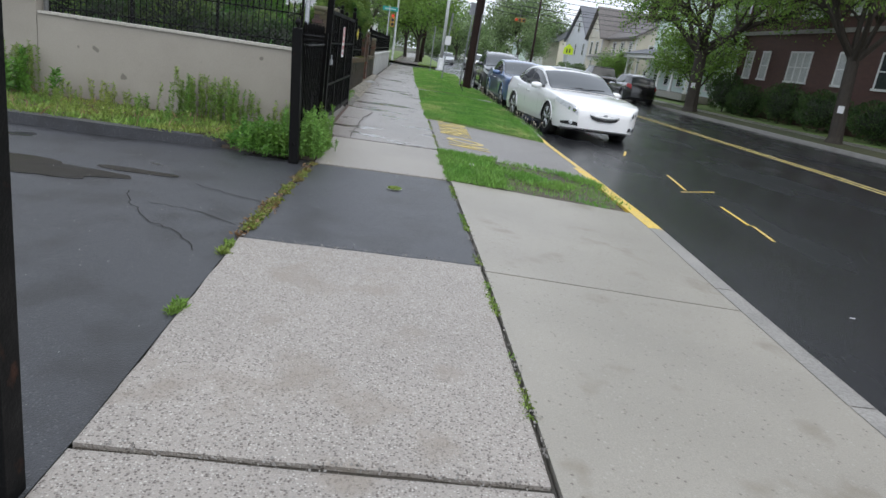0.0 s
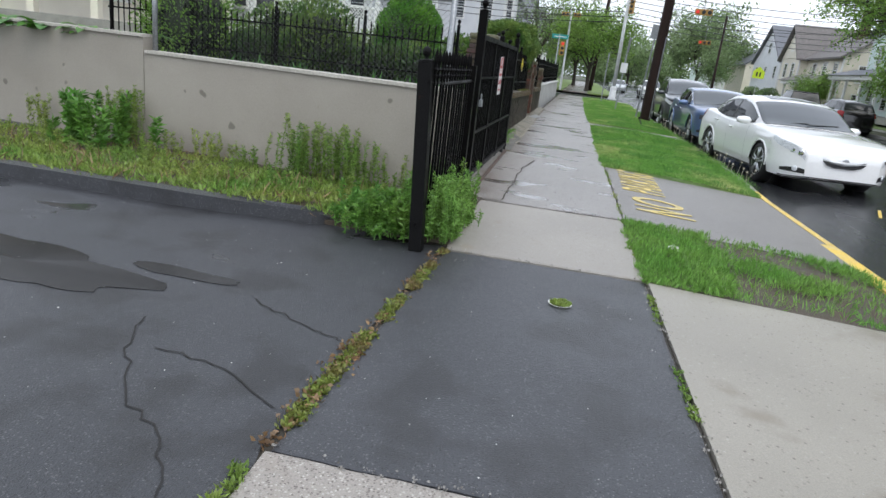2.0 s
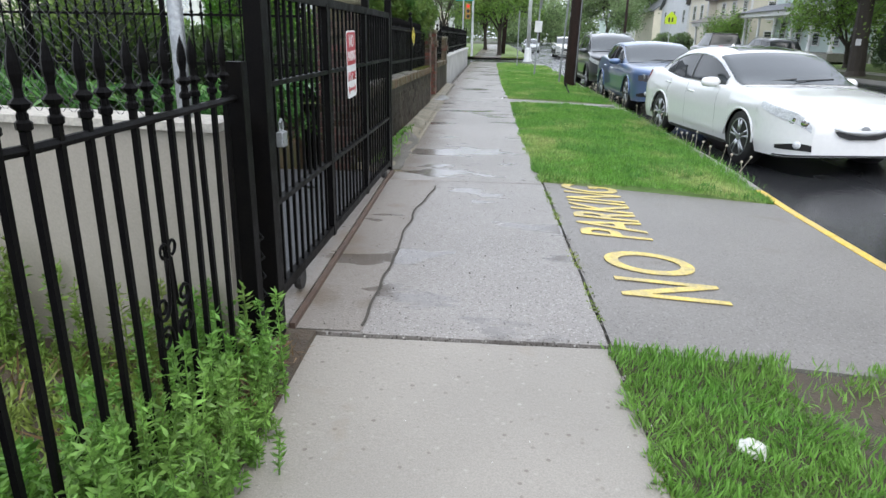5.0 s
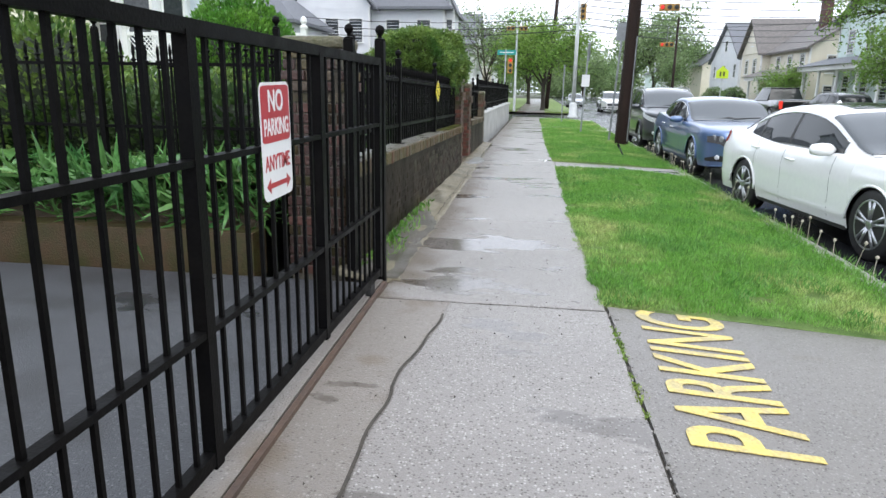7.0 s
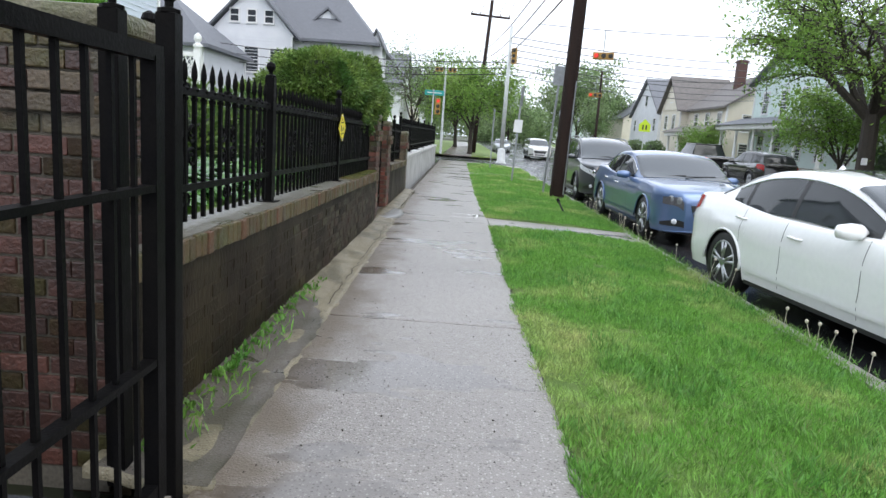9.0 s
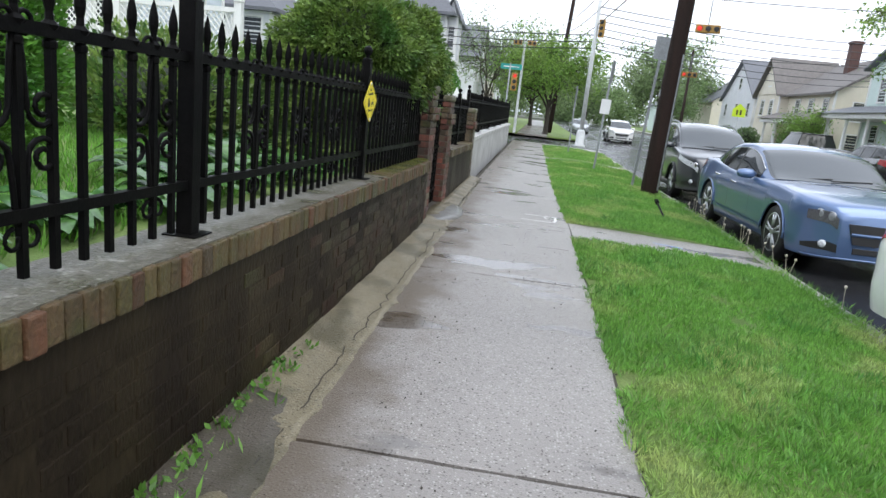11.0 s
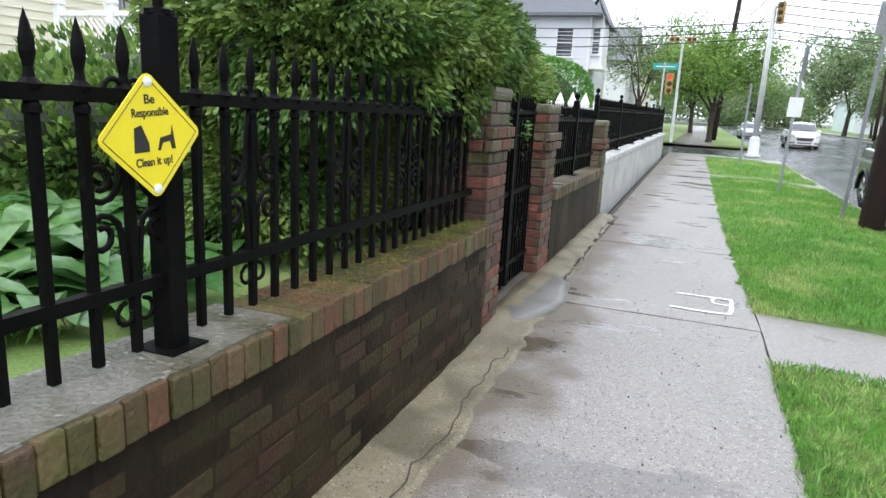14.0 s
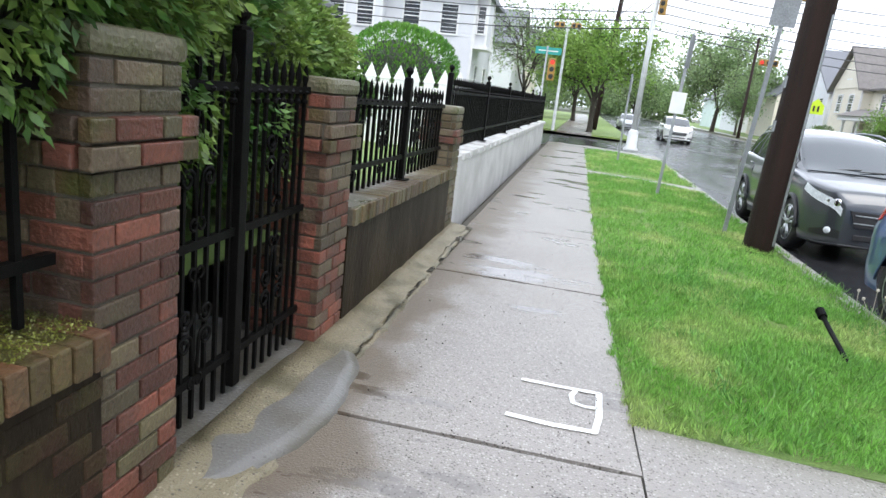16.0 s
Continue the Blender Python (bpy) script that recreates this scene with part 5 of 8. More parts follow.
    if sunroof:
        bm = whole_width(at, steps(screen_top + 0.14, screen_top + 0.66, 0.06), 2.35, 0.005)
        part("sunroof", bm, "car_glass", c, smooth=True)
        bm = bmesh.new()
        lathe(bm, [(0.05, 0), (0.035, 0.03), (0.008, 0.07)], 8, (0, rear_top - 0.1, at(rear_top - 0.1, 3).z - 0.005))
        part("aerial", bm, paint, c)
    zn = section(y0)[7][1]
    if front == "sedan":
        bm = bmesh.new()
        prism(bm, [(-0.33, 0.02), (-0.27, -0.04), (-0.15, -0.075), (0.15, -0.075), (0.27, -0.04), (0.33, 0.02), (0.18, -0.01), (0, -0.02), (-0.18, -0.01)], 0, 0.03)
        part("grille", bm, "plastic", c).matrix_basis = pose(0, y0 + 0.004, zn - 0.055, 90, 0, 0)
        bm = bmesh.new()
        tube(bm, [(-0.36, 0.02, 0.04), (-0.2, -0.018, 0.006), (0, -0.03, -0.006), (0.2, -0.018, 0.006), (0.36, 0.02, 0.04)], [0.014, 0.03, 0.042, 0.03, 0.014], 8)
        part("grille_trim", bm, "silver_trim", c, smooth=True).matrix_basis = pose(0, y0, zn - 0.045)
        bm = bmesh.new()
        lathe(bm, [(0.055, 0), (0.055, 0.015), (0.03, 0.02)], 14)
        part("badge", bm, "steel", c).matrix_basis = pose(0, y0 - 0.036, zn - 0.03, 90, 0, 0)
    else:
        gh = 0.115 if front == "square" else 0.10
        gz = zn - 0.13
        bm = bmesh.new()
        prism(bm, [(-0.50, gh), (-0.42, -gh), (0.42, -gh), (0.50, gh)], 0, 0.03)
        part("grille", bm, "plastic", c).matrix_basis = pose(0, y0 + 0.004, gz, 90, 0, 0)
        bm = bmesh.new()
        if front == "square":
            tube(bm, [(-0.46, -0.03, 0), (0.46, -0.03, 0)], 0.02, 6)
            tube(bm, [(0, -0.03, -gh), (0, -0.03, gh)], 0.02, 6)
        else:
            for k in (-0.5, 0.5):
                tube(bm, [(-0.44, -0.03, k * gh), (0.44, -0.03, k * gh)], 0.012, 5)
        part("grille_bar", bm, paint if front == "square" else "steel", c, smooth=True).matrix_basis = pose(0, y0 + 0.004, gz)
    if front != "sedan":
        bm = bmesh.new()
        box(bm, -0.40, -0.01, -0.035, 0.40, 0.02, 0.035, 0.008)
        part("lower_intake", bm, "plastic", c).matrix_basis = pose(0, y0, section(y0)[2][1] - 0.01)
    bm = bmesh.new()
    for a, b in ((-0.55, -0.02), (-0.05, 0.52)):
        p, q = at(ya + 0.10, 3), at(ya + 0.16, 3)
        tube(bm, [(a, ya + 0.06 + 0.10 * abs(a), p.z - 0.05 * abs(a) + 0.012), (b, ya + 0.12 + 0.10 * abs(b), q.z + 0.004)], 0.008, 5)
    part("wiper", bm, "plastic", c)
    return c


SEDAN = [(-2.48, 0.70), (-2.42, 0.745), (-2.28, 0.80), (-1.9, 0.87), (-1.4, 0.925), (-0.95, 0.955), (-0.6, 0.945), (0.6, 0.955), (1.35, 1.01), (1.75, 1.045), (2.15, 1.05), (2.36, 1.03), (2.48, 0.95)]
SEDAN_ROOF = [(-1.12, 0.965), (-0.75, 1.16), (-0.38, 1.335), (-0.1, 1.415), (0.25, 1.455), (0.6, 1.455), (0.95, 1.42), (1.3, 1.335), (1.7, 1.18), (2.05, 1.07)]
SEDAN_GLASS = (-0.26, 1.08, -0.72, 0.34, 1.16, 1.50)
CHARGER = [(-2.54, 0.80), (-2.48, 0.86), (-2.0, 0.93), (-1.4, 0.97), (-0.85, 0.98), (-0.5, 0.965), (0.5, 0.985), (1.3, 1.04), (1.8, 1.08), (2.3, 1.07), (2.48, 1.03), (2.54, 0.95)]
CHARGER_ROOF = [(-0.98, 0.985), (-0.6, 1.18), (-0.25, 1.36), (0.05, 1.44), (0.4, 1.47), (0.8, 1.46), (1.15, 1.41), (1.5, 1.29), (1.85, 1.15), (2.1, 1.08)]
CHARGER_GLASS = (-0.12, 1.1, -0.55, 0.42, 1.18, 1.52)
SUV = [(-2.30, 0.86), (-2.22, 0.94), (-1.8, 1.02), (-1.3, 1.08), (-0.95, 1.10), (0.5, 1.12), (1.5, 1.15), (2.1, 1.16), (2.24, 1.13), (2.30, 1.05)]
SUV_ROOF = [(-1.25, 1.10), (-0.85, 1.33), (-0.5, 1.53), (-0.2, 1.63), (0.2, 1.69), (0.8, 1.70), (1.4, 1.67), (1.8, 1.61), (2.0, 1.45), (2.2, 1.15)]
SUV_GLASS = (-0.34, 1.86, -0.85, 0.2, 1.1, 1.85)
car(pose(4.0, 17.0, road_z(4.0, 17) - 0.02, 0, 0, 7.0) @ Matrix.Scale(1.05, 4), "sedan", "white four-door sedan parked wet at the kerb, facing the walker", "car_white", 4.96, 1.88, -1.45, 1.38, 0.345, SEDAN, 0.945, SEDAN_ROOF, SEDAN_GLASS, sunroof=True)
car(pose(3.98, 24.15, road_z(4, 23) - 0.02, 0, 0, 1.5) @ Matrix.Scale(1.06, 4), "sedan", "steel-blue four-door muscle sedan parked at the kerb", "car_blue", 5.08, 1.89, -1.56, 1.49, 0.36, CHARGER, 0.965, CHARGER_ROOF, CHARGER_GLASS, "square", spokes=5)
car(pose(3.98, 31.05, road_z(4, 30) - 0.02, 0, 0, 1) @ Matrix.Scale(1.06, 4), "sport_utility_car", "dark grey compact sport utility car with roof rails, parked", "car_grey", 4.6, 1.85, -1.36, 1.30, 0.365, SUV, 1.09, SUV_ROOF, SUV_GLASS, "suv", rails=True)
# across the street and beyond the crossing
car(pose(14.5, 44.2, 0.07, 0, 0, 180) @ Matrix.Scale(1.06, 4), "sport_utility_car", "dark maroon-black sport utility car parked across the street", "car_black", 4.6, 1.9, -1.4, 1.35, 0.38, SUV, 1.09, SUV_ROOF, SUV_GLASS, "suv", rails=True)
car(pose(3.9, 84.0, 0.06, 0, 0, 0), "sedan", "pale silver car far down the street", "car_silver", 4.96, 1.8, -1.40, 1.36, 0.33, SEDAN, 0.945, SEDAN_ROOF, SEDAN_GLASS)
car(pose(5.9, 66.0, 0.08, 0, 0, 0), "sport_utility_car", "pale white minivan-like car waiting beyond the crossing", "car_white", 4.6, 1.85, -1.36, 1.3, 0.36, SUV, 1.09, SUV_ROOF, SUV_GLASS, "suv", rails=True)


def pickup(m):
    p = thing("pickup_truck", m, "black crew-cab pickup truck with red tail lamps lit", "pickup truck", "parked cars")
    top = [(-2.88, 0.98), (-2.75, 1.08), (-2.3, 1.14), (-1.5, 1.18), (0.3, 1.2), (1.0, 1.22), (2.7, 1.24), (2.86, 1.2)]
    bm = bmesh.new()
    car_body(bm, *car_rings(top, 2.0, (-1.85, 1.75), 0.46, 0.4, 0.8, 0.42, 0.12, 0.08))
    part("body", bm, "car_black", p)
    bm = bmesh.new()
    panel(bm, [(-0.9, -1.35, 1.16), (0.9, -1.35, 1.16), (0.7, -0.75, 1.8), (-0.7, -0.75, 1.8)], 5, 0.06, (0, -1, 0))
    part("windscreen", bm, "windscreen", p)
    bm = bmesh.new()
    box(bm, -0.72, -0.8, 1.78, 0.72, 0.75, 1.87, 0.03)
    part("roof", bm, "car_black", p)
    bm = bmesh.new()
    panel(bm, [(-0.86, 1.0, 1.2), (0.86, 1.0, 1.2), (0.7, 0.74, 1.8), (-0.7, 0.74, 1.8)], 4, 0.02, (0, 1, 0))
    part("rear_window", bm, "car_glass", p)
    for s in (-1, 1):
        bm = bmesh.new()
        panel(bm, [(s * 0.93, -1.25, 1.16), (s * 0.93, 0.98, 1.18), (s * 0.71, 0.74, 1.8), (s * 0.71, -0.72, 1.8)], 4, 0.02, (s, 0, 0))
        part("side_window", bm, "car_glass", p)
        for wy in (-1.85, 1.75):
            wheel(p, s * 0.86, wy, 0.4, 0.26, s, 6)
        bm = bmesh.new()
        box(bm, -0.09, -0.04, -0.2, 0.09, 0.04, 0.2, 0.03)
        part("tail_light", bm, "lit_red", p, "lit red tail light").matrix_basis = pose(s * 0.83, 2.83, 0.98)
    bm = bmesh.new()
    tube(bm, [(-0.9, 2.9, 0.6), (0.9, 2.9, 0.6)], 0.07, 8)
    part("bumper", bm, "chrome", p)
    return p


pickup(pose(14.3, 51.5, 0.06, 0, 0, 180) @ Matrix.Scale(1.1, 4))

# ---- plants: leaves as single quads ----
def cloud(name, pts, size, mat, parent=None, label="", seed=1, aspect=0.55, up=0.0, heading=None, jitter=0.5):
    """Many small folded leaves at the given points; heading: a direction for each, else any."""
    r = np.random.default_rng(seed)
    pts = np.asarray(pts, float)
    n = len(pts)
    if heading is None:
        a = r.normal(size=(n, 3))
        a[:, 2] += up
    else:
        a = np.asarray(heading, float) + r.normal(size=(n, 3)) * jitter
    a /= np.linalg.norm(a, axis=1)[:, None] + 1e-9
    b = np.cross(a, r.normal(size=(n, 3)))
    b /= np.linalg.norm(b, axis=1)[:, None] + 1e-9
    s = size * r.uniform(0.6, 1.35, n)[:, None]
    tip = pts + a * s
    mid = pts + a * s * 0.45
    w = b * s * aspect * 0.5
    nrm = np.cross(a, b) * s * 0.12
    v = np.stack([pts, mid + w + nrm, tip, mid - w + nrm], 1).reshape(-1, 3)
    f = np.arange(4 * n).reshape(-1, 4)
    me = bpy.data.meshes.new(name)
    me.vertices.add(4 * n)
    me.vertices.foreach_set("co", v.ravel())
    me.loops.add(4 * n)
    me.loops.foreach_set("vertex_index", f.ravel())
    me.polygons.add(n)
    me.polygons.foreach_set("loop_start", np.arange(n) * 4)
    me.polygons.foreach_set("loop_total", np.full(n, 4))
    me.materials.append(M[mat])
    me.update(calc_edges=True)
    return finish(new(name, me), parent, label)


def shell(n, centre, radii, seed, low=-1.0, thick=0.25, power=2.0, lumps=0.12):
    """Points near the surface of a lumpy ellipsoid, and their outward directions."""
    r = np.random.default_rng(seed)
    d = r.normal(size=(int(n * 1.6), 3))
    d /= np.linalg.norm(d, axis=1)[:, None]
    d = d[d[:, 2] > low][:n]
    if power != 2.0:
        k = (np.abs(d) ** power).sum(1) ** (-1 / power)
    else:
        k = np.ones(len(d))
    lump = 1 + lumps * (np.sin(d[:, 0] * 7 + seed) + np.sin(d[:, 1] * 9 + 2 * seed) + np.sin(d[:, 2] * 8 + seed)) / 2
    rad = (1 - thick * r.random(len(d)) ** 2) * lump * k
    return np.asarray(centre) + d * rad[:, None] * np.asarray(radii), d


# Dark blob inside the foliage; its near-black green stands in for interior shade.
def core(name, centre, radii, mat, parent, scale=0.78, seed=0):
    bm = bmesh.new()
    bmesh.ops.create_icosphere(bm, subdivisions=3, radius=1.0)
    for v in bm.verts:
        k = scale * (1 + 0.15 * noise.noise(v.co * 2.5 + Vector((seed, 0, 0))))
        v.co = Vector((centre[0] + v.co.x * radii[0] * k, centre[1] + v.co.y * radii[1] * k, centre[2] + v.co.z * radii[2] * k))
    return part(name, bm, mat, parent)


def shrub(name, centre, radii, n, size, mat, label, seed, up=0.6, low=-0.9, power=2.0, inner=True, thick=0.3, lumps=0.12, aspect=0.5):
    t = thing(name, pose(centre[0], centre[1], centre[2] - radii[2]), label, "shrub", "garden shrubs")
    pts, d = shell(n, (0, 0, radii[2]), radii, seed, low, thick, power, lumps)
    d[:, 2] += up
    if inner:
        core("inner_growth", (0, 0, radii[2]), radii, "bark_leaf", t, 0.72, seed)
    cloud("foliage", pts, size, mat, t, seed=seed, heading=d, aspect=aspect)
    bm = bmesh.new()
    tube(bm, [(0, 0, -0.05), (0.02, 0.01, radii[2])], [0.05, 0.03], 6)
    part("stem", bm, "bark", t)
    return t


# Interior shade of hedges and shrubs, put into the colour.
M["bark_leaf"] = material("near-black green for inner shade", (0.018, 0.03, 0.010), (0.012, 0.018, 0.008), 6, 40, 0.8, None, 0.8)


def tree(at, height, spread, label, seed, leaves=14000, leaf=0.16, trunk=0.22, fork=2.4, mat="tree_leaf", crown=None, limbs=6, droop=0.15):
    """A street tree: a forked trunk, limbs, twigs, and leaves along the twigs."""
    r = random.Random(seed)
    t = thing("tree", pose(*at), label, "tree", "street trees")
    bm = bmesh.new()
    lean = Vector((r.uniform(-0.2, 0.2), r.uniform(-0.2, 0.2), 0))
    top = Vector((lean.x, lean.y, fork))
    tube(bm, [(0, 0, -0.1), (0.02, 0, 0.25), lean * 0.5 + Vector((0, 0, fork * 0.5)), top], [trunk * 1.45, trunk * 1.05, trunk * 0.92, trunk * 0.85], 10)
    twigs = []

    def grow(start, d, length, rad, level):
        pts = [start]
        p, q = Vector(start), Vector(d)
        n = 5
        for k in range(n):
            q = (q + Vector((r.uniform(-0.22, 0.22), r.uniform(-0.22, 0.22), r.uniform(-0.12, 0.16) - droop * (level > 0)))).normalized()
            p = p + q * length / n
            pts.append(p.copy())
        tube(bm, pts, [rad * (1 - 0.75 * k / n) for k in range(n + 1)], 6 if level < 2 else 4, caps=False)
        if level < 2:
            for k in range(2, n + 1):
                for _ in range(2 if level == 0 else 2):
                    a = r.uniform(0, 2 * math.pi)
                    side = (q + 0.95 * Vector((math.cos(a), math.sin(a), r.uniform(-0.3, 0.5)))).normalized()
                    grow(pts[k], side, length * r.uniform(0.42, 0.62), rad * (1 - 0.75 * k / n) * 0.65 + 0.006, level + 1)
        else:
            twigs.extend(pts[1:])
        if level == 1:
            twigs.extend(pts[2:])
    for k in range(limbs):
        a = 2 * math.pi * (k + r.uniform(-0.3, 0.3)) / limbs
        tilt = r.uniform(0.35, 0.95) if k else 0.1
        d = Vector((math.cos(a) * tilt * spread / (height - fork) * 1.5, math.sin(a) * tilt * spread / (height - fork) * 1.5, 1)).normalized()
        grow(top - Vector((0, 0, r.uniform(0, 0.6))), d, (height - fork) * r.uniform(0.55, 0.75), trunk * 0.5, 0)
    part("trunk", bm, "bark", t)
    tw = np.array([tuple(v) for v in twigs])
    rg = np.random.default_rng(seed)
    pick = tw[rg.integers(0, len(tw), leaves)] + rg.normal(size=(leaves, 3)) * leaf * 1.6
    cloud("crown", pick, leaf, mat, t, seed=seed, up=-0.3, aspect=0.5)
    return t


# ---- street trees and woods ----
tree((16.4, 38.6, 0.2), 13.0, 11.0, "spreading street tree with fresh green leaves over the far kerb", 3, 34000, 0.15, 0.36, 3.6, limbs=10, droop=0.10)
tree((17.0, 25.6, 0.2), 11.0, 6.0, "dark-trunked street tree with small notices on its trunk", 8, 20000, 0.15, 0.27, 3.4, limbs=7, droop=0.1)
tree((0.25, 61.0, 0.25), 7.6, 3.9, "young street tree with a forked trunk past the crossing", 12, 12000, 0.2, 0.17, 2.2, mat="tree_leaf")
tree((17.5, 118.0, 0.2), 15.5, 6.0, "tall full green tree far down the street", 15, 9000, 0.5, 0.3, 3.0, mat="haze_leaf")
tree((-4.6, 68.0, 0.3), 9.5, 3.6, "thinly leaved tree beside the white house", 21, 3500, 0.2, 0.16, 2.4, mat="haze_leaf")
tree((-1.2, 84.0, 0.3), 10.0, 4.5, "leafy tree past the crossing", 25, 9000, 0.32, 0.2, 2.6, mat="haze_leaf")
tree((1.2, 104.0, 0.3), 11.0, 5.0, "leafy tree farther down the pavement", 31, 8000, 0.36, 0.2, 2.6, mat="haze_leaf")
tree((10.5, 175.0, 0.0), 14.0, 8.0, "hazy green tree at the end of the street", 33, 7000, 0.6, 0.3, 2.6, mat="haze_leaf")
tree((20.0, 68.3, 0.3), 4.2, 2.2, "small dark tree beside a porch", 37, 5000, 0.16, 0.14, 1.4, mat="tree_leaf")
tree((19.8, 46.4, 0.3), 7.0, 3.4, "dark green tree beside the brick building", 39, 8000, 0.2, 0.15, 1.2, mat="tree_leaf")
tree((18.5, 108.0, 0.3), 8.0, 4.0, "street tree before the white house", 41, 5000, 0.3, 0.15, 2.0, mat="haze_leaf")
pts = []
rw = np.random.default_rng(4)
for k in range(46):
    cx, cy = rw.uniform(-60, 70), rw.uniform(190, 240)
    h = rw.uniform(7, 13)
    p, _ = shell(900, (cx, cy, h * 0.55), (h * 0.55, h * 0.5, h * 0.55), 100 + k, thick=0.6)
    pts.append(p)
w = cloud("woods", np.concatenate(pts), 1.0, "haze_leaf", seed=7, up=0.2)
tagged(w, "hazy green wall of distant trees", "woods", kind="stuff")
for k, (x, y, z) in enumerate(((16.75, 25.5, 1.55), (16.15, 38.45, 1.7))):
    bm = bmesh.new()
    box(bm, -0.012, -0.11, -0.14, 0.012, 0.11, 0.14, 0.006)
    nt = part("notice", bm, "sign_white")
    nt.matrix_basis = pose(x, y - 0.12, z, 0, 0, 60)
    tagged(nt, "small white paper notice fixed to a tree trunk", "notice")

# ---- garden planting behind the fences ----
def hedge(name, boxes, n, size, label, seed, mat="hedge"):
    h = thing(name, pose(0, 0, 0), label, "hedge")
    pts, dirs = [], []
    for k, (c, rad) in enumerate(boxes):
        p, d = shell(n, c, rad, seed + k, -0.95, 0.22, 3.2, 0.16)
        pts.append(p)
        dirs.append(d)
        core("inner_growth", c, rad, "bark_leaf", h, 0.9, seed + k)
    # each spray is a drooping fan of leaflets
    p, d = np.concatenate(pts), np.concatenate(dirs)
    r = np.random.default_rng(seed)
    d[:, 2] -= 0.35
    d += r.normal(size=d.shape) * 0.3
    side = np.cross(d, r.normal(size=d.shape))
    side /= np.linalg.norm(side, axis=1)[:, None] + 1e-9
    fan_p, fan_d = [], []
    for k in (-2, -1, 0, 1, 2):
        fan_p.append(p + d * size * 0.5 * (2 - abs(k)) + side * size * 0.16 * k)
        fan_d.append(d + side * 0.55 * k)
    cloud("foliage", np.concatenate(fan_p), size, mat, h, seed=seed, heading=np.concatenate(fan_d), aspect=0.42, jitter=0.15)
    return h


hedge("hedge", [((-2.18, 19.75, 2.08), (0.6, 0.7, 0.46)), ((-2.22, 20.5, 2.12), (0.7, 0.8, 0.52)), ((-2.75, 20.4, 1.5), (0.5, 0.95, 0.62)), ((-2.4, 20.05, 1.32), (0.42, 0.85, 0.42)), ((-2.3, 21.3, 1.88), (0.66, 0.95, 0.72)), ((-2.4, 22.5, 1.78), (0.7, 0.85, 0.62)), ((-2.55, 23.7, 1.6), (0.6, 0.7, 0.5))], 9000, 0.048,
      "tall evergreen hedge spilling over the iron fence", 51)
shrub("shrub", (-3.85, 16.6, 1.85), (0.72, 0.72, 0.95), 22000, 0.05, "shrub", "bright green conical shrub in the garden", 61)
shrub("shrub", (-3.3, 14.9, 1.35), (0.6, 0.5, 0.45), 2400, 0.07, "hedge", "loose green shrub behind the wall", 62, inner=False, thick=0.7)
shrub("shrub", (-6.3, 16.2, 1.75), (1.1, 0.7, 0.6), 4500, 0.07, "hedge", "clipped green shrub beside the porch", 63)
shrub("shrub", (-5.0, 14.6, 1.5), (0.7, 0.6, 0.9), 4000, 0.08, "hedge", "dark green shrub behind the picket fence", 64)
shrub("shrub", (-7.6, 14.4, 1.7), (1.0, 0.7, 1.1), 5000, 0.08, "tree_leaf", "tall green shrub behind the picket fence", 65, thick=0.5)
shrub("shrub", (-3.4, 30.2, 1.86), (1.05, 1.05, 0.95), 9000, 0.06, "shrub", "clipped dome-shaped green shrub", 66, low=-0.6, lumps=0.03, thick=0.1)
for k, (x, y, rx, h) in enumerate(((19.9, 20, 0.7, 0.8), (20.2, 24, 0.9, 1.0), (20.3, 28, 0.9, 0.9), (20.2, 32, 0.9, 1.0), (20.4, 36, 0.9, 1.1), (20.3, 40, 0.9, 0.9), (20.4, 43, 0.9, 1.2))):
    shrub("shrub", (x, y, 0.3 + h), (rx, 1.6, h), 3200, 0.12, "hedge_deep", "dark foundation shrub before the brick building", 70 + k)
for k, (x, y) in enumerate(((19.6, 68.5), (19.7, 81), (19.8, 89))):
    shrub("shrub", (x, y, 1.3), (1.2, 1.4, 1.0), 1500, 0.2, "haze_leaf", "green shrub in a front yard", 80 + k)


def hosta(x, y, z, s, seed, mat="hosta", label="leafy hosta plant with broad ribbed leaves"):
    """A rosette of broad arching leaves."""
    r = random.Random(seed)
    t = thing("hosta", pose(x, y, z), label, "plant", "garden plants")
    for k in range(15):
        a = r.uniform(0, 2 * math.pi)
        ln = s * r.uniform(0.7, 1.15)
        wd = ln * r.uniform(0.32, 0.42)
        rise = r.uniform(0.35, 1.05)
        bm = bmesh.new()
        rows = []
        for j in range(6):
            u = j / 5
            d = 0.12 * s + ln * u * (0.75 + 0.1 * u)
            zz = ln * rise * (u - 0.85 * u * u) * 1.2 + 0.12 * s
            hw = wd * math.sin(math.pi * min(1, 0.08 + u * 0.92)) ** 0.8 * 0.55
            rows.append([bm.verts.new((d * math.cos(a) - sgn * hw * math.sin(a), d * math.sin(a) + sgn * hw * math.cos(a), zz + abs(sgn) * 0.18 * hw)) for sgn in (-1, 0, 1)])
        for p, q in zip(rows, rows[1:]):
            for i in range(2):
                bm.faces.new((p[i], p[i + 1], q[i + 1], q[i]))
        part("leaf", bm, mat, t, smooth=True)
    return t


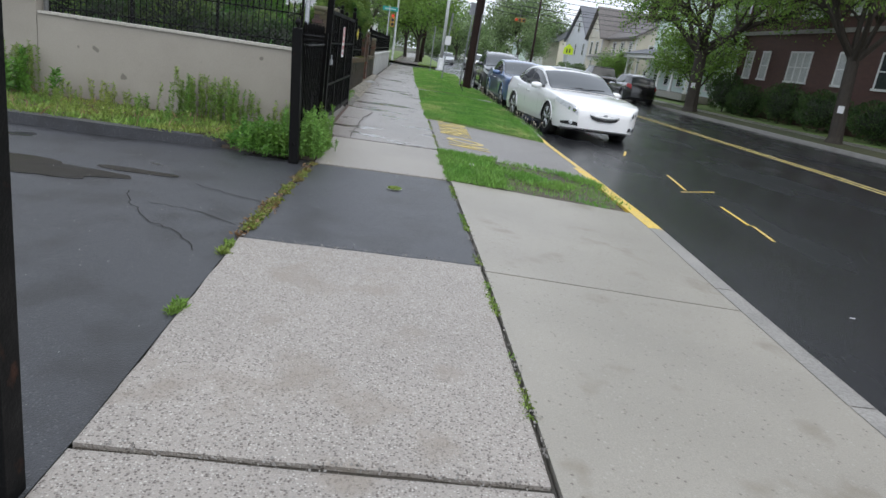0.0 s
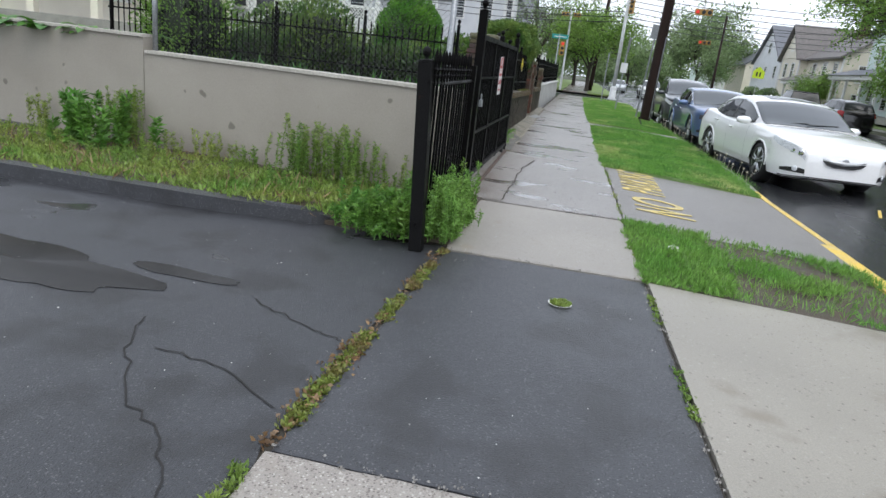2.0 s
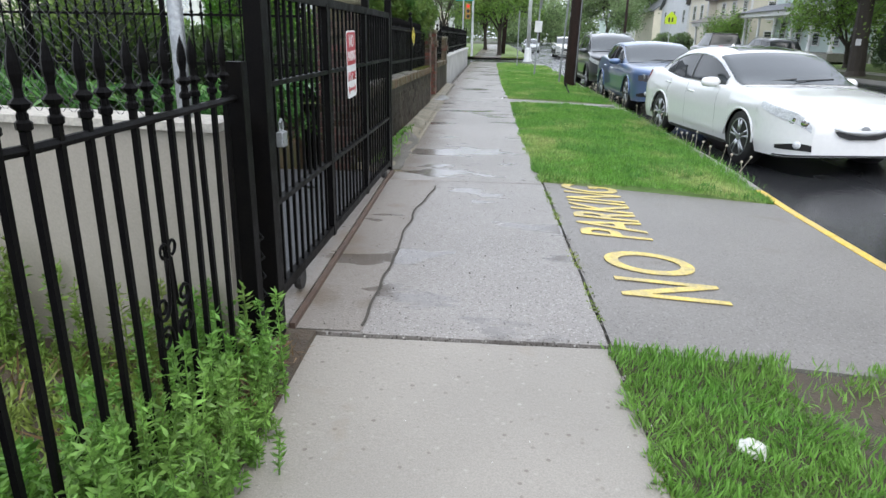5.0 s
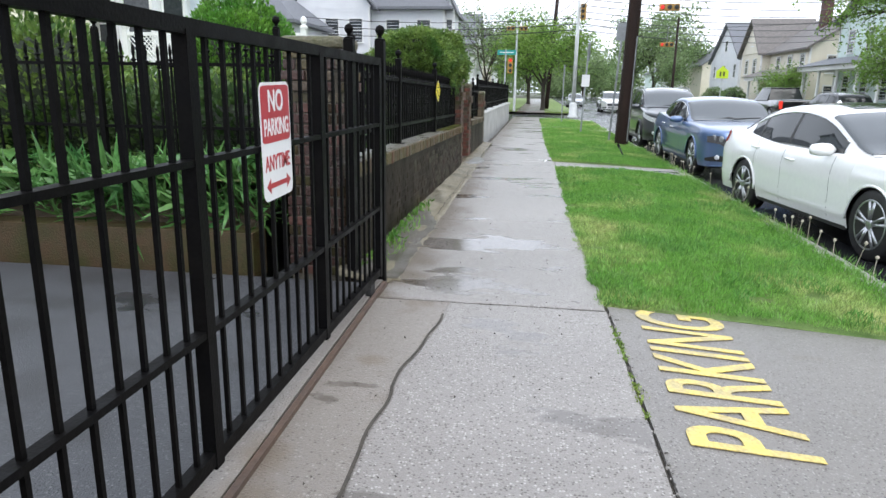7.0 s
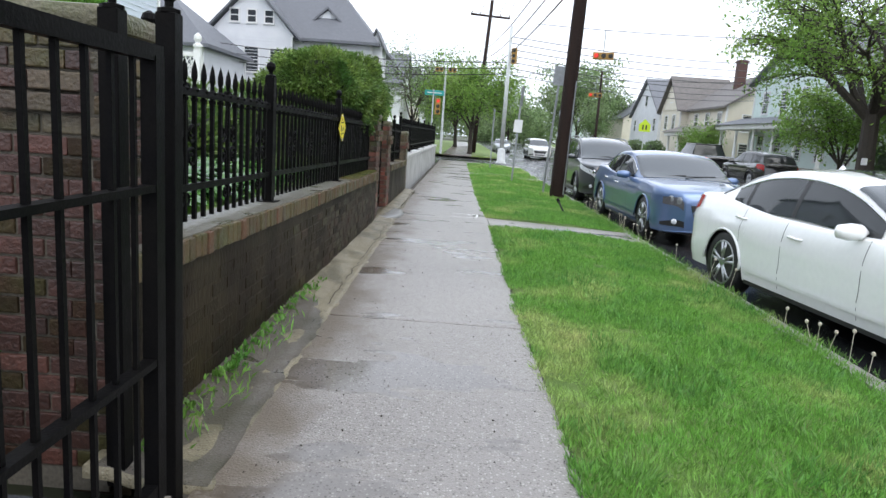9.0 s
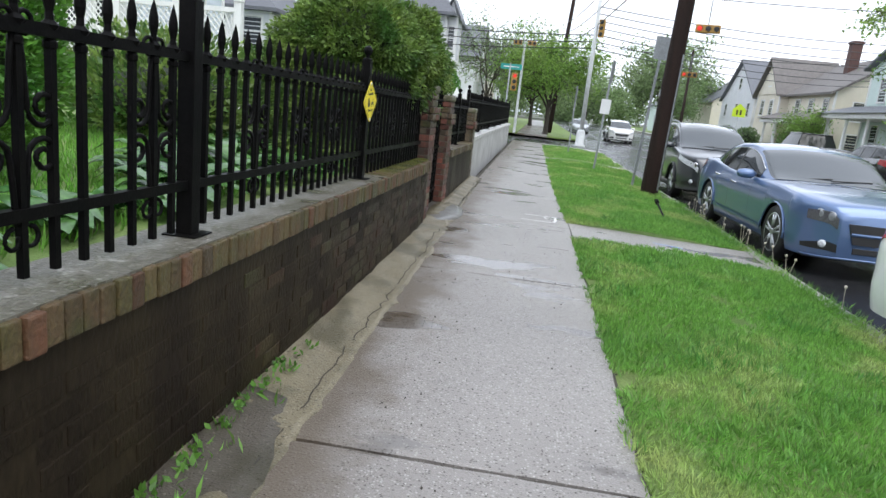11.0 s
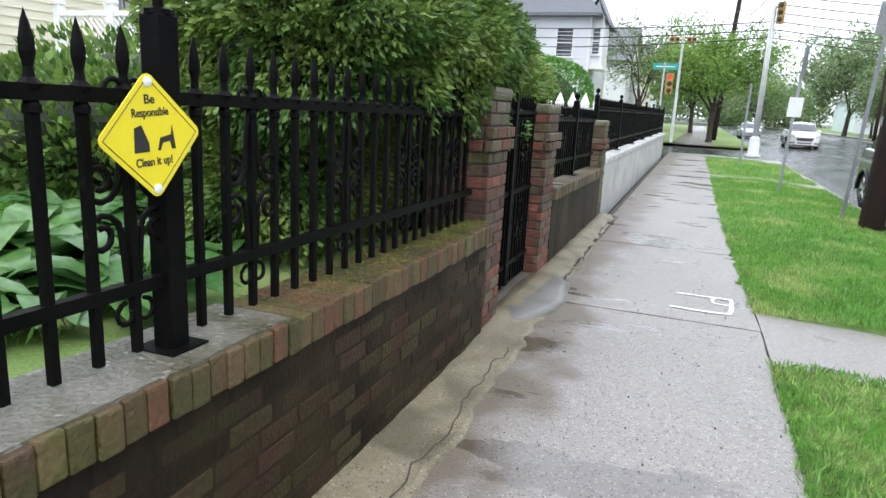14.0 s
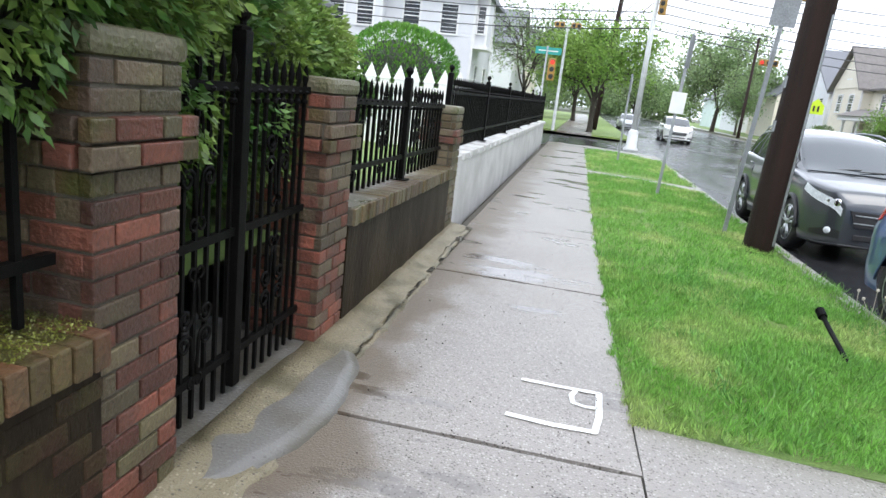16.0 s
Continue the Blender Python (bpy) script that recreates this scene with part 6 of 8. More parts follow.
rh = random.Random(11)
for k in range(26):
    y = 13.7 + k * 0.34 + rh.uniform(-0.1, 0.1)
    if y < 22.0:
        hosta(-2.2 - rh.uniform(0, 0.4), y, 0.92, rh.uniform(0.32, 0.5), 200 + k)
for k, (x, y, rx, ry, h) in enumerate(((-4.6, 20.4, 1.0, 1.1, 0.5), (-5.6, 22.0, 1.3, 1.4, 0.7), (-3.6, 22.4, 1.0, 1.2, 0.7), (-7.4, 20.4, 1.1, 1.2, 0.55))):
    shrub("shrub", (x, y, 0.92 + h), (rx, ry, h), 4200, 0.09, "hedge", "dark green shrub across the lawn", 90 + k, thick=0.4)
for k in range(24):
    hosta(-2.7 - rh.uniform(0, 0.9), 17.2 + k * 0.15 + rh.uniform(-0.2, 0.2), 0.92, rh.uniform(0.35, 0.55), 310 + k)
for k in range(7):
    shrub("shrub", (-2.9 - 0.85 * k, 14.45 + 0.1 * (k % 2), 1.25), (0.62, 0.35, 0.42), 1700, 0.09, "hedge_deep", "low dark leafy growth on the bank above the driveway", 400 + k, thick=0.4)
for k in range(14):
    hosta(-2.2 - k * 0.42 + rh.uniform(-0.1, 0.1), 13.75 + rh.uniform(-0.15, 0.5), 0.85, rh.uniform(0.35, 0.55), 240 + k)
for k in range(4):
    hosta(-5.3 - k * 0.6, 9.6 + rh.uniform(-0.1, 0.1), 1.3, 0.42, 280 + k, "shrub", "bright green leafy plant above the wall")
hosta(-4.6, 12.4, 0.28, 0.25, 290, "shrub", "small bright green plant on the driveway")
# long strap leaves hanging over the driveway bed
r9 = np.random.default_rng(9)
n = 1600
base = np.stack([r9.uniform(-7.5, -2.1, n), r9.uniform(13.15, 13.6, n), r9.uniform(0.6, 0.95, n)], 1)
hd = np.stack([r9.normal(0, 0.35, n), r9.uniform(-1.0, 0.1, n), r9.uniform(-0.2, 1.0, n)], 1)
s9 = cloud("strap_leaves", base, 0.34, "hosta", seed=9, heading=hd, aspect=0.10, jitter=0.2)
tagged(s9, "long strap leaves over the driveway bed", "plants", kind="stuff")
bm = bmesh.new()
prism(bm, [(-9, 13.05), (-2.2, 13.05), (-2.2, 13.3), (-9, 13.3)], 0.2, lambda x, y: 0.58)
tagged(part("retaining_wall", bm, "brick_moss", label="low mossy concrete retaining wall beside the driveway"), category="wall", kind="structure")
v = sheet("garden_slope", [-30, -6, -2.25], [13.3, 13.7, 14.2], lambda x, y: 0.55 + 0.42 * min(1, (y - 13.3) / 0.8), "soil")
tagged(v, "dark planted slope above the driveway", "soil", kind="structure")

# picket fence along the driveway bed
pf = thing("picket_fence", pose(0, 0, 0), "thin black iron picket fence along the garden bed", "fence")
me = bar_mesh("picket", lambda bm: spear(bm, 0, 0, 0, 0.95, 0.008), "iron")
for k in range(58):
    piece("picket", me, pf, pose(-2.35 - k * 0.115, 13.95, 1.12 + 0.06 * math.sin(k * 0.5)))
for z in (1.29, 1.83):
    bm = bmesh.new()
    box(bm, -9.0, 13.935, z, -2.3, 13.965, z + 0.028)
    part("rail", bm, "iron", pf)
for k in range(5):
    post(pf, "post", -2.3 - k * 1.66, 13.95, 0.8, 2.14, 0.025)

# chain-link and barbed wire over the stucco wall
cl = thing("chain_link_fence", pose(0, 0, 0), "galvanised chain-link fence with coiled barbed wire above the stucco wall", "fence")
bm = bmesh.new()
wy = lambda x: 8.72 - (x + 1.17) * 0.143 + 0.12
for k in range(-14, 62):
    for sgn in (1, -1):
        x0 = -4.9 + k * 0.058
        z0, z1 = 1.31, 2.1
        a, b = x0, x0 + sgn * (z1 - z0)
        if a > b:
            pa, pb = (a, z0), (b, z1)
        else:
            pa, pb = (a, z0), (b, z1)
        # clip to the panel
        def cut(p, q, lim, side):
            (ax, az), (bx, bz) = p, q
            if (ax - lim) * side >= 0 and (bx - lim) * side >= 0:
                return p, q
            if (ax - lim) * side < 0 and (bx - lim) * side < 0:
                return None
            f = (lim - ax) / (bx - ax)
            m = (lim, az + f * (bz - az))
            return (p, m) if (ax - lim) * side >= 0 else (m, q)
        seg = cut(pa, pb, -4.9, 1)
        seg = seg and cut(seg[0], seg[1], -1.42, -1)
        if seg and abs(seg[0][0] - seg[1][0]) > 0.01:
            tube(bm, [(seg[0][0], wy(seg[0][0]), seg[0][1]), (seg[1][0], wy(seg[1][0]) + 0.003 * sgn, seg[1][1])], 0.0016, 3, caps=False)
part("wire_mesh", bm, "wire", cl)
for x, top in ((-1.40, 2.62), (-4.88, 2.3)):
    bm = bmesh.new()
    tube(bm, [(x, wy(x), 0.25 if x > -2 else 1.3), (x, wy(x), top)], 0.03, 10)
    lathe(bm, [(0.034, top), (0.034, top + 0.02), (0.0, top + 0.04)], 10, (x, wy(x), 0))
    part("post", bm, "steel", cl, smooth=True)
bm = bmesh.new()
tube(bm, [(-1.40, wy(-1.4), 2.12), (-4.88, wy(-4.88), 2.12)], 0.021, 8)
part("top_rail", bm, "steel", cl, smooth=True)
bm = bmesh.new()
tube(bm, [(-1.42 - 3.46 * k / 300, wy(-1.42 - 3.46 * k / 300) + 0.13 * math.cos(k * 0.62), 2.32 + 0.13 * math.sin(k * 0.62)) for k in range(301)], 0.0028, 3, caps=False)
for z in (2.2, 2.3, 2.42):
    tube(bm, [(-1.4, wy(-1.4), z), (-4.88, wy(-4.88), z)], 0.002, 3)
part("barbed_wire", bm, "wire", cl)

# white picket fence by the dome shrub
wp = thing("picket_fence", pose(0, 0, 0), "white pointed picket fence in the next garden", "fence")
def white_picket(bm):
    prism(bm, [(-0.07, -0.02), (0.07, -0.02), (0.07, 0.02), (-0.07, 0.02)], 0, 0.95)
    a = [bm.verts.new(p) for p in ((-0.085, -0.03, 0.95), (0.085, -0.03, 0.95), (0.085, 0.03, 0.95), (-0.085, 0.03, 0.95))]
    t = bm.verts.new((0, 0, 1.16))
    bm.faces.new(a)
    for k in range(4):
        bm.faces.new((a[k], a[(k + 1) % 4], t))
me = bar_mesh("picket", white_picket, "trim")
for k in range(11):
    piece("picket", me, wp, pose(-2.0 - 0.22 * k, 28.4, 0.92))
for z in (1.2, 1.75):
    bm = bmesh.new()
    box(bm, -4.4, 28.42, z, -1.9, 28.45, z + 0.06)
    part("rail", bm, "trim", wp)

# ---- houses ----
def window(parent, face, u, z, w, h, at, curtain=False, panes=1):
    """A sash window set in a wall. face: 's' looks to -y, 'w' to -x, 'e' to +x; at: the wall's plane."""
    turn = {"s": 0, "w": -90, "e": 90}[face]
    place = {"s": (u, at, z), "w": (at, u, z), "e": (at, u, z)}[face]
    f = new("window")
    f.parent = parent
    f.matrix_basis = pose(*place, 0, 0, turn)
    t = 0.09
    for name, b in (("frame", (-w / 2 - t, -0.06, -t, -w / 2, 0.03, h + t)), ("frame", (w / 2, -0.06, -t, w / 2 + t, 0.03, h + t)), ("frame", (-w / 2, -0.06, h, w / 2, 0.03, h + t)),
                    ("sill", (-w / 2 - t * 1.3, -0.11, -t * 1.2, w / 2 + t * 1.3, 0.03, 0.0)), ("sash", (-w / 2, -0.035, h * 0.48, w / 2, 0.0, h * 0.48 + 0.06))):
        bm = bmesh.new()
        box(bm, *b)
        part(name, bm, "trim", f)
    for k in range(1, panes):
        bm = bmesh.new()
        x = -w / 2 + w * k / panes
        box(bm, x - 0.05, -0.05, 0, x + 0.05, 0.0, h)
        part("mullion", bm, "trim", f)
    bm = bmesh.new()
    box(bm, -w / 2, -0.014, 0, w / 2, -0.006, h)
    part("pane", bm, "curtain" if curtain else "window_glass", f)
    return f


def gable_roof(parent, x0, x1, y0, y1, eave, ridge, along, mat="roof", over=0.4, siding=None):
    """A pitched roof with thickness; its ridge runs along x or y."""
    x0, x1, y0, y1 = x0 - over, x1 + over, y0 - over, y1 + over
    bm = bmesh.new()
    t = 0.18
    if along == "x":
        m = (y0 + y1) / 2
        sec = [(y0, eave - 0.12), (m, ridge), (y1, eave - 0.12), (y1, eave - 0.12 - t), (m, ridge - t), (y0, eave - 0.12 - t)]
        a = [bm.verts.new((x0, p, q)) for p, q in sec]
        b = [bm.verts.new((x1, p, q)) for p, q in sec]
    else:
        m = (x0 + x1) / 2
        sec = [(x0, eave - 0.12), (m, ridge), (x1, eave - 0.12), (x1, eave - 0.12 - t), (m, ridge - t), (x0, eave - 0.12 - t)]
        a = [bm.verts.new((p, y0, q)) for p, q in sec]
        b = [bm.verts.new((p, y1, q)) for p, q in sec]
    for k in range(6):
        bm.faces.new((a[k], a[(k + 1) % 6], b[(k + 1) % 6], b[k]))
    bm.faces.new((a[0], a[1], a[4], a[5]))
    bm.faces.new((a[1], a[2], a[3], a[4]))
    bm.faces.new((b[0], b[1], b[4], b[5]))
    bm.faces.new((b[1], b[2], b[3], b[4]))
    part("roof", bm, mat, parent)
    if siding:
        o = over
        bm = bmesh.new()
        if along == "x":
            tri = [(y0 + o, eave - 0.01), (y1 - o, eave - 0.01), ((y0 + y1) / 2, ridge - 0.28)]
            a = [bm.verts.new((x0 + o + 0.01, p, q)) for p, q in tri]
            b = [bm.verts.new((x1 - o - 0.01, p, q)) for p, q in tri]
        else:
            tri = [(x0 + o, eave - 0.01), (x1 - o, eave - 0.01), ((x0 + x1) / 2, ridge - 0.28)]
            a = [bm.verts.new((p, y0 + o + 0.01, q)) for p, q in tri]
            b = [bm.verts.new((p, y1 - o - 0.01, q)) for p, q in tri]
        bm.faces.new(a)
        bm.faces.new(b)
        for k in range(3):
            bm.faces.new((a[k], a[(k + 1) % 3], b[(k + 1) % 3], b[k]))
        part("gable", bm, siding, parent)


def hip_roof(parent, x0, x1, y0, y1, eave, ridge, mat="roof", over=0.45, cut=None):
    x0, x1, y0, y1 = x0 - over, x1 + over, y0 - over, y1 + over
    bm = bmesh.new()
    c = cut if cut is not None else min(x1 - x0, y1 - y0) * 0.45
    base = [bm.verts.new(p) for p in ((x0, y0, eave), (x1, y0, eave), (x1, y1, eave), (x0, y1, eave))]
    low = [bm.verts.new((v.co.x, v.co.y, eave - 0.18)) for v in base]
    top = [bm.verts.new(p) for p in ((x0 + c, y0 + c, ridge), (x1 - c, y0 + c, ridge), (x1 - c, y1 - c, ridge), (x0 + c, y1 - c, ridge))]
    for k in range(4):
        bm.faces.new((base[k], base[(k + 1) % 4], top[(k + 1) % 4], top[k]))
        bm.faces.new((low[k], low[(k + 1) % 4], base[(k + 1) % 4], base[k]))
    bm.faces.new(top)
    bm.faces.new(low)
    part("roof", bm, mat, parent)


def walls(parent, x0, x1, y0, y1, z0, z1, mat, boards=True, gap=0.22):
    """Outer walls, with lapped boards standing proud on the faces towards the street."""
    bm = bmesh.new()
    box(bm, x0, y0, z0, x1, y1, z1)
    part("wall", bm, mat, parent)
    if boards:
        me = bar_mesh("clapboard", lambda bm: box(bm, x0 - 0.02, y0 - 0.02, -0.03, x1 + 0.02, y1 + 0.02, 0), mat)
        z = z0 + gap
        while z < z1:
            piece("clapboard", me, parent, pose(0, 0, z))
            z += gap
    for x, y in ((x0, y0), (x1, y0), (x0, y1), (x1, y1)):
        bm = bmesh.new()
        box(bm, x - 0.07, y - 0.07, z0, x + 0.07, y + 0.07, z1)
        part("corner_board", bm, "trim" if boards else mat, parent)


def chimney(parent, x, y, z0, z1, s=0.4):
    bm = bmesh.new()
    box(bm, x - s, y - s, z0, x + s, y + s, z1)
    box(bm, x - s - 0.08, y - s - 0.08, z1 - 0.25, x + s + 0.08, y + s + 0.08, z1 - 0.05)
    part("chimney", bm, "facade_brick", parent)


def porch(parent, x0, x1, y0, y1, z0, top, posts, mat="trim", roof_mat="roof"):
    bm = bmesh.new()
    box(bm, x0, y0, z0 - 0.5, x1, y1, z0)
    part("porch_floor", bm, "kerb", parent)
    bm = bmesh.new()
    box(bm, x0 - 0.2, y0 - 0.2, top, x1 + 0.05, y1 + 0.2, top + 0.35)
    part("porch_beam", bm, mat, parent)
    bm = bmesh.new()
    a = [bm.verts.new(p) for p in ((x0 - 0.45, y0 - 0.45, top + 0.35), (x1 + 0.05, y0 - 0.45, top + 0.35), (x1 + 0.05, y1 + 0.45, top + 0.35), (x0 - 0.45, y1 + 0.45, top + 0.35))]
    b = [bm.verts.new(p) for p in ((x1 - 0.9, y0 + 0.2, top + 1.0), (x1 + 0.05, y0 + 0.2, top + 1.0), (x1 + 0.05, y1 - 0.2, top + 1.0), (x1 - 0.9, y1 - 0.2, top + 1.0))]
    for k in range(4):
        bm.faces.new((a[k], a[(k + 1) % 4], b[(k + 1) % 4], b[k]))
    bm.faces.new(a)
    bm.faces.new(b)
    part("porch_roof", bm, roof_mat, parent)
    for x, y in posts:
        bm = bmesh.new()
        lathe(bm, [(0.17, z0), (0.17, z0 + 0.15), (0.12, z0 + 0.2), (0.10, top - 0.2), (0.15, top - 0.12), (0.15, top)], 10, (x, y, 0))
        part("column", bm, mat, parent, smooth=True)


# dark brick apartment building across the street
apt = thing("apartment_building", pose(0, 0, 0), "dark brown brick apartment building with white sash windows", "building")
walls(apt, 21.5, 36, 12, 44.5, 0.1, 12.5, "facade_brick", False)
for z in (1.75, 5.3, 8.7):
    bm = bmesh.new()
    box(bm, 21.42, 11.9, z, 36, 44.6, z + 0.22)
    part("string_course", bm, "kerb" if z > 5 else "facade_brick", apt)
bm = bmesh.new()
box(bm, 21.2, 11.7, 12.5, 36.2, 44.8, 12.9)
part("cornice", bm, "kerb", apt)
for z in (2.7, 6.2, 9.7):
    for u, w, pn in ((43.2, 0.85, 1), (41.2, 0.85, 1), (37.4, 2.2, 3), (33.4, 1.0, 1), (30.2, 1.0, 1), (26.8, 2.2, 3), (22.6, 1.0, 1), (18.5, 1.0, 1), (15, 2.2, 3)):
        window(apt, "w", u, z, w * 0.9, 1.55, 21.5, u % 2 > 1, pn)
    for u in (23.5, 28, 33):
        window(apt, "s", u, z, 1.0, 1.85, 12, True)

# mint house with a porch
mint = thing("house", pose(0, 0, 0), "pale mint clapboard house with a columned front porch", "house", "houses across the street")
walls(mint, 23.2, 33, 50.5, 66.3, 0.3, 7.4, "siding_mint")
gable_roof(mint, 23.2, 33, 50.5, 66.3, 7.4, 11.2, "x", "roof", 0.5, "siding_mint")
porch(mint, 20.6, 23.2, 50.5, 66.3, 1.0, 3.5, [(20.8, y) for y in (50.7, 53.8, 56.9, 60.0, 63.1, 66.1)])
for y in (52.2, 55.2, 58.2, 61.2, 64.2):
    window(mint, "w", y, 4.9, 0.95, 1.6, 23.2)
    window(mint, "w", y, 1.5, 0.95, 1.7, 23.2)
window(mint, "w", 56.4, 8.2, 0.9, 1.2, 23.2)
for x in (25, 28, 31):
    window(mint, "s", x, 4.9, 0.95, 1.6, 50.5)
    window(mint, "s", x, 1.5, 0.95, 1.7, 50.5)

# cream house with a chimney
cream = thing("house", pose(0, 0, 0), "cream house with a brown roof, gables and a brick chimney", "house", "houses across the street")
walls(cream, 22.5, 32, 70, 87, 0.3, 5.8, "siding_cream")
gable_roof(cream, 22.5, 32, 70, 87, 5.8, 9.0, "y", "roof_brown", 0.5, "siding_cream")
gable_roof(cream, 21.6, 27, 80, 86.5, 5.8, 9.3, "x", "roof_brown", 0.4, "siding_cream")
walls(cream, 21.7, 23, 80, 86.5, 0.3, 5.8, "siding_cream")
chimney(cream, 25.6, 76, 5, 10.4)
porch(cream, 20.4, 22.5, 70, 79.6, 0.9, 3.0, [(20.6, y) for y in (70.2, 73.2, 76.3, 79.4)], roof_mat="roof_brown")
for x in (24.4, 29.5):
    window(cream, "s", x, 3.6, 0.95, 1.4, 70)
    window(cream, "s", x, 1.1, 0.95, 1.4, 70)
window(cream, "s", 27.2, 6.4, 0.9, 1.2, 70)
for y in (71.5, 74.5, 77.5, 82, 84.6):
    window(cream, "w", y, 3.8, 0.95, 1.4, 21.7 if y > 80 else 22.5)
window(cream, "w", 83.2, 6.6, 0.9, 1.1, 21.7)

# white gabled house
white_house = thing("house", pose(0, 0, 0), "white clapboard house with a steep grey gable", "house", "houses across the street")
walls(white_house, 22.5, 31, 90, 103, 0.3, 5.8, "siding_white")
gable_roof(white_house, 22.5, 31, 90, 103, 5.8, 10.2, "x", "roof", 0.4, "siding_white")
for x in (24.5, 27, 29.3):
    window(white_house, "s", x, 3.7, 0.9, 1.4, 90)
for y in (92, 96.5, 101):
    window(white_house, "w", y, 3.7, 0.9, 1.4, 22.5)
window(white_house, "w", 96.5, 6.8, 0.9, 1.2, 22.5)
for k, (y, mat) in enumerate(((110, "siding_cream"), (130, "siding_white"), (150, "siding_mint"))):
    far_house = thing("house", pose(0, 0, 0), "pale two-storey house far down the street", "house", "houses across the street")
    walls(far_house, 23, 32, y, y + 12, 0.3, 5.8, mat, False)
    gable_roof(far_house, 23, 32, y, y + 12, 5.8, 9.2, "y", "roof", 0.4, mat)
    for x in (25, 28, 30.5):
        window(far_house, "s", x, 3.6, 0.9, 1.4, y)

# large white house at the corner
corner_house = thing("house", pose(0, 0, 0), "large white house with a slate roof, front gable and dormer", "house", "houses beside the garden")
walls(corner_house, -18.3, -7.2, 58.4, 66, 0.3, 7.5, "siding_white")
hip_roof(corner_house, -18.3, -7.2, 58.4, 66, 7.5, 11.4, "roof", 0.6, 3.4)
gable_roof(corner_house, -18.4, -12.4, 57.6, 65, 7.5, 11.0, "y", "roof", 0.45, "siding_white")
walls(corner_house, -18.2, -12.6, 57.6, 58.5, 0.3, 7.5, "siding_white")
gable_roof(corner_house, -11.4, -9.6, 59.2, 62.5, 9.0, 9.9, "y", "roof", 0.2, "siding_white")
walls(corner_house, -11.3, -9.7, 59.2, 61, 7.6, 9.0, "siding_white")
window(corner_house, "s", -10.5, 8.0, 0.9, 0.8, 59.2)
for x in (-16.6, -15.4, -14.2):
    window(corner_house, "s", x, 8.3, 0.55, 0.8, 57.6)
for x in (-17.2, -15.4, -13.6):
    window(corner_house, "s", x, 5.0, 0.95, 1.6, 57.6)
    window(corner_house, "s", x, 1.8, 0.95, 1.6, 57.6)
for x in (-11, -8.7):
    window(corner_house, "s", x, 5.0, 0.95, 1.6, 58.4)
    window(corner_house, "s", x, 1.8, 0.95, 1.6, 58.4)
for y in (60.5, 64):
    window(corner_house, "e", y, 5.0, 0.95, 1.6, -7.2)
    window(corner_house, "e", y, 1.8, 0.95, 1.6, -7.2)
chimney(corner_house, -17.2, 63.5, 9, 12.2)
bm = bmesh.new()
box(bm, -7.2, 58.6, 4.3, -6.3, 61, 4.5)
part("balcony", bm, "trim", corner_house)
gable_roof(corner_house, -7.3, -6.5, 58.7, 60.8, 7.4, 8.6, "y", "roof", 0.25, "siding_white")
walls(corner_house, -7.2, -6.5, 58.8, 60.7, 4.5, 7.4, "siding_white")
window(corner_house, "s", -6.85, 5.2, 0.4, 1.5, 58.8)
for k in range(3):
    nh = thing("house", pose(0, 0, 0), "white house farther along the street", "house", "houses beside the garden")
    y = 78 + 16 * k
    walls(nh, -18, -7, y, y + 12, 0.3, 6.4, "siding_white" if k != 1 else "siding_cream", False)
    gable_roof(nh, -18, -7, y, y + 12, 6.4, 9.8, "x", "roof", 0.4, "siding_white")
    for yy in (2, 5, 8):
        window(nh, "e", y + yy, 4.2, 0.9, 1.5, -7)

# house with a turret bay, behind the garden
bay = thing("house", pose(0, 0, 0), "pale blue-white house with a turret bay and grey conical roof", "house", "houses beside the garden")
walls(bay, -24, -14.0, 33.5, 40.5, 0.9, 9.5, "siding_blue")
gable_roof(bay, -24, -14.0, 33.5, 40.5, 9.5, 13, "x", "roof", 0.5, "siding_blue")
bm = bmesh.new()
lathe(bm, [(1.75, 0.9), (1.75, 5.4)], 8, (-15.3, 33.3, 0))
part("bay_wall", bm, "siding_white", bay)
bm = bmesh.new()
lathe(bm, [(2.15, 5.3), (2.15, 5.5), (1.2, 6.5), (0.05, 7.1)], 8, (-15.3, 33.3, 0))
part("bay_roof", bm, "roof", bay)
for k in range(8):
    a = -math.pi / 2 + (k - 3.5) * math.pi / 4 + math.pi / 8 * 0
    if math.sin(a) < 0.2:
        w = window(bay, "s", 0, 0, 0.85, 1.9, 0)
        w.matrix_basis = pose(-15.3 + 1.63 * math.cos(a), 33.3 + 1.63 * math.sin(a), 2.9, 0, 0, math.degrees(a) + 90)
for x in (-14.6, -17.5, -20):
    window(bay, "s", x, 6.9, 0.95, 1.7, 33.5)
window(bay, "e", 36, 6.9, 0.95, 1.7, -14.0)
window(bay, "e", 38.5, 3.0, 0.95, 1.7, -14.0)
yellow_house = thing("house", pose(0, 0, 0), "cream clapboard house with a wooden front porch", "house", "houses beside the garden")
walls(yellow_house, -28, -16.0, 25.5, 31.0, 0.9, 9.0, "siding_cream")
hip_roof(yellow_house, -28, -16.0, 25.5, 31.0, 9.0, 11.5)
bm = bmesh.new()
box(bm, -22, 22.8, 0.9, -12.0, 25.5, 1.6)
part("porch_floor", bm, "kerb", yellow_house)
for x in (-12.2, -13.6, -16.5, -19):
    bm = bmesh.new()
    box(bm, x - 0.14, 22.95, 1.6, x + 0.14, 23.2, 4.6)
    part("porch_post", bm, "siding_cream", yellow_house)
bm = bmesh.new()
box(bm, -22.4, 22.5, 4.6, -11.8, 25.5, 4.95)
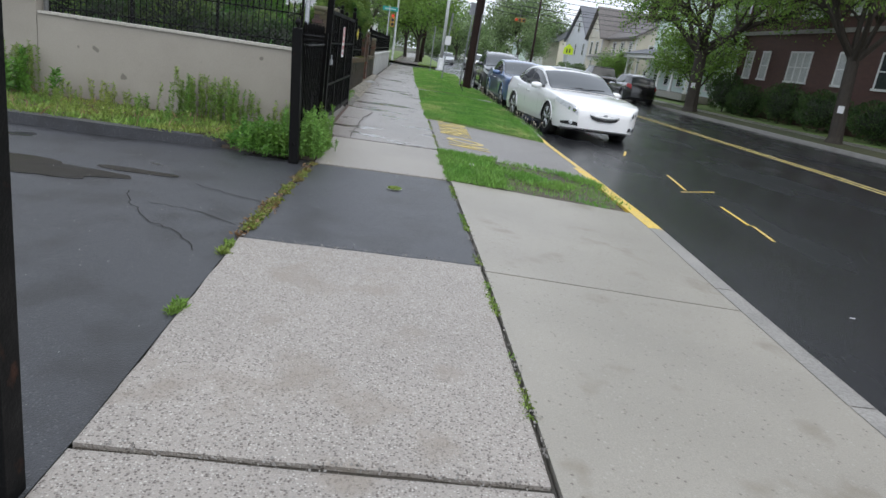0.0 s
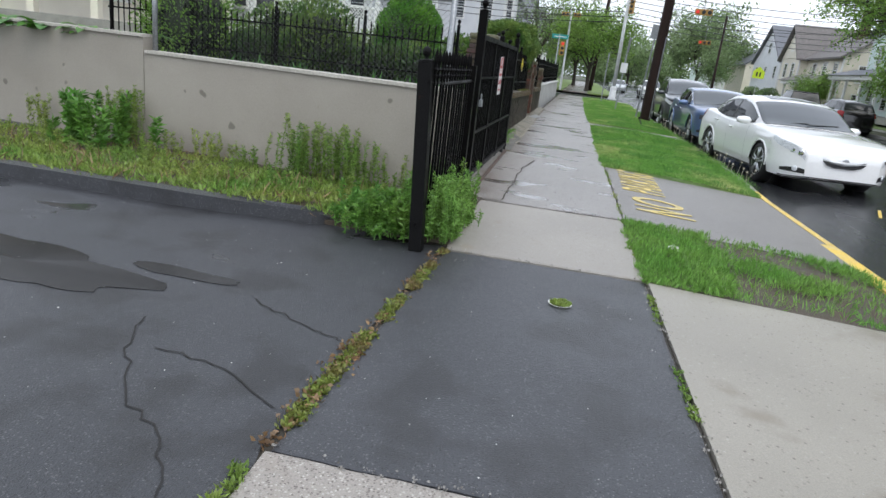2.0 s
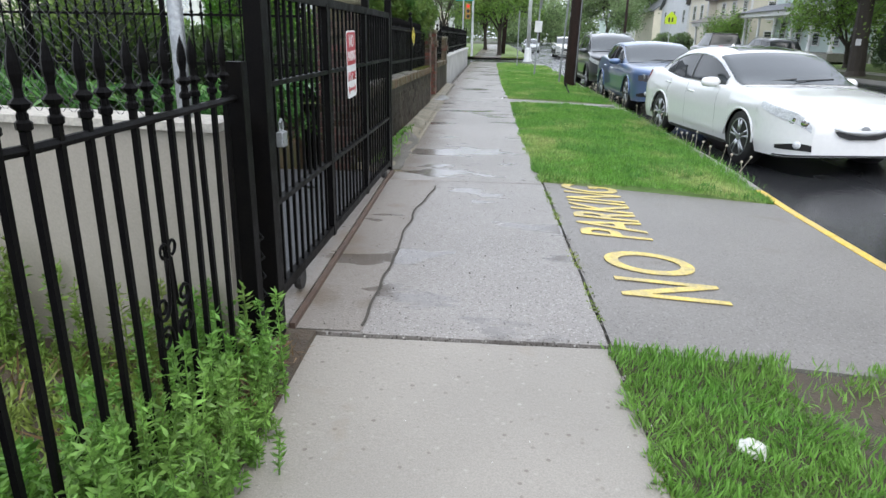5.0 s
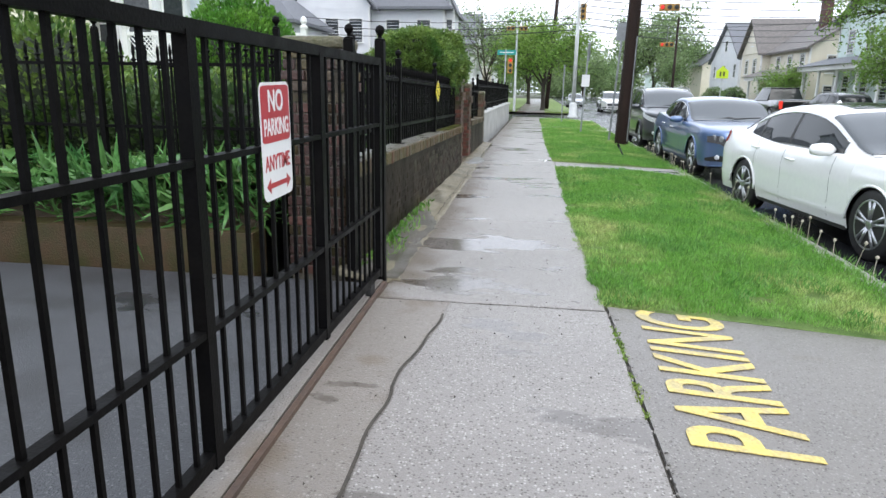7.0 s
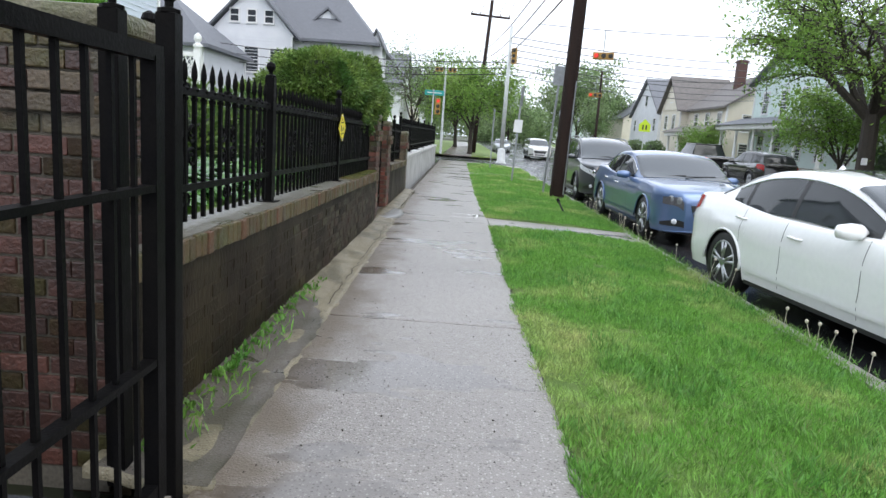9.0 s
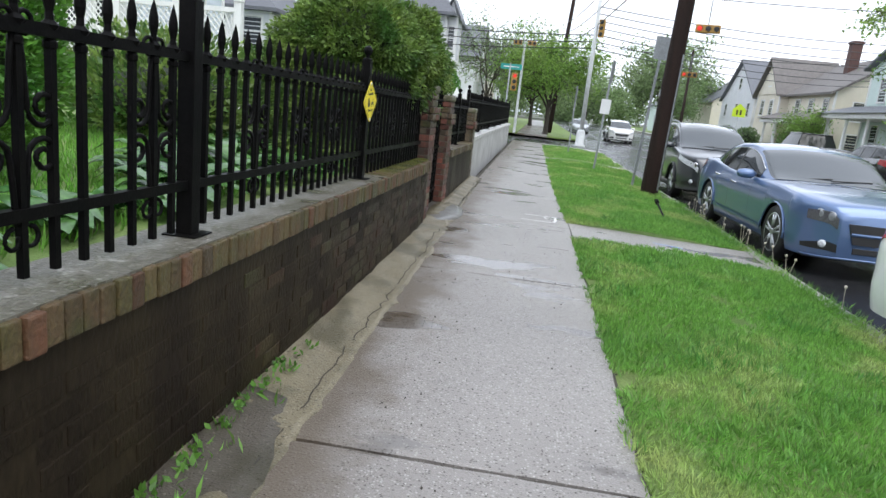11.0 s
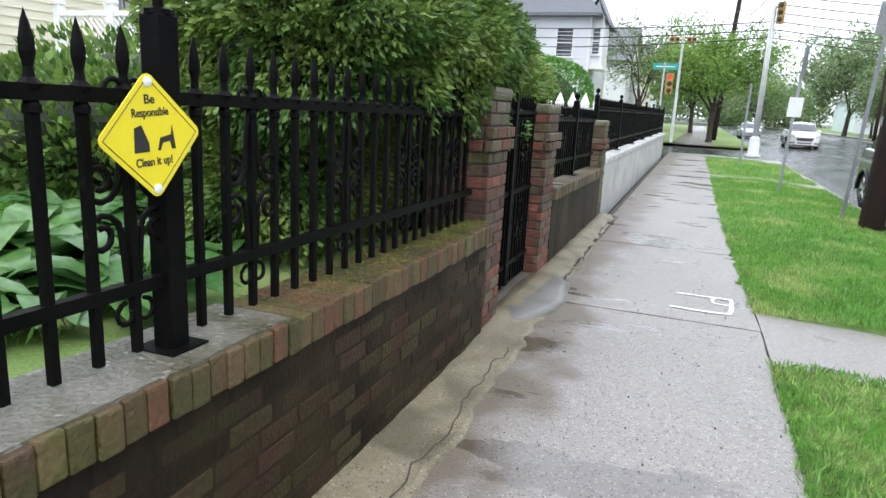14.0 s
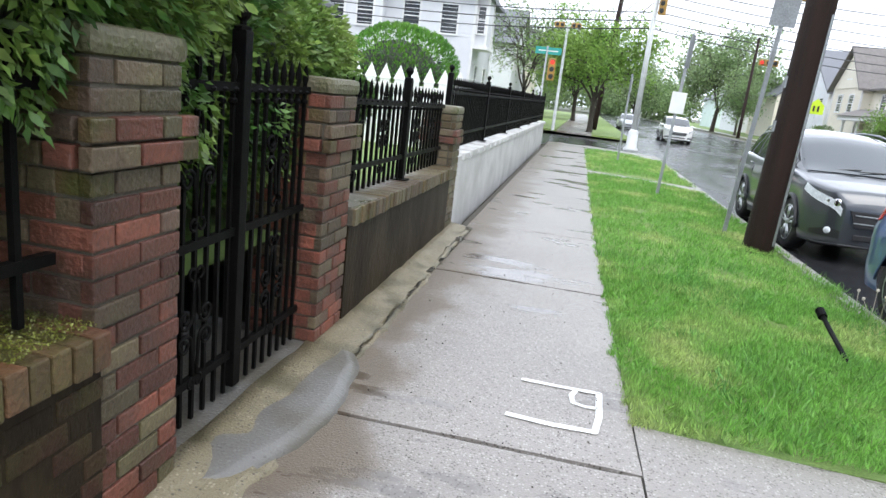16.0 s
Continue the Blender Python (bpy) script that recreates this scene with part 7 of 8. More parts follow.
part("porch_roof", bm, "roof", yellow_house)
window(yellow_house, "s", -19.8, 2.4, 1.0, 1.7, 25.5)
window(yellow_house, "s", -17.5, 2.4, 1.0, 1.7, 25.5)
low_house = thing("house", pose(0, 0, 0), "white house with a low grey hip roof", "house", "houses beside the garden")
walls(low_house, -23, -15.0, 48, 55, 0.9, 5.6, "siding_white")
hip_roof(low_house, -23, -15.0, 48, 55, 5.6, 8.6)
for x in (-16, -18, -20.5):
    window(low_house, "s", x, 3.6, 0.95, 1.5, 48)

# white porch railing with lattice, between the garden and the houses
lr = thing("porch_railing", pose(0, 25.6, 0), "white wooden porch railing with a lattice band and capped posts", "railing")
for k in range(5):
    bm = bmesh.new()
    x = -11.2 + k * 1.25
    box(bm, x - 0.07, -0.07, 0.9, x + 0.07, 0.07, 3.15)
    lathe(bm, [(0.11, 3.15), (0.11, 3.2), (0.05, 3.24), (0.09, 3.32), (0.08, 3.4), (0.01, 3.46)], 8, (x, 0, 0))
    part("post", bm, "trim", lr)
for z in (2.2, 2.95):
    bm = bmesh.new()
    box(bm, -11.2, -0.04, z, -6.2, 0.04, z + 0.09)
    part("rail", bm, "trim", lr)
bm = bmesh.new()
for k in range(44):
    x = -11.2 + k * 0.115
    for sgn in (1, -1):
        a = x if sgn > 0 else x + 0.6
        tube(bm, [(min(max(a, -11.2), -6.2), 0.01 * sgn, 2.29), (min(max(a + sgn * 0.6, -11.2), -6.2), 0.01 * sgn, 2.95)], 0.014, 4)
part("lattice", bm, "trim", lr)
me = bar_mesh("baluster", lambda bm: box(bm, -0.035, -0.015, 0.9, 0.035, 0.015, 2.2), "trim")
for k in range(36):
    piece("baluster", me, lr, pose(-11.1 + k * 0.138, 0, 0))

# ---- poles, wires, signals and signs ----
up = thing("utility_pole", pose(2.34, 28.2, 0.2, 1.0, 1.2, 0), "dark creosoted wooden utility pole leaning slightly on the verge", "utility pole", "utility poles")
bm = bmesh.new()
lathe(bm, [(0.205, -0.2), (0.195, 0.1), (0.185, 1.5), (0.165, 5), (0.14, 10)], 18)
part("pole", bm, "pole_wood", up, smooth=True)
bm = bmesh.new()
tube(bm, [(0.14, -0.14, 0.1), (0.13, -0.13, 3.0)], 0.018, 6)
part("conduit", bm, "steel", up)
for z in (1.55, 2.1):
    bm = bmesh.new()
    box(bm, -0.19, -0.05, z, -0.165, 0.05, z + 0.14)
    part("pole_tag", bm, "steel", up)
up2 = thing("utility_pole", pose(0.6, 66.0, 0.2, 0, 3, 0), "tall wooden utility pole with a crossarm past the crossing", "utility pole", "utility poles")
bm = bmesh.new()
lathe(bm, [(0.2, -0.2), (0.18, 1), (0.13, 12.2)], 12)
part("pole", bm, "pole_wood", up2, smooth=True)
bm = bmesh.new()
box(bm, -1.6, -0.06, 10.9, 1.6, 0.06, 11.05)
part("crossarm", bm, "pole_wood", up2)
for x in (-1.5, -0.8, 0.8, 1.5):
    bm = bmesh.new()
    lathe(bm, [(0.03, 11.05), (0.06, 11.1), (0.06, 11.18), (0.03, 11.25)], 8, (x, 0, 0))
    part("insulator", bm, "kerb", up2)
up3 = thing("utility_pole", pose(16.4, 96.0, 0.2), "wooden utility pole far down the street", "utility pole", "utility poles")
bm = bmesh.new()
lathe(bm, [(0.2, -0.2), (0.18, 1), (0.13, 10.5)], 12)
part("pole", bm, "pole_wood", up3, smooth=True)


def cable(a, b, sag, label, r=0.014):
    bm = bmesh.new()
    a, b = Vector(a), Vector(b)
    tube(bm, [a.lerp(b, k / 14) - Vector((0, 0, sag * 4 * (k / 14) * (1 - k / 14))) for k in range(15)], r, 4)
    ob = part("cable", bm, "ink")
    return tagged(ob, label, "cable", "overhead cables")


for k, (x, z) in enumerate(((-0.8, 11.2), (0.8, 11.2), (1.5, 11.2), (0.1, 8.6), (0.2, 7.9), (0.25, 7.2))):
    cable((2.6 + 0.2 * x, 28.2, z - 1.2), (0.9 + x, 66.0, z), 0.5, "black overhead cable along the street", 0.02 if k < 3 else 0.03)
for k in range(7):
    cable((1.9, 46.8, 6.9 - 0.32 * k), (30, 63 + k * 2.0, 9.2 - 0.35 * k), 0.7, "thin cable crossing above the street", 0.022)
for k in range(3):
    cable((1.9, 46.8, 5.6 - 0.3 * k), (-20, 52 + 2 * k, 6.6 - 0.4 * k), 0.5, "thin cable over the side street", 0.022)


def signal_head(parent, m, lit_at=0, boxes=3):
    h = new("signal_head")
    h.parent = parent
    h.matrix_basis = m @ Matrix.Scale(0.8, 4)
    bm = bmesh.new()
    box(bm, -0.17, -0.12, -0.17 * boxes, 0.17, 0.12, 0.17 * boxes, 0.03)
    part("housing", bm, "signal_yellow", h)
    for k in range(boxes):
        bm = bmesh.new()
        lathe(bm, [(0.11, 0), (0.105, 0.02), (0.0, 0.035)], 14)
        part("lens", bm, "lit_red" if k == lit_at else "plastic", h, "lit red lens" if k == lit_at else "").matrix_basis = pose(0, -0.12, 0.17 * boxes - 0.17 - 0.34 * k, 90, 0, 0)
        bm = bmesh.new()
        tube(bm, [(0.12 * math.cos(a), -0.12, 0.12 * math.sin(a)) for a in [math.pi * j / 8 for j in range(9)]], 0.012, 4)
        part("visor", bm, "plastic", h).matrix_basis = pose(0, -0.06, 0.17 * boxes - 0.17 - 0.34 * k)
    return h


sp = thing("traffic_signal", pose(1.85, 46.7, 0.24), "white traffic signal pole with heavy base and yellow signal heads", "traffic signal", "traffic signals")
bm = bmesh.new()
lathe(bm, [(0.30, 0), (0.30, 0.08), (0.22, 0.16), (0.20, 0.75), (0.13, 0.85)], 14)
part("base", bm, "white_metal", sp, smooth=True)
bm = bmesh.new()
lathe(bm, [(0.115, 0.8), (0.085, 7.2)], 12)
part("pole", bm, "white_metal", sp, smooth=True)
signal_head(sp, pose(0.25, -0.15, 5.65, 0, 0, -20), 9)
hs = thing("street_sign", pose(-1.95, 45.4, 0.25), "white signal post with a teal street name plate", "street sign")
bm = bmesh.new()
lathe(bm, [(0.08, 0), (0.042, 0.3), (0.036, 3.6)], 10)
part("pole", bm, "steel", hs, smooth=True)
bm = bmesh.new()
box(bm, -0.45, -0.012, 3.3, 0.55, 0.012, 3.56, 0.005)
part("name_plate", bm, "sign_teal", hs, "teal plate with unreadable pale writing")
bm = bmesh.new()
box(bm, -0.32, -0.019, 3.41, 0.42, -0.013, 3.445)
part("lettering", bm, "sign_white", hs)
signal_head(hs, pose(0.25, 0.0, 2.75, 0, 0, 10), lit_at=0)
ys = thing("traffic_signal", pose(-1.8, 57.2, 0.25), "pair of yellow signal heads on a thin pole", "traffic signal", "traffic signals")
bm = bmesh.new()
lathe(bm, [(0.09, 0), (0.07, 5.9)], 10)
part("pole", bm, "white_metal", ys)
for s in (-0.45, 0.45):
    signal_head(ys, pose(s, 0, 5.7, 0, 90, 0), 9, 2)
for x, y, z in ((5.05, 37.9, 5.1), (7.6, 52.3, 4.6)):
    hung = thing("traffic_signal", pose(x, y, z), "sideways traffic signal with a lit red lamp hung over the street", "traffic signal", "traffic signals")
    signal_head(hung, pose(0, 0, 0, 0, 90, -10), 2, 3)
    bm = bmesh.new()
    tube(bm, [(0, 0, 0.1), (0, 0, 1.0)], 0.02, 6)
    part("hanger", bm, "steel", hung)
    cable((2.3, y, z + 1.05), (16.6, y, z + 1.35), 0.2, "span wire carrying a traffic signal")


def plate_post(x, y, z0, h, label, plates, lean=0.0, mat="steel"):
    t = thing("street_sign", pose(x, y, z0, 0, lean, 0), label, "street sign")
    bm = bmesh.new()
    box(bm, -0.028, -0.018, 0, 0.028, 0.018, h)
    part("post", bm, mat, t)
    for (w, hh, z, m, tilt) in plates:
        bm = bmesh.new()
        box(bm, -w / 2, -0.03, -hh / 2, w / 2, -0.02, hh / 2, 0.004)
        part("plate", bm, m, t).matrix_basis = pose(0, 0, z, 0, 0, tilt)
    return t


plate_post(2.08, 29.1, 0.2, 3.45, "thin grey steel sign post with a grey plate", ((0.34, 0.5, 3.2, "steel", 0),), 3)
plate_post(1.43, 32.3, 0.25, 3.0, "steel sign post with a small white plate on the verge", ((0.27, 0.4, 1.8, "sign_white", 0), (0.3, 0.6, 2.75, "steel", 70)), 2)
plate_post(1.0, 39.5, 0.25, 2.6, "thin steel sign post near the crossing", ((0.3, 0.46, 2.3, "steel", 80),), 0)
xs = thing("street_sign", pose(16.2, 72.5, 0.2), "fluorescent lime crossing sign with a dark symbol on a post", "street sign")
bm = bmesh.new()
tube(bm, [(0, 0, 0), (0, 0, 3.9)], 0.035, 8)
part("post", bm, "white_metal", xs)
bm = bmesh.new()
pts5 = [(-0.42, -0.38), (0.42, -0.38), (0.42, 0.12), (0, 0.5), (-0.42, 0.12)]
a = [bm.verts.new((x * 1.25, -0.06, 3.35 + z * 1.25)) for x, z in pts5]
b = [bm.verts.new((x * 1.25, -0.04, 3.35 + z * 1.25)) for x, z in pts5]
bm.faces.new(a)
bm.faces.new(b)
for k in range(5):
    bm.faces.new((a[k], a[(k + 1) % 5], b[(k + 1) % 5], b[k]))
part("plate", bm, "sign_lime", xs)
bm = bmesh.new()
for x in (-0.16, 0.14):
    box(bm, x - 0.07, -0.075, 3.05, x + 0.07, -0.064, 3.45)
part("symbol", bm, "ink", xs)

# ---- grass and weeds ----
def scatter(n, x_at, y0, y1, seed):
    """Random plan points between two edges that follow the street."""
    r = np.random.default_rng(seed)
    y = r.uniform(y0, y1, n)
    f = r.random(n)
    x = np.array([x_at(yy, ff) for yy, ff in zip(y, f)])
    return x, y, r


def verge_grass(name, y0, y1, n, label, seed, size=0.075, keep=None, bump=0.05, mat="grass"):
    x, y, r = scatter(n, lambda yy, ff: (lerp(RIGHT_X, yy) - 0.02 + 0.05 * noise.noise((1, yy * 3.1, 4)) + 0.03 * noise.noise((1, yy * 11, 4))) * (1 - ff) + (lerp(KERB_X, yy) - 0.10) * ff, y0, y1, seed)
    clump = np.array([noise.noise((a * 1.7, b * 1.7, seed)) for a, b in zip(x, y)])
    ok = clump > -0.55
    if keep is not None:
        ok &= np.array([keep(a, b, c) for a, b, c in zip(x, y, r.random(n))])
    x, y, clump = x[ok], y[ok], clump[ok]
    z = np.array([verge_z(a, b) + bump * math.sin(math.pi * min(max((a - lerp(RIGHT_X, b)) / 2.2, 0), 1)) for a, b in zip(x, y)]) - 0.015
    m = len(x)
    lean = np.array([(noise.noise((a * 9, b * 9, 1)), noise.noise((a * 9, b * 9, 7)), noise.noise((a * 14, b * 14, 3))) for a, b in zip(x, y)])
    z += 0.012 * lean[:, 2]
    head = np.stack([r.normal(0, 0.3, m) + 1.1 * lean[:, 0], r.normal(0, 0.3, m) + 1.1 * lean[:, 1], np.full(m, 0.9) + 0.6 * clump + 0.6 * lean[:, 2]], 1)
    pts = np.stack([x, y, z], 1)
    g = cloud(name, pts, size, mat, seed=seed, heading=head, aspect=0.11, jitter=0.15)
    return tagged(g, label, "grass", kind="stuff")


verge_grass("grass", 12.72, 16.8, 80000, "wet bright green grass of the verge", 301, 0.052)
verge_grass("grass", 16.8, 20.95, 70000, "wet bright green grass of the verge", 302, 0.055)
verge_grass("grass", 22.08, 25.5, 60000, "wet bright green grass of the verge with pale patches", 303, 0.058)
verge_grass("grass", 25.5, 34.7, 46000, "wet bright green grass of the verge", 304, 0.07)
verge_grass("grass", 35.5, 43.6, 14000, "short green grass of the verge near the crossing", 305, 0.09)
coarse = lambda a, b, q: noise.noise((a * 1.3, b * 1.3, 11)) + 0.5 * noise.noise((a * 4, b * 4, 12)) > 0.12
verge_grass("grass", 12.74, 17.5, 30000, "coarser dark grass clumps in the verge", 311, 0.075, coarse, 0.05, "grass_dark")
verge_grass("grass", 17.5, 20.9, 16000, "coarser dark grass clumps in the verge", 312, 0.08, coarse, 0.05, "grass_dark")
verge_grass("grass", 22.12, 26.5, 20000, "coarser dark grass clumps in the verge", 313, 0.08, coarse, 0.05, "grass_dark")
muddy = lambda a, b, q: q < (1.0 if a < 1.3 + 0.2 * noise.noise((5, b * 3, 1)) else 0.12 + 0.6 * (noise.noise((a * 1.4, b * 1.9, 2)) > 0.1))
verge_grass("grass", 7.28, 9.12, 30000, "patchy grass and mud of the narrow verge", 306, 0.065, muddy, 0.02, "weed_green")


def tufts(name, spots, n, size, mat, label, seed, spread=0.06, up=1.0, aspect=0.12):
    r = np.random.default_rng(seed)
    spots = np.asarray(spots, float)
    p = spots[r.integers(0, len(spots), n)] + np.stack([r.normal(0, spread, n), r.normal(0, spread, n), np.abs(r.normal(0, 0.004, n))], 1)
    head = np.stack([r.normal(0, 0.5, n), r.normal(0, 0.5, n), np.full(n, up)], 1)
    g = cloud(name, p, size, mat, seed=seed, heading=head, aspect=aspect, jitter=0.2)
    return tagged(g, label, "weeds", kind="stuff")


def tall_weeds(name, stems, label, seed, mat="weed", leaf=0.055):
    """Upright leafy stems: (x, y, z, height)."""
    r = np.random.default_rng(seed)
    pts, heads = [], []
    bm = bmesh.new()
    for x, y, z, h in stems:
        lx, ly = r.normal(0, 0.08, 2) * h
        tube(bm, [(x, y, z), (x + lx * 0.4, y + ly * 0.4, z + h * 0.6), (x + lx, y + ly, z + h)], [0.004, 0.003, 0.0015], 4, caps=False)
        k = int(150 * h) + 14
        u = r.random(k) ** 0.8
        a = r.uniform(0, 2 * math.pi, k)
        pts.append(np.stack([x + lx * u, y + ly * u, z + h * (0.08 + 0.92 * u)], 1))
        heads.append(np.stack([np.cos(a), np.sin(a), r.uniform(-0.3, 1.3, k)], 1))
    w = tagged(new(name), label, "weeds", kind="stuff")
    part("stems", bm, mat, w)
    cloud("leaves", np.concatenate(pts), leaf, mat, w, seed=seed, heading=np.concatenate(heads), aspect=0.3, jitter=0.3)
    return w


r7 = np.random.default_rng(70)
bed_z = 0.24
# low growth over the bed
spots = np.stack([r7.uniform(-8, -1.25, 900), r7.uniform(7.5, 8.7, 900), np.full(900, bed_z)], 1)
spots[:, 1] += np.clip((-1.6 - spots[:, 0]) * 0.09, 0, 0.6) * (spots[:, 1] - 7.5)
tufts("weeds", spots, 20000, 0.07, "weed", "low yellow-green weeds over the bed by the wall", 71, 0.05, 0.8, 0.22)
tufts("dry_stalks", spots[:200], 1100, 0.16, "straw", "brown dead stalks among the weeds", 72, 0.10, 0.5, 0.05)
stems = []
for cx, n, h in ((-2.38, 26, 0.6), (-2.85, 26, 0.58), (-2.1, 16, 0.42), (-5.15, 26, 0.62), (-4.55, 8, 0.25), (-3.9, 12, 0.3), (-3.45, 8, 0.26), (-1.75, 9, 0.28), (-1.45, 16, 0.42), (-6.4, 10, 0.4)):
    for k in range(n):
        x = cx + r7.normal(0, 0.13)
        stems.append((x, 8.62 - (x + 1.17) * 0.143 - abs(r7.normal(0, 0.12)), bed_z, h * r7.uniform(0.55, 1.1)))
for k in range(110):
    x = r7.uniform(-7.5, -1.3)
    stems.append((x, r7.uniform(7.6, 8.6) + max(0, (-1.6 - x) * 0.09), bed_z, r7.uniform(0.08, 0.24)))
tall_weeds("weeds", stems, "tall feathery weeds against the stucco wall", 73, "weed", 0.038)
stems = [(-1.5 + r7.normal(0, 0.2), 7.5 + r7.normal(0, 0.14), 0.18, r7.uniform(0.10, 0.34)) for _ in range(170)]
tall_weeds("weeds", stems, "dense broad-leaved green weeds at the corner post", 74, "weed_dark", 0.05)
stems = [(min(-0.92, -1.14 + r7.normal(0, 0.13)), r7.uniform(7.25, 8.75), 0.2, r7.uniform(0.12, 0.5)) for _ in range(210)]
stems += [(-0.98 + r7.normal(0, 0.05), r7.uniform(7.3, 8.3), 0.19, r7.uniform(0.05, 0.2)) for _ in range(80)]
tall_weeds("weeds", stems, "feathery green weeds growing through the fence", 75, "weed_green", 0.036)
stems = [(-5.35 + r7.normal(0, 0.25), 8.75 + r7.normal(0, 0.15), bed_z, r7.uniform(0.25, 0.6)) for _ in range(26)]
tall_weeds("weeds", stems, "bushy dark green weeds by the higher wall", 76, "weed_dark", 0.09)
# moss and weeds in the seams
seam = [(lerp(LEFT_X, y) - 0.0 + r7.normal(0, 0.014), y, walk_z(y) - 0.012) for y in r7.uniform(4.6, 7.3, 500) if noise.noise((0, y * 2.2, 9)) > -0.3 + 0.25 * (5.9 < y < 6.5)]
tufts("moss", seam, 3600, 0.026, "moss", "moss and tiny weeds in the seam beside the asphalt", 77, 0.014, 0.5, 0.6)
seam = [(lerp(LEFT_X, y) - 0.03 + r7.normal(0, 0.012), y, walk_z(y) - 0.012) for y in r7.uniform(1.2, 4.6, 160) if noise.noise((0, y * 3, 4)) > 0.1]
tufts("weeds", seam, 700, 0.035, "weed", "small weeds along the slab edge", 78, 0.015, 0.6, 0.3)
seam = [(lerp(RIGHT_X, y) + 0.005 + r7.normal(0, 0.007), y, walk_z(y) - 0.012) for y in r7.uniform(1.2, 12.6, 700) if noise.noise((0, y * 1.7, 6)) > 0.02]
tufts("moss", seam, 2600, 0.02, "weed", "moss in the joint along the pavement", 79, 0.012, 0.5, 0.5)
foot = [(-1.36 + r7.normal(0, 0.03) + (0.05 if y < 15 else 0), y, walk_z(y) + 0.02) for y in np.concatenate([r7.uniform(13.3, 15.4, 90), r7.uniform(15.4, 16.2, 16)])]
tufts("weeds", foot, 140, 0.075, "weed_green", "grass weeds sprouting at the foot of the wall", 80, 0.03, 0.8, 0.16)
foot = [(-1.40 + r7.normal(0, 0.02), y, walk_z(y) + 0.04) for y in r7.uniform(13.2, 16.5, 120)]
tufts("weeds", foot, 450, 0.04, "weed_dark", "small leaves at the wall foot", 84, 0.02, 0.7, 0.5)
fringe = [(lerp(KERB_X, y) - 0.12, y, verge_z(2.6, y)) for y in r7.uniform(13.2, 27, 260)]
tufts("weeds", fringe, 2600, 0.085, "grass", "longer grass along the kerb", 81, 0.05, 1.0, 0.06)
stalks = [(lerp(KERB_X, y) - 0.12, y, verge_z(2.6, y), r7.uniform(0.15, 0.3)) for y in r7.uniform(13.4, 26.5, 34)]
bm = bmesh.new()
for x, y, z, h in stalks:
    q = r7.normal(0, 0.04, 2)
    tube(bm, [(x, y, z), (x + q[0], y + q[1], z + h)], 0.003, 4)
    lathe(bm, [(0.004, -0.012), (0.016, 0.0), (0.014, 0.015), (0.004, 0.022)], 6, (x + q[0], y + q[1], z + h))
tagged(part("dandelion_stalks", bm, "seedhead", label="pale seeded dandelion stalks along the kerb"), category="weeds", kind="stuff")
# lawn behind the fence
x, y, r = scatter(26000, lambda yy, ff: -2.2 - 6 * ff, 14.2, 21.5, 85)
head = np.stack([r.normal(0, 0.3, len(x)), r.normal(0, 0.3, len(x)), np.ones(len(x))], 1)
tagged(cloud("lawn_grass", np.stack([x, y, np.full(len(x), 0.92)], 1), 0.11, "lawn", seed=85, heading=head, aspect=0.1, jitter=0.15), "bright green lawn behind the fence", "grass", kind="stuff")
tagged(cloud("coping_moss", np.stack([-1.44 - 0.28 * r7.random(9000), 18.2 + 2.25 * r7.random(9000) ** 0.7, np.zeros(9000)], 1) * 1.0 + np.stack([np.zeros(9000), np.zeros(9000), 1.052 + 0.006 * r7.random(9000)], 1), 0.007, "coping_moss", seed=86, up=1, aspect=0.8), "moss on the brick coping", "moss", kind="stuff")


# ---- signs, paint and litter ----
def letters(text, size, mat, m, parent, stretch=1.0, depth=0.002, bold=0.02):
    """Lettering in the built-in font, as a mesh."""
    cu = bpy.data.curves.new("lettering", "FONT")
    cu.offset = size * bold
    cu.body, cu.size, cu.align_x, cu.align_y, cu.extrude = text, size, "CENTER", "CENTER", depth
    tmp = bpy.data.objects.new("lettering", cu)
    scene.collection.objects.link(tmp)
    me = bpy.data.meshes.new_from_object(tmp.evaluated_get(bpy.context.evaluated_depsgraph_get()))
    bpy.data.objects.remove(tmp)
    me.materials.clear()
    me.materials.append(M[mat])
    ob = new("lettering", me)
    ob.parent = parent
    ob.matrix_basis = m @ Matrix.Diagonal((stretch, 1, 1, 1))
    return ob


def rounded(w, h, r, n=5):
    pts = []
    for cx, cy, a0 in ((w / 2 - r, h / 2 - r, 0), (-w / 2 + r, h / 2 - r, 90), (-w / 2 + r, -h / 2 + r, 180), (w / 2 - r, -h / 2 + r, 270)):
        for k in range(n + 1):
            a = radians(a0 + 90 * k / n)
            pts.append((cx + r * math.cos(a), cy + r * math.sin(a)))
    return pts


ps = thing("parking_sign", pose(-1.135, 10.99, 1.455, 90, -1.5, 90), "red and white metal no-parking sign tied to the gate", "sign")
bm = bmesh.new()
prism(bm, rounded(0.305, 0.46, 0.035), -0.002, 0.0)
part("plate", bm, "sign_white", ps)
bm = bmesh.new()
prism(bm, [(x, y * 0.5 + 0.108) for x, y in rounded(0.285, 0.44, 0.03)], 0.0005, 0.0015)
part("red_panel", bm, "sign_red", ps, "red upper panel")
letters("NO", 0.115, "sign_white", pose(0, 0.155, 0.002), ps, 0.85, 0.0006)
letters("PARKING", 0.092, "sign_white", pose(0, 0.055, 0.002), ps, 0.66, 0.0006)
letters("ANYTIME", 0.085, "sign_red", pose(0, -0.085, 0.001), ps, 0.72, 0.0006)
bm = bmesh.new()
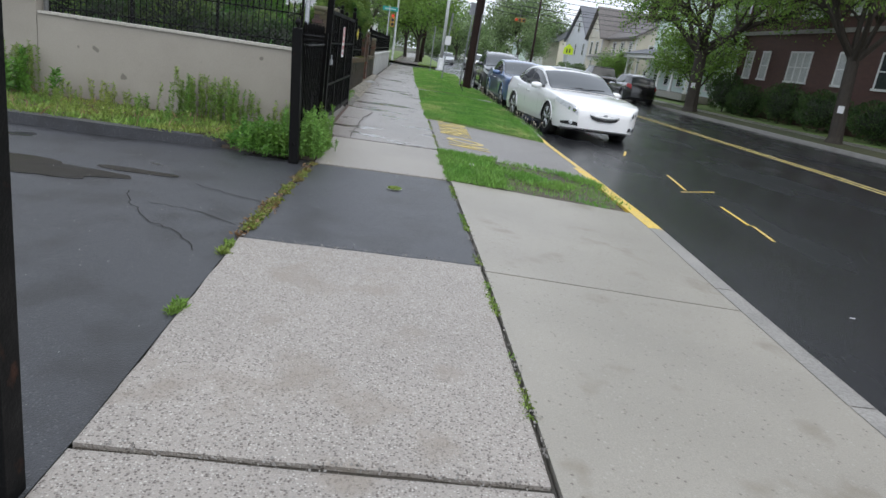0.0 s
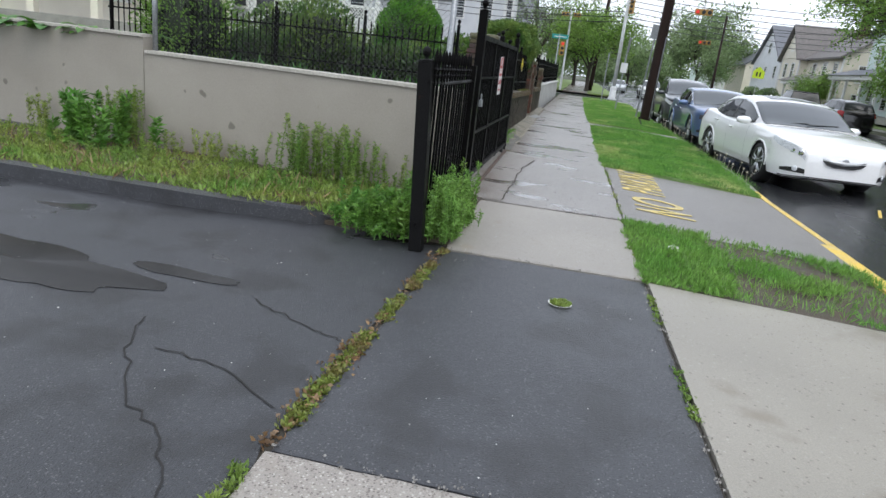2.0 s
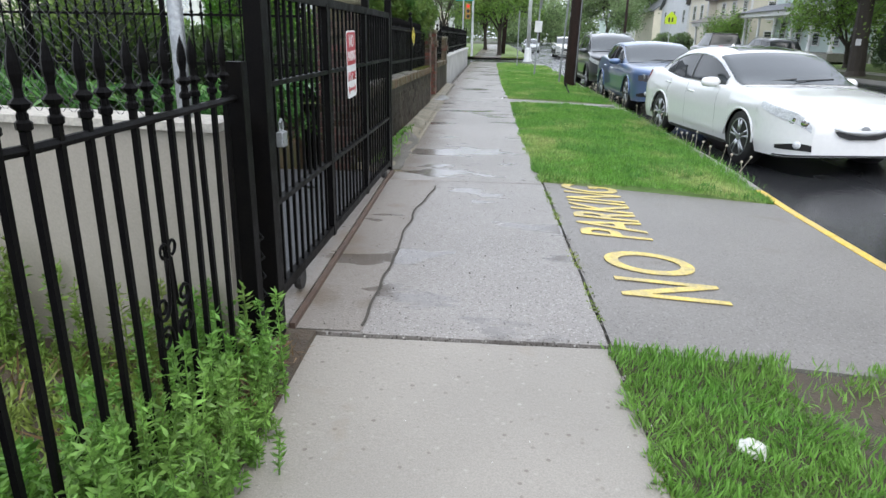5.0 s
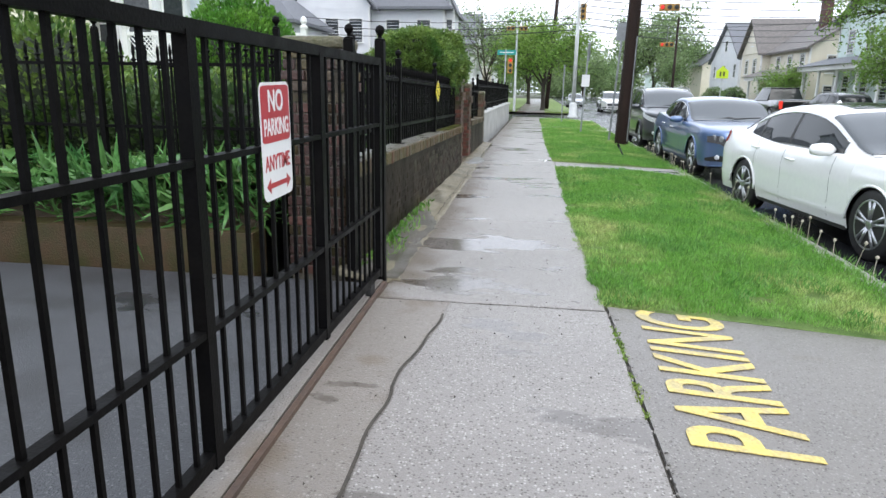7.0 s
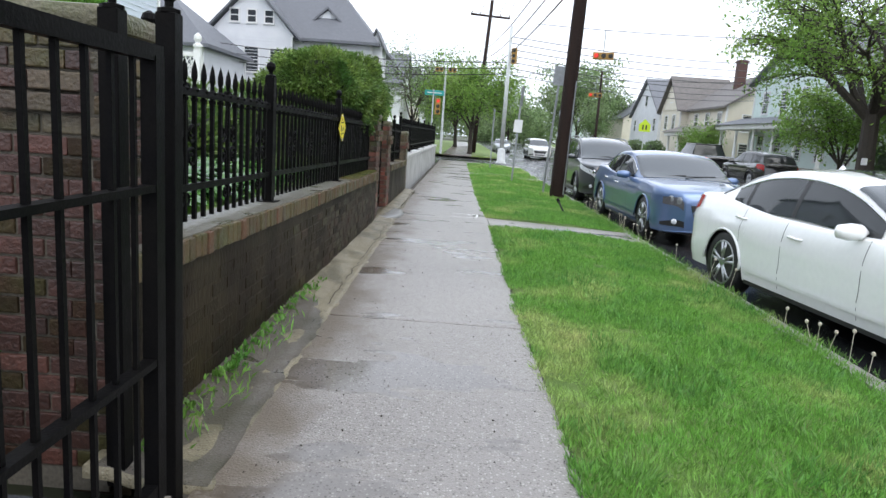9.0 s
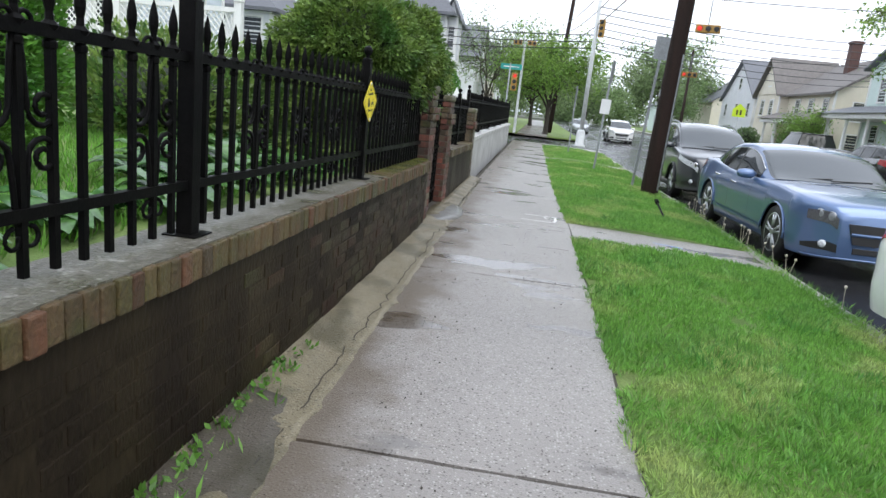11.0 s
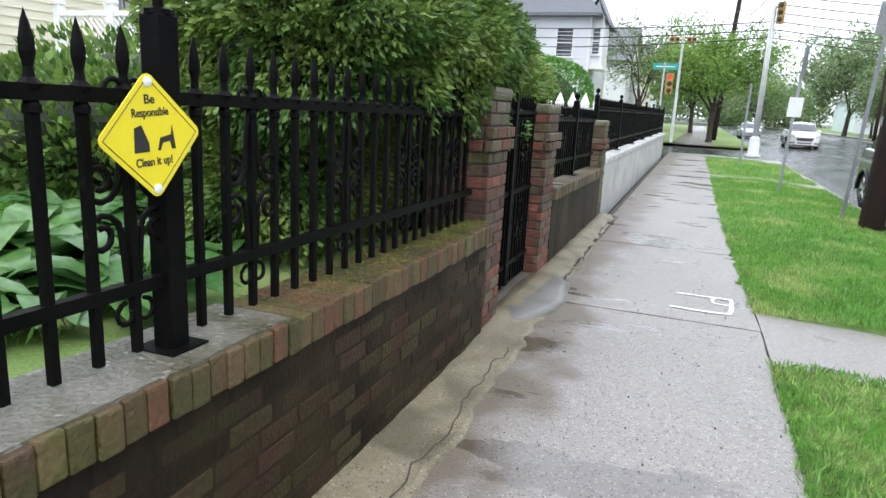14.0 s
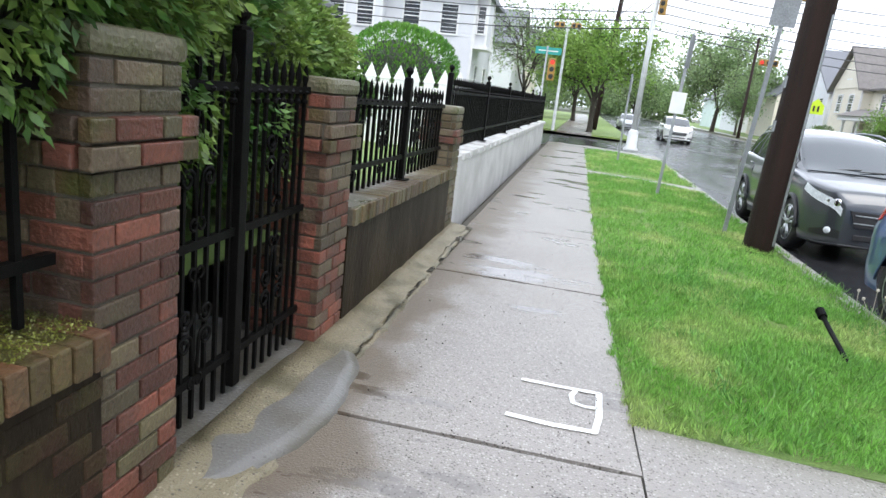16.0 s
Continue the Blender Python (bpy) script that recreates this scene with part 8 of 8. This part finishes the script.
prism(bm, [(-0.125, -0.172), (-0.085, -0.142), (-0.085, -0.162), (0.085, -0.162), (0.085, -0.142), (0.125, -0.172), (0.085, -0.202), (0.085, -0.182), (-0.085, -0.182), (-0.085, -0.202)], 0.0005, 0.0015)
part("arrow", bm, "sign_red", ps, "red double arrow")
bm = bmesh.new()
tube(bm, [(0, 0.205, 0.004), (0.0, 0.215, -0.03), (0.004, 0.19, -0.05)], 0.003, 5)
part("tie", bm, "ink", ps)

ds = thing("dog_sign", pose(-1.50, 17.82, 1.645, 90, -4, 86), "yellow diamond plastic clean-up sign tied to the fence post", "sign")
bm = bmesh.new()
c45 = math.cos(math.pi / 4)
prism(bm, [((x - y) * c45, (x + y) * c45) for x, y in rounded(0.215, 0.215, 0.02)], 0.0, 0.003)
part("plate", bm, "sign_yellow", ds)
bm = bmesh.new()
for a, b in (((0, 0.135), (0.135, 0)), ((0.135, 0), (0, -0.135)), ((0, -0.135), (-0.135, 0)), ((-0.135, 0), (0, 0.135))):
    tube(bm, [(a[0], a[1], 0.0035), (b[0], b[1], 0.0035)], 0.0011, 4)
part("border", bm, "ink", ds)
letters("Be", 0.030, "ink", pose(0, 0.085, 0.0035), ds, 1, 0.0005)
letters("Responsible", 0.027, "ink", pose(0, 0.055, 0.0035), ds, 0.82, 0.0005)
letters("Clean it up!", 0.028, "ink", pose(0, -0.06, 0.0035), ds, 0.82, 0.0005)
bm = bmesh.new()
prism(bm, [(-0.055, -0.035), (-0.012, -0.035), (-0.012, -0.015), (-0.03, 0.028), (-0.05, 0.022)], 0.003, 0.0042)
prism(bm, [(0.012, -0.035), (0.022, -0.005), (0.055, 0.0), (0.06, 0.022), (0.066, -0.035), (0.055, -0.035), (0.05, -0.015), (0.028, -0.018), (0.02, -0.035)], 0.003, 0.0042)
part("symbol", bm, "ink", ds, "two plain dark shapes")
bm = bmesh.new()
for z in (0.135, -0.135):
    lathe(bm, [(0.012, 0.003), (0.012, 0.006), (0.004, 0.008)], 10, (0, z * 0.93, 0))
part("fastener", bm, "sign_white", ds)

stencil = tagged(new("stencil"), "yellow stencilled no-parking lettering on the driveway apron", "paint mark", kind="structure")
for text, y, ln, x, hgt in (("N", 9.98, 0.30, 1.05, 0.64), ("O", 10.46, 0.44, 1.02, 0.60), ("PARKING", 11.86, 1.70, 0.90, 0.55)):
    ob = letters(text, 1.0, "yellow_pale", Matrix.Identity(4), stencil, 1.0, 0.001, 0.01)
    co = [v.co for v in ob.data.vertices]
    w = max(c.x for c in co) - min(c.x for c in co)
    h = max(c.y for c in co) - min(c.y for c in co)
    for v in ob.data.vertices:
        px, py = x - v.co.y * hgt / h, y + v.co.x * ln / w
        v.co = (px, py, verge_z(px, py) + 0.007 + (0.002 if v.co.z > 0 else -0.002))

on_walk = lambda x, y: walk_z(y) + 0.006
mark = tagged(new("utility_mark"), "white sprayed utility letters on the pavement", "paint mark", kind="structure")
stripe([(-0.31, 22.39), (-0.1, 22.385), (0.13, 22.39)], 0.035, "white_paint", on_walk, "", mark)
stripe([(0.12, 22.40), (0.115, 22.1), (0.09, 21.92)], 0.035, "white_paint", on_walk, "", mark)
stripe([(0.10, 21.93), (-0.13, 21.92), (-0.35, 21.94)], 0.042, "white_paint", on_walk, "", mark)
stripe([(0.0, 22.39), (-0.03, 22.3), (-0.02, 22.21), (0.05, 22.19), (0.12, 22.2)], 0.03, "white_paint", on_walk, "", mark)
M["blue_paint"] = material("blue spray paint", (0.08, 0.22, 0.62), (0.2, 0.3, 0.6), 9, 60, 0.5, None, 0.2)
stripe([(1.34, 21.55), (1.7, 21.5)], 0.03, "blue_paint", lambda x, y: verge_z(x, y) + 0.006, "blue sprayed dash on the concrete path")

# pipe cap ring set in the asphalt
bm = bmesh.new()
n = 28
for k in range(n):
    a, b = 2 * math.pi * k / n, 2 * math.pi * (k + 1) / n
    q = [(-0.025 + rr * math.cos(t), 6.53 + rr * math.sin(t)) for t, rr in ((a, 0.077), (b, 0.077), (b, 0.069), (a, 0.069))]
    bm.faces.new([bm.verts.new((x, y, walk_z(y) + 0.004)) for x, y in q])
ringob = part("pipe_ring", bm, "sign_white", label="pale pipe ring with moss inside, set in the asphalt")
tagged(ringob, category="pipe cap")
inside = [(-0.025 + rr * math.cos(a), 6.53 + rr * math.sin(a), 0.142) for rr, a in zip(0.064 * np.sqrt(r7.random(200)), r7.uniform(0, 6.28, 200))]
tufts("moss", inside, 900, 0.018, "weed", "moss inside the pipe ring", 87, 0.004, 0.6, 0.6)

# leaning pipe stub with a black cap on the verge
gs = thing("pipe_stub", pose(0, 0, 0), "thin black leaning pipe with a cap, stuck in the verge", "pipe")
bm = bmesh.new()
tube(bm, [(1.93, 23.45, 0.12), (1.80, 24.2, 0.47)], 0.018, 8)
part("pipe", bm, "iron_rust", gs, smooth=True)
bm = bmesh.new()
tube(bm, [(1.805, 24.17, 0.455), (1.795, 24.24, 0.49)], 0.034, 10)
part("cap", bm, "iron", gs)


def crumple(x, y, z, s, seed, label, mat="litter", name="litter"):
    bm = bmesh.new()
    bmesh.ops.create_icosphere(bm, subdivisions=2, radius=s)
    for v in bm.verts:
        v.co *= 1 + 0.6 * noise.noise(v.co / s * 1.7 + Vector((seed, seed, 0)))
        v.co.z *= 0.35
    ob = part(name, bm, mat, label=label)
    ob.matrix_basis = pose(x, y, z + s * 0.12, 0, 0, seed * 40)
    return tagged(ob, category="litter" if mat == "litter" else "stone", group="litter" if mat == "litter" else "")


crumple(0.92, 8.38, 0.185, 0.06, 1, "crumpled white paper litter in the grass")
crumple(1.28, 8.03, 0.15, 0.025, 2, "small white litter scrap in the grass")
crumple(1.17, 7.55, 0.13, 0.04, 3, "torn white litter scrap on the muddy verge")
crumple(-1.13, 7.98, 0.24, 0.045, 4, "clear plastic litter in the weeds")
crumple(-2.42, 7.42, 0.16, 0.05, 5, "pale broken stone by the lot kerb", "kerb", "stone")
crumple(3.72, 4.62, -0.03, 0.045, 6, "flattened white litter on the wet road")
crumple(6.1, 9.9, 0.05, 0.05, 7, "white litter on the wet road")
crumple(3.1, 25.9, 0.06, 0.09, 8, "pale plastic litter in the gutter")
crumple(2.3, 13.1, 0.16, 0.03, 9, "small white scrap at the grass edge")
# scattered pale grit and petals
pr = np.random.default_rng(90)
n = 900
px, py = pr.uniform(-5, 0.6, n), pr.uniform(0.5, 9.0, n)
keep = (px < -1.1) | (py > 4.45)
px, py = px[keep], py[keep]
keep = (py < 7.25) | (px > -0.9)
px, py = px[keep], py[keep]
pts = np.stack([px, py, [walk_z(b) + 0.012 for b in py]], 1)
tagged(cloud("petals", pts, 0.008, "litter", seed=91, up=0, aspect=0.8), "tiny pale petals and grit on the asphalt", "petals", kind="stuff")
n = 700
px, py = pr.uniform(-1.1, 0.35, n), pr.uniform(9.2, 26, n)
pts = np.stack([px, py, [walk_z(b) + 0.01 for b in py]], 1)
tagged(cloud("debris", pts, 0.013, "joint", seed=92, up=0, aspect=0.7), "dark bits of leaf litter on the pavement", "leaf litter", kind="stuff")
# dead stalks caught at the fence foot
spots = [(-1.06 + pr.normal(0, 0.04), yy, 0.235) for yy in pr.uniform(8.1, 8.95, 60)]
tufts("dry_stalks", spots, 500, 0.09, "straw", "dry stalks caught at the fence foot", 93, 0.03, 0.25, 0.06)
# dark standing water in the hollows of the lot
def puddle(x, y, rx, ry, turn, seed):
    verts, faces = [], []
    for k in range(40):
        a = 2 * math.pi * k / 40
        q = 1 + 0.35 * noise.noise((math.cos(a) * 1.6, math.sin(a) * 1.6, seed)) + 0.12 * noise.noise((math.cos(a) * 5, math.sin(a) * 5, seed))
        u, v = rx * q * math.cos(a), ry * q * math.sin(a)
        px, py = x + u * math.cos(turn) - v * math.sin(turn), y + u * math.sin(turn) + v * math.cos(turn)
        verts.append((px, py, lot_z(px, py) + 0.004))
    verts.append((x, y, lot_z(x, y) + 0.004))
    faces = [(40, k, (k + 1) % 40) for k in range(40)]
    tagged(quads("puddle", verts, faces, "puddle"), "shallow dark puddle on the wet asphalt lot", "puddle", kind="structure")


puddle(-3.3, 5.7, 0.9, 0.28, -0.1, 2.0)
puddle(-3.0, 3.9, 0.5, 0.34, 0.5, 5.0)
puddle(-2.35, 5.95, 0.42, 0.07, -0.05, 8.0)
# rotting brown leaves lying in the seam beside the asphalt
spots = [(lerp(LEFT_X, yy) - 0.02 + pr.normal(0, 0.03), yy, walk_z(yy) - 0.004) for yy in np.concatenate([pr.uniform(4.5, 5.7, 70), pr.uniform(5.7, 7.2, 25)])]
tufts("leaf_litter", spots, 420, 0.03, "straw", "rotting brown leaves in the asphalt seam", 94, 0.02, 0.12, 0.6)
# crumbs of stone along the ragged slab edges
crumbs = []
for yy in (1.93, 4.45, 7.30, 9.12):
    crumbs += [(pr.uniform(lerp(LEFT_X, yy), lerp(RIGHT_X, yy)), yy + pr.normal(0, 0.022), walk_z(yy) + 0.001) for _ in range(60)]
crumbs += [(lerp(RIGHT_X, yy) + 0.015 + pr.normal(0, 0.016), yy, walk_z(yy) - 0.004) for yy in pr.uniform(0.5, 12.6, 420)]
tufts("stone_crumbs", crumbs, 1500, 0.012, "kerb", "crumbs of broken concrete along the slab edges", 95, 0.008, 0.2, 0.9)
# cracks in the lot
for pts in (((-2.15, 5.3), (-2.02, 4.95), (-1.75, 4.6), (-1.42, 4.35), (-1.2, 4.0)), ((-1.78, 5.75), (-1.5, 5.6), (-1.27, 5.5), (-1.08, 5.45)), ((-1.9, 5.0), (-1.5, 4.95), (-1.1, 4.7))):
    fine = []
    for a, b in zip(pts, pts[1:]):
        for k in range(6):
            f = k / 6
            fine.append((a[0] + (b[0] - a[0]) * f + pr.normal(0, 0.012), a[1] + (b[1] - a[1]) * f + pr.normal(0, 0.012)))
    stripe(fine, 0.009, "crack", lambda x, y: lot_z(x, y) + 0.004, "crack in the parking lot asphalt", name="crack")
# wandering crack along the silted strip
fine = [(rim_x(yy) - 0.07 + 0.03 * noise.noise((4, yy * 5, 1)), yy) for yy in np.arange(14.2, 20.4, 0.06)]
stripe(fine, 0.008, "joint", lambda x, y: foot_z(x, y) + 0.004, "crack along the silted strip", name="crack")
# crack line round the worn patch by the gate
fine = [(-0.735 + 0.035 * noise.noise((0, yy * 3, 5)) + 0.1 * max(0, yy - 11.3), yy) for yy in np.arange(9.2, 12.4, 0.07)]
stripe(fine, 0.016, "joint", lambda x, y: walk_z(y) + 0.0125, "crack beside the worn cement patch", name="crack")
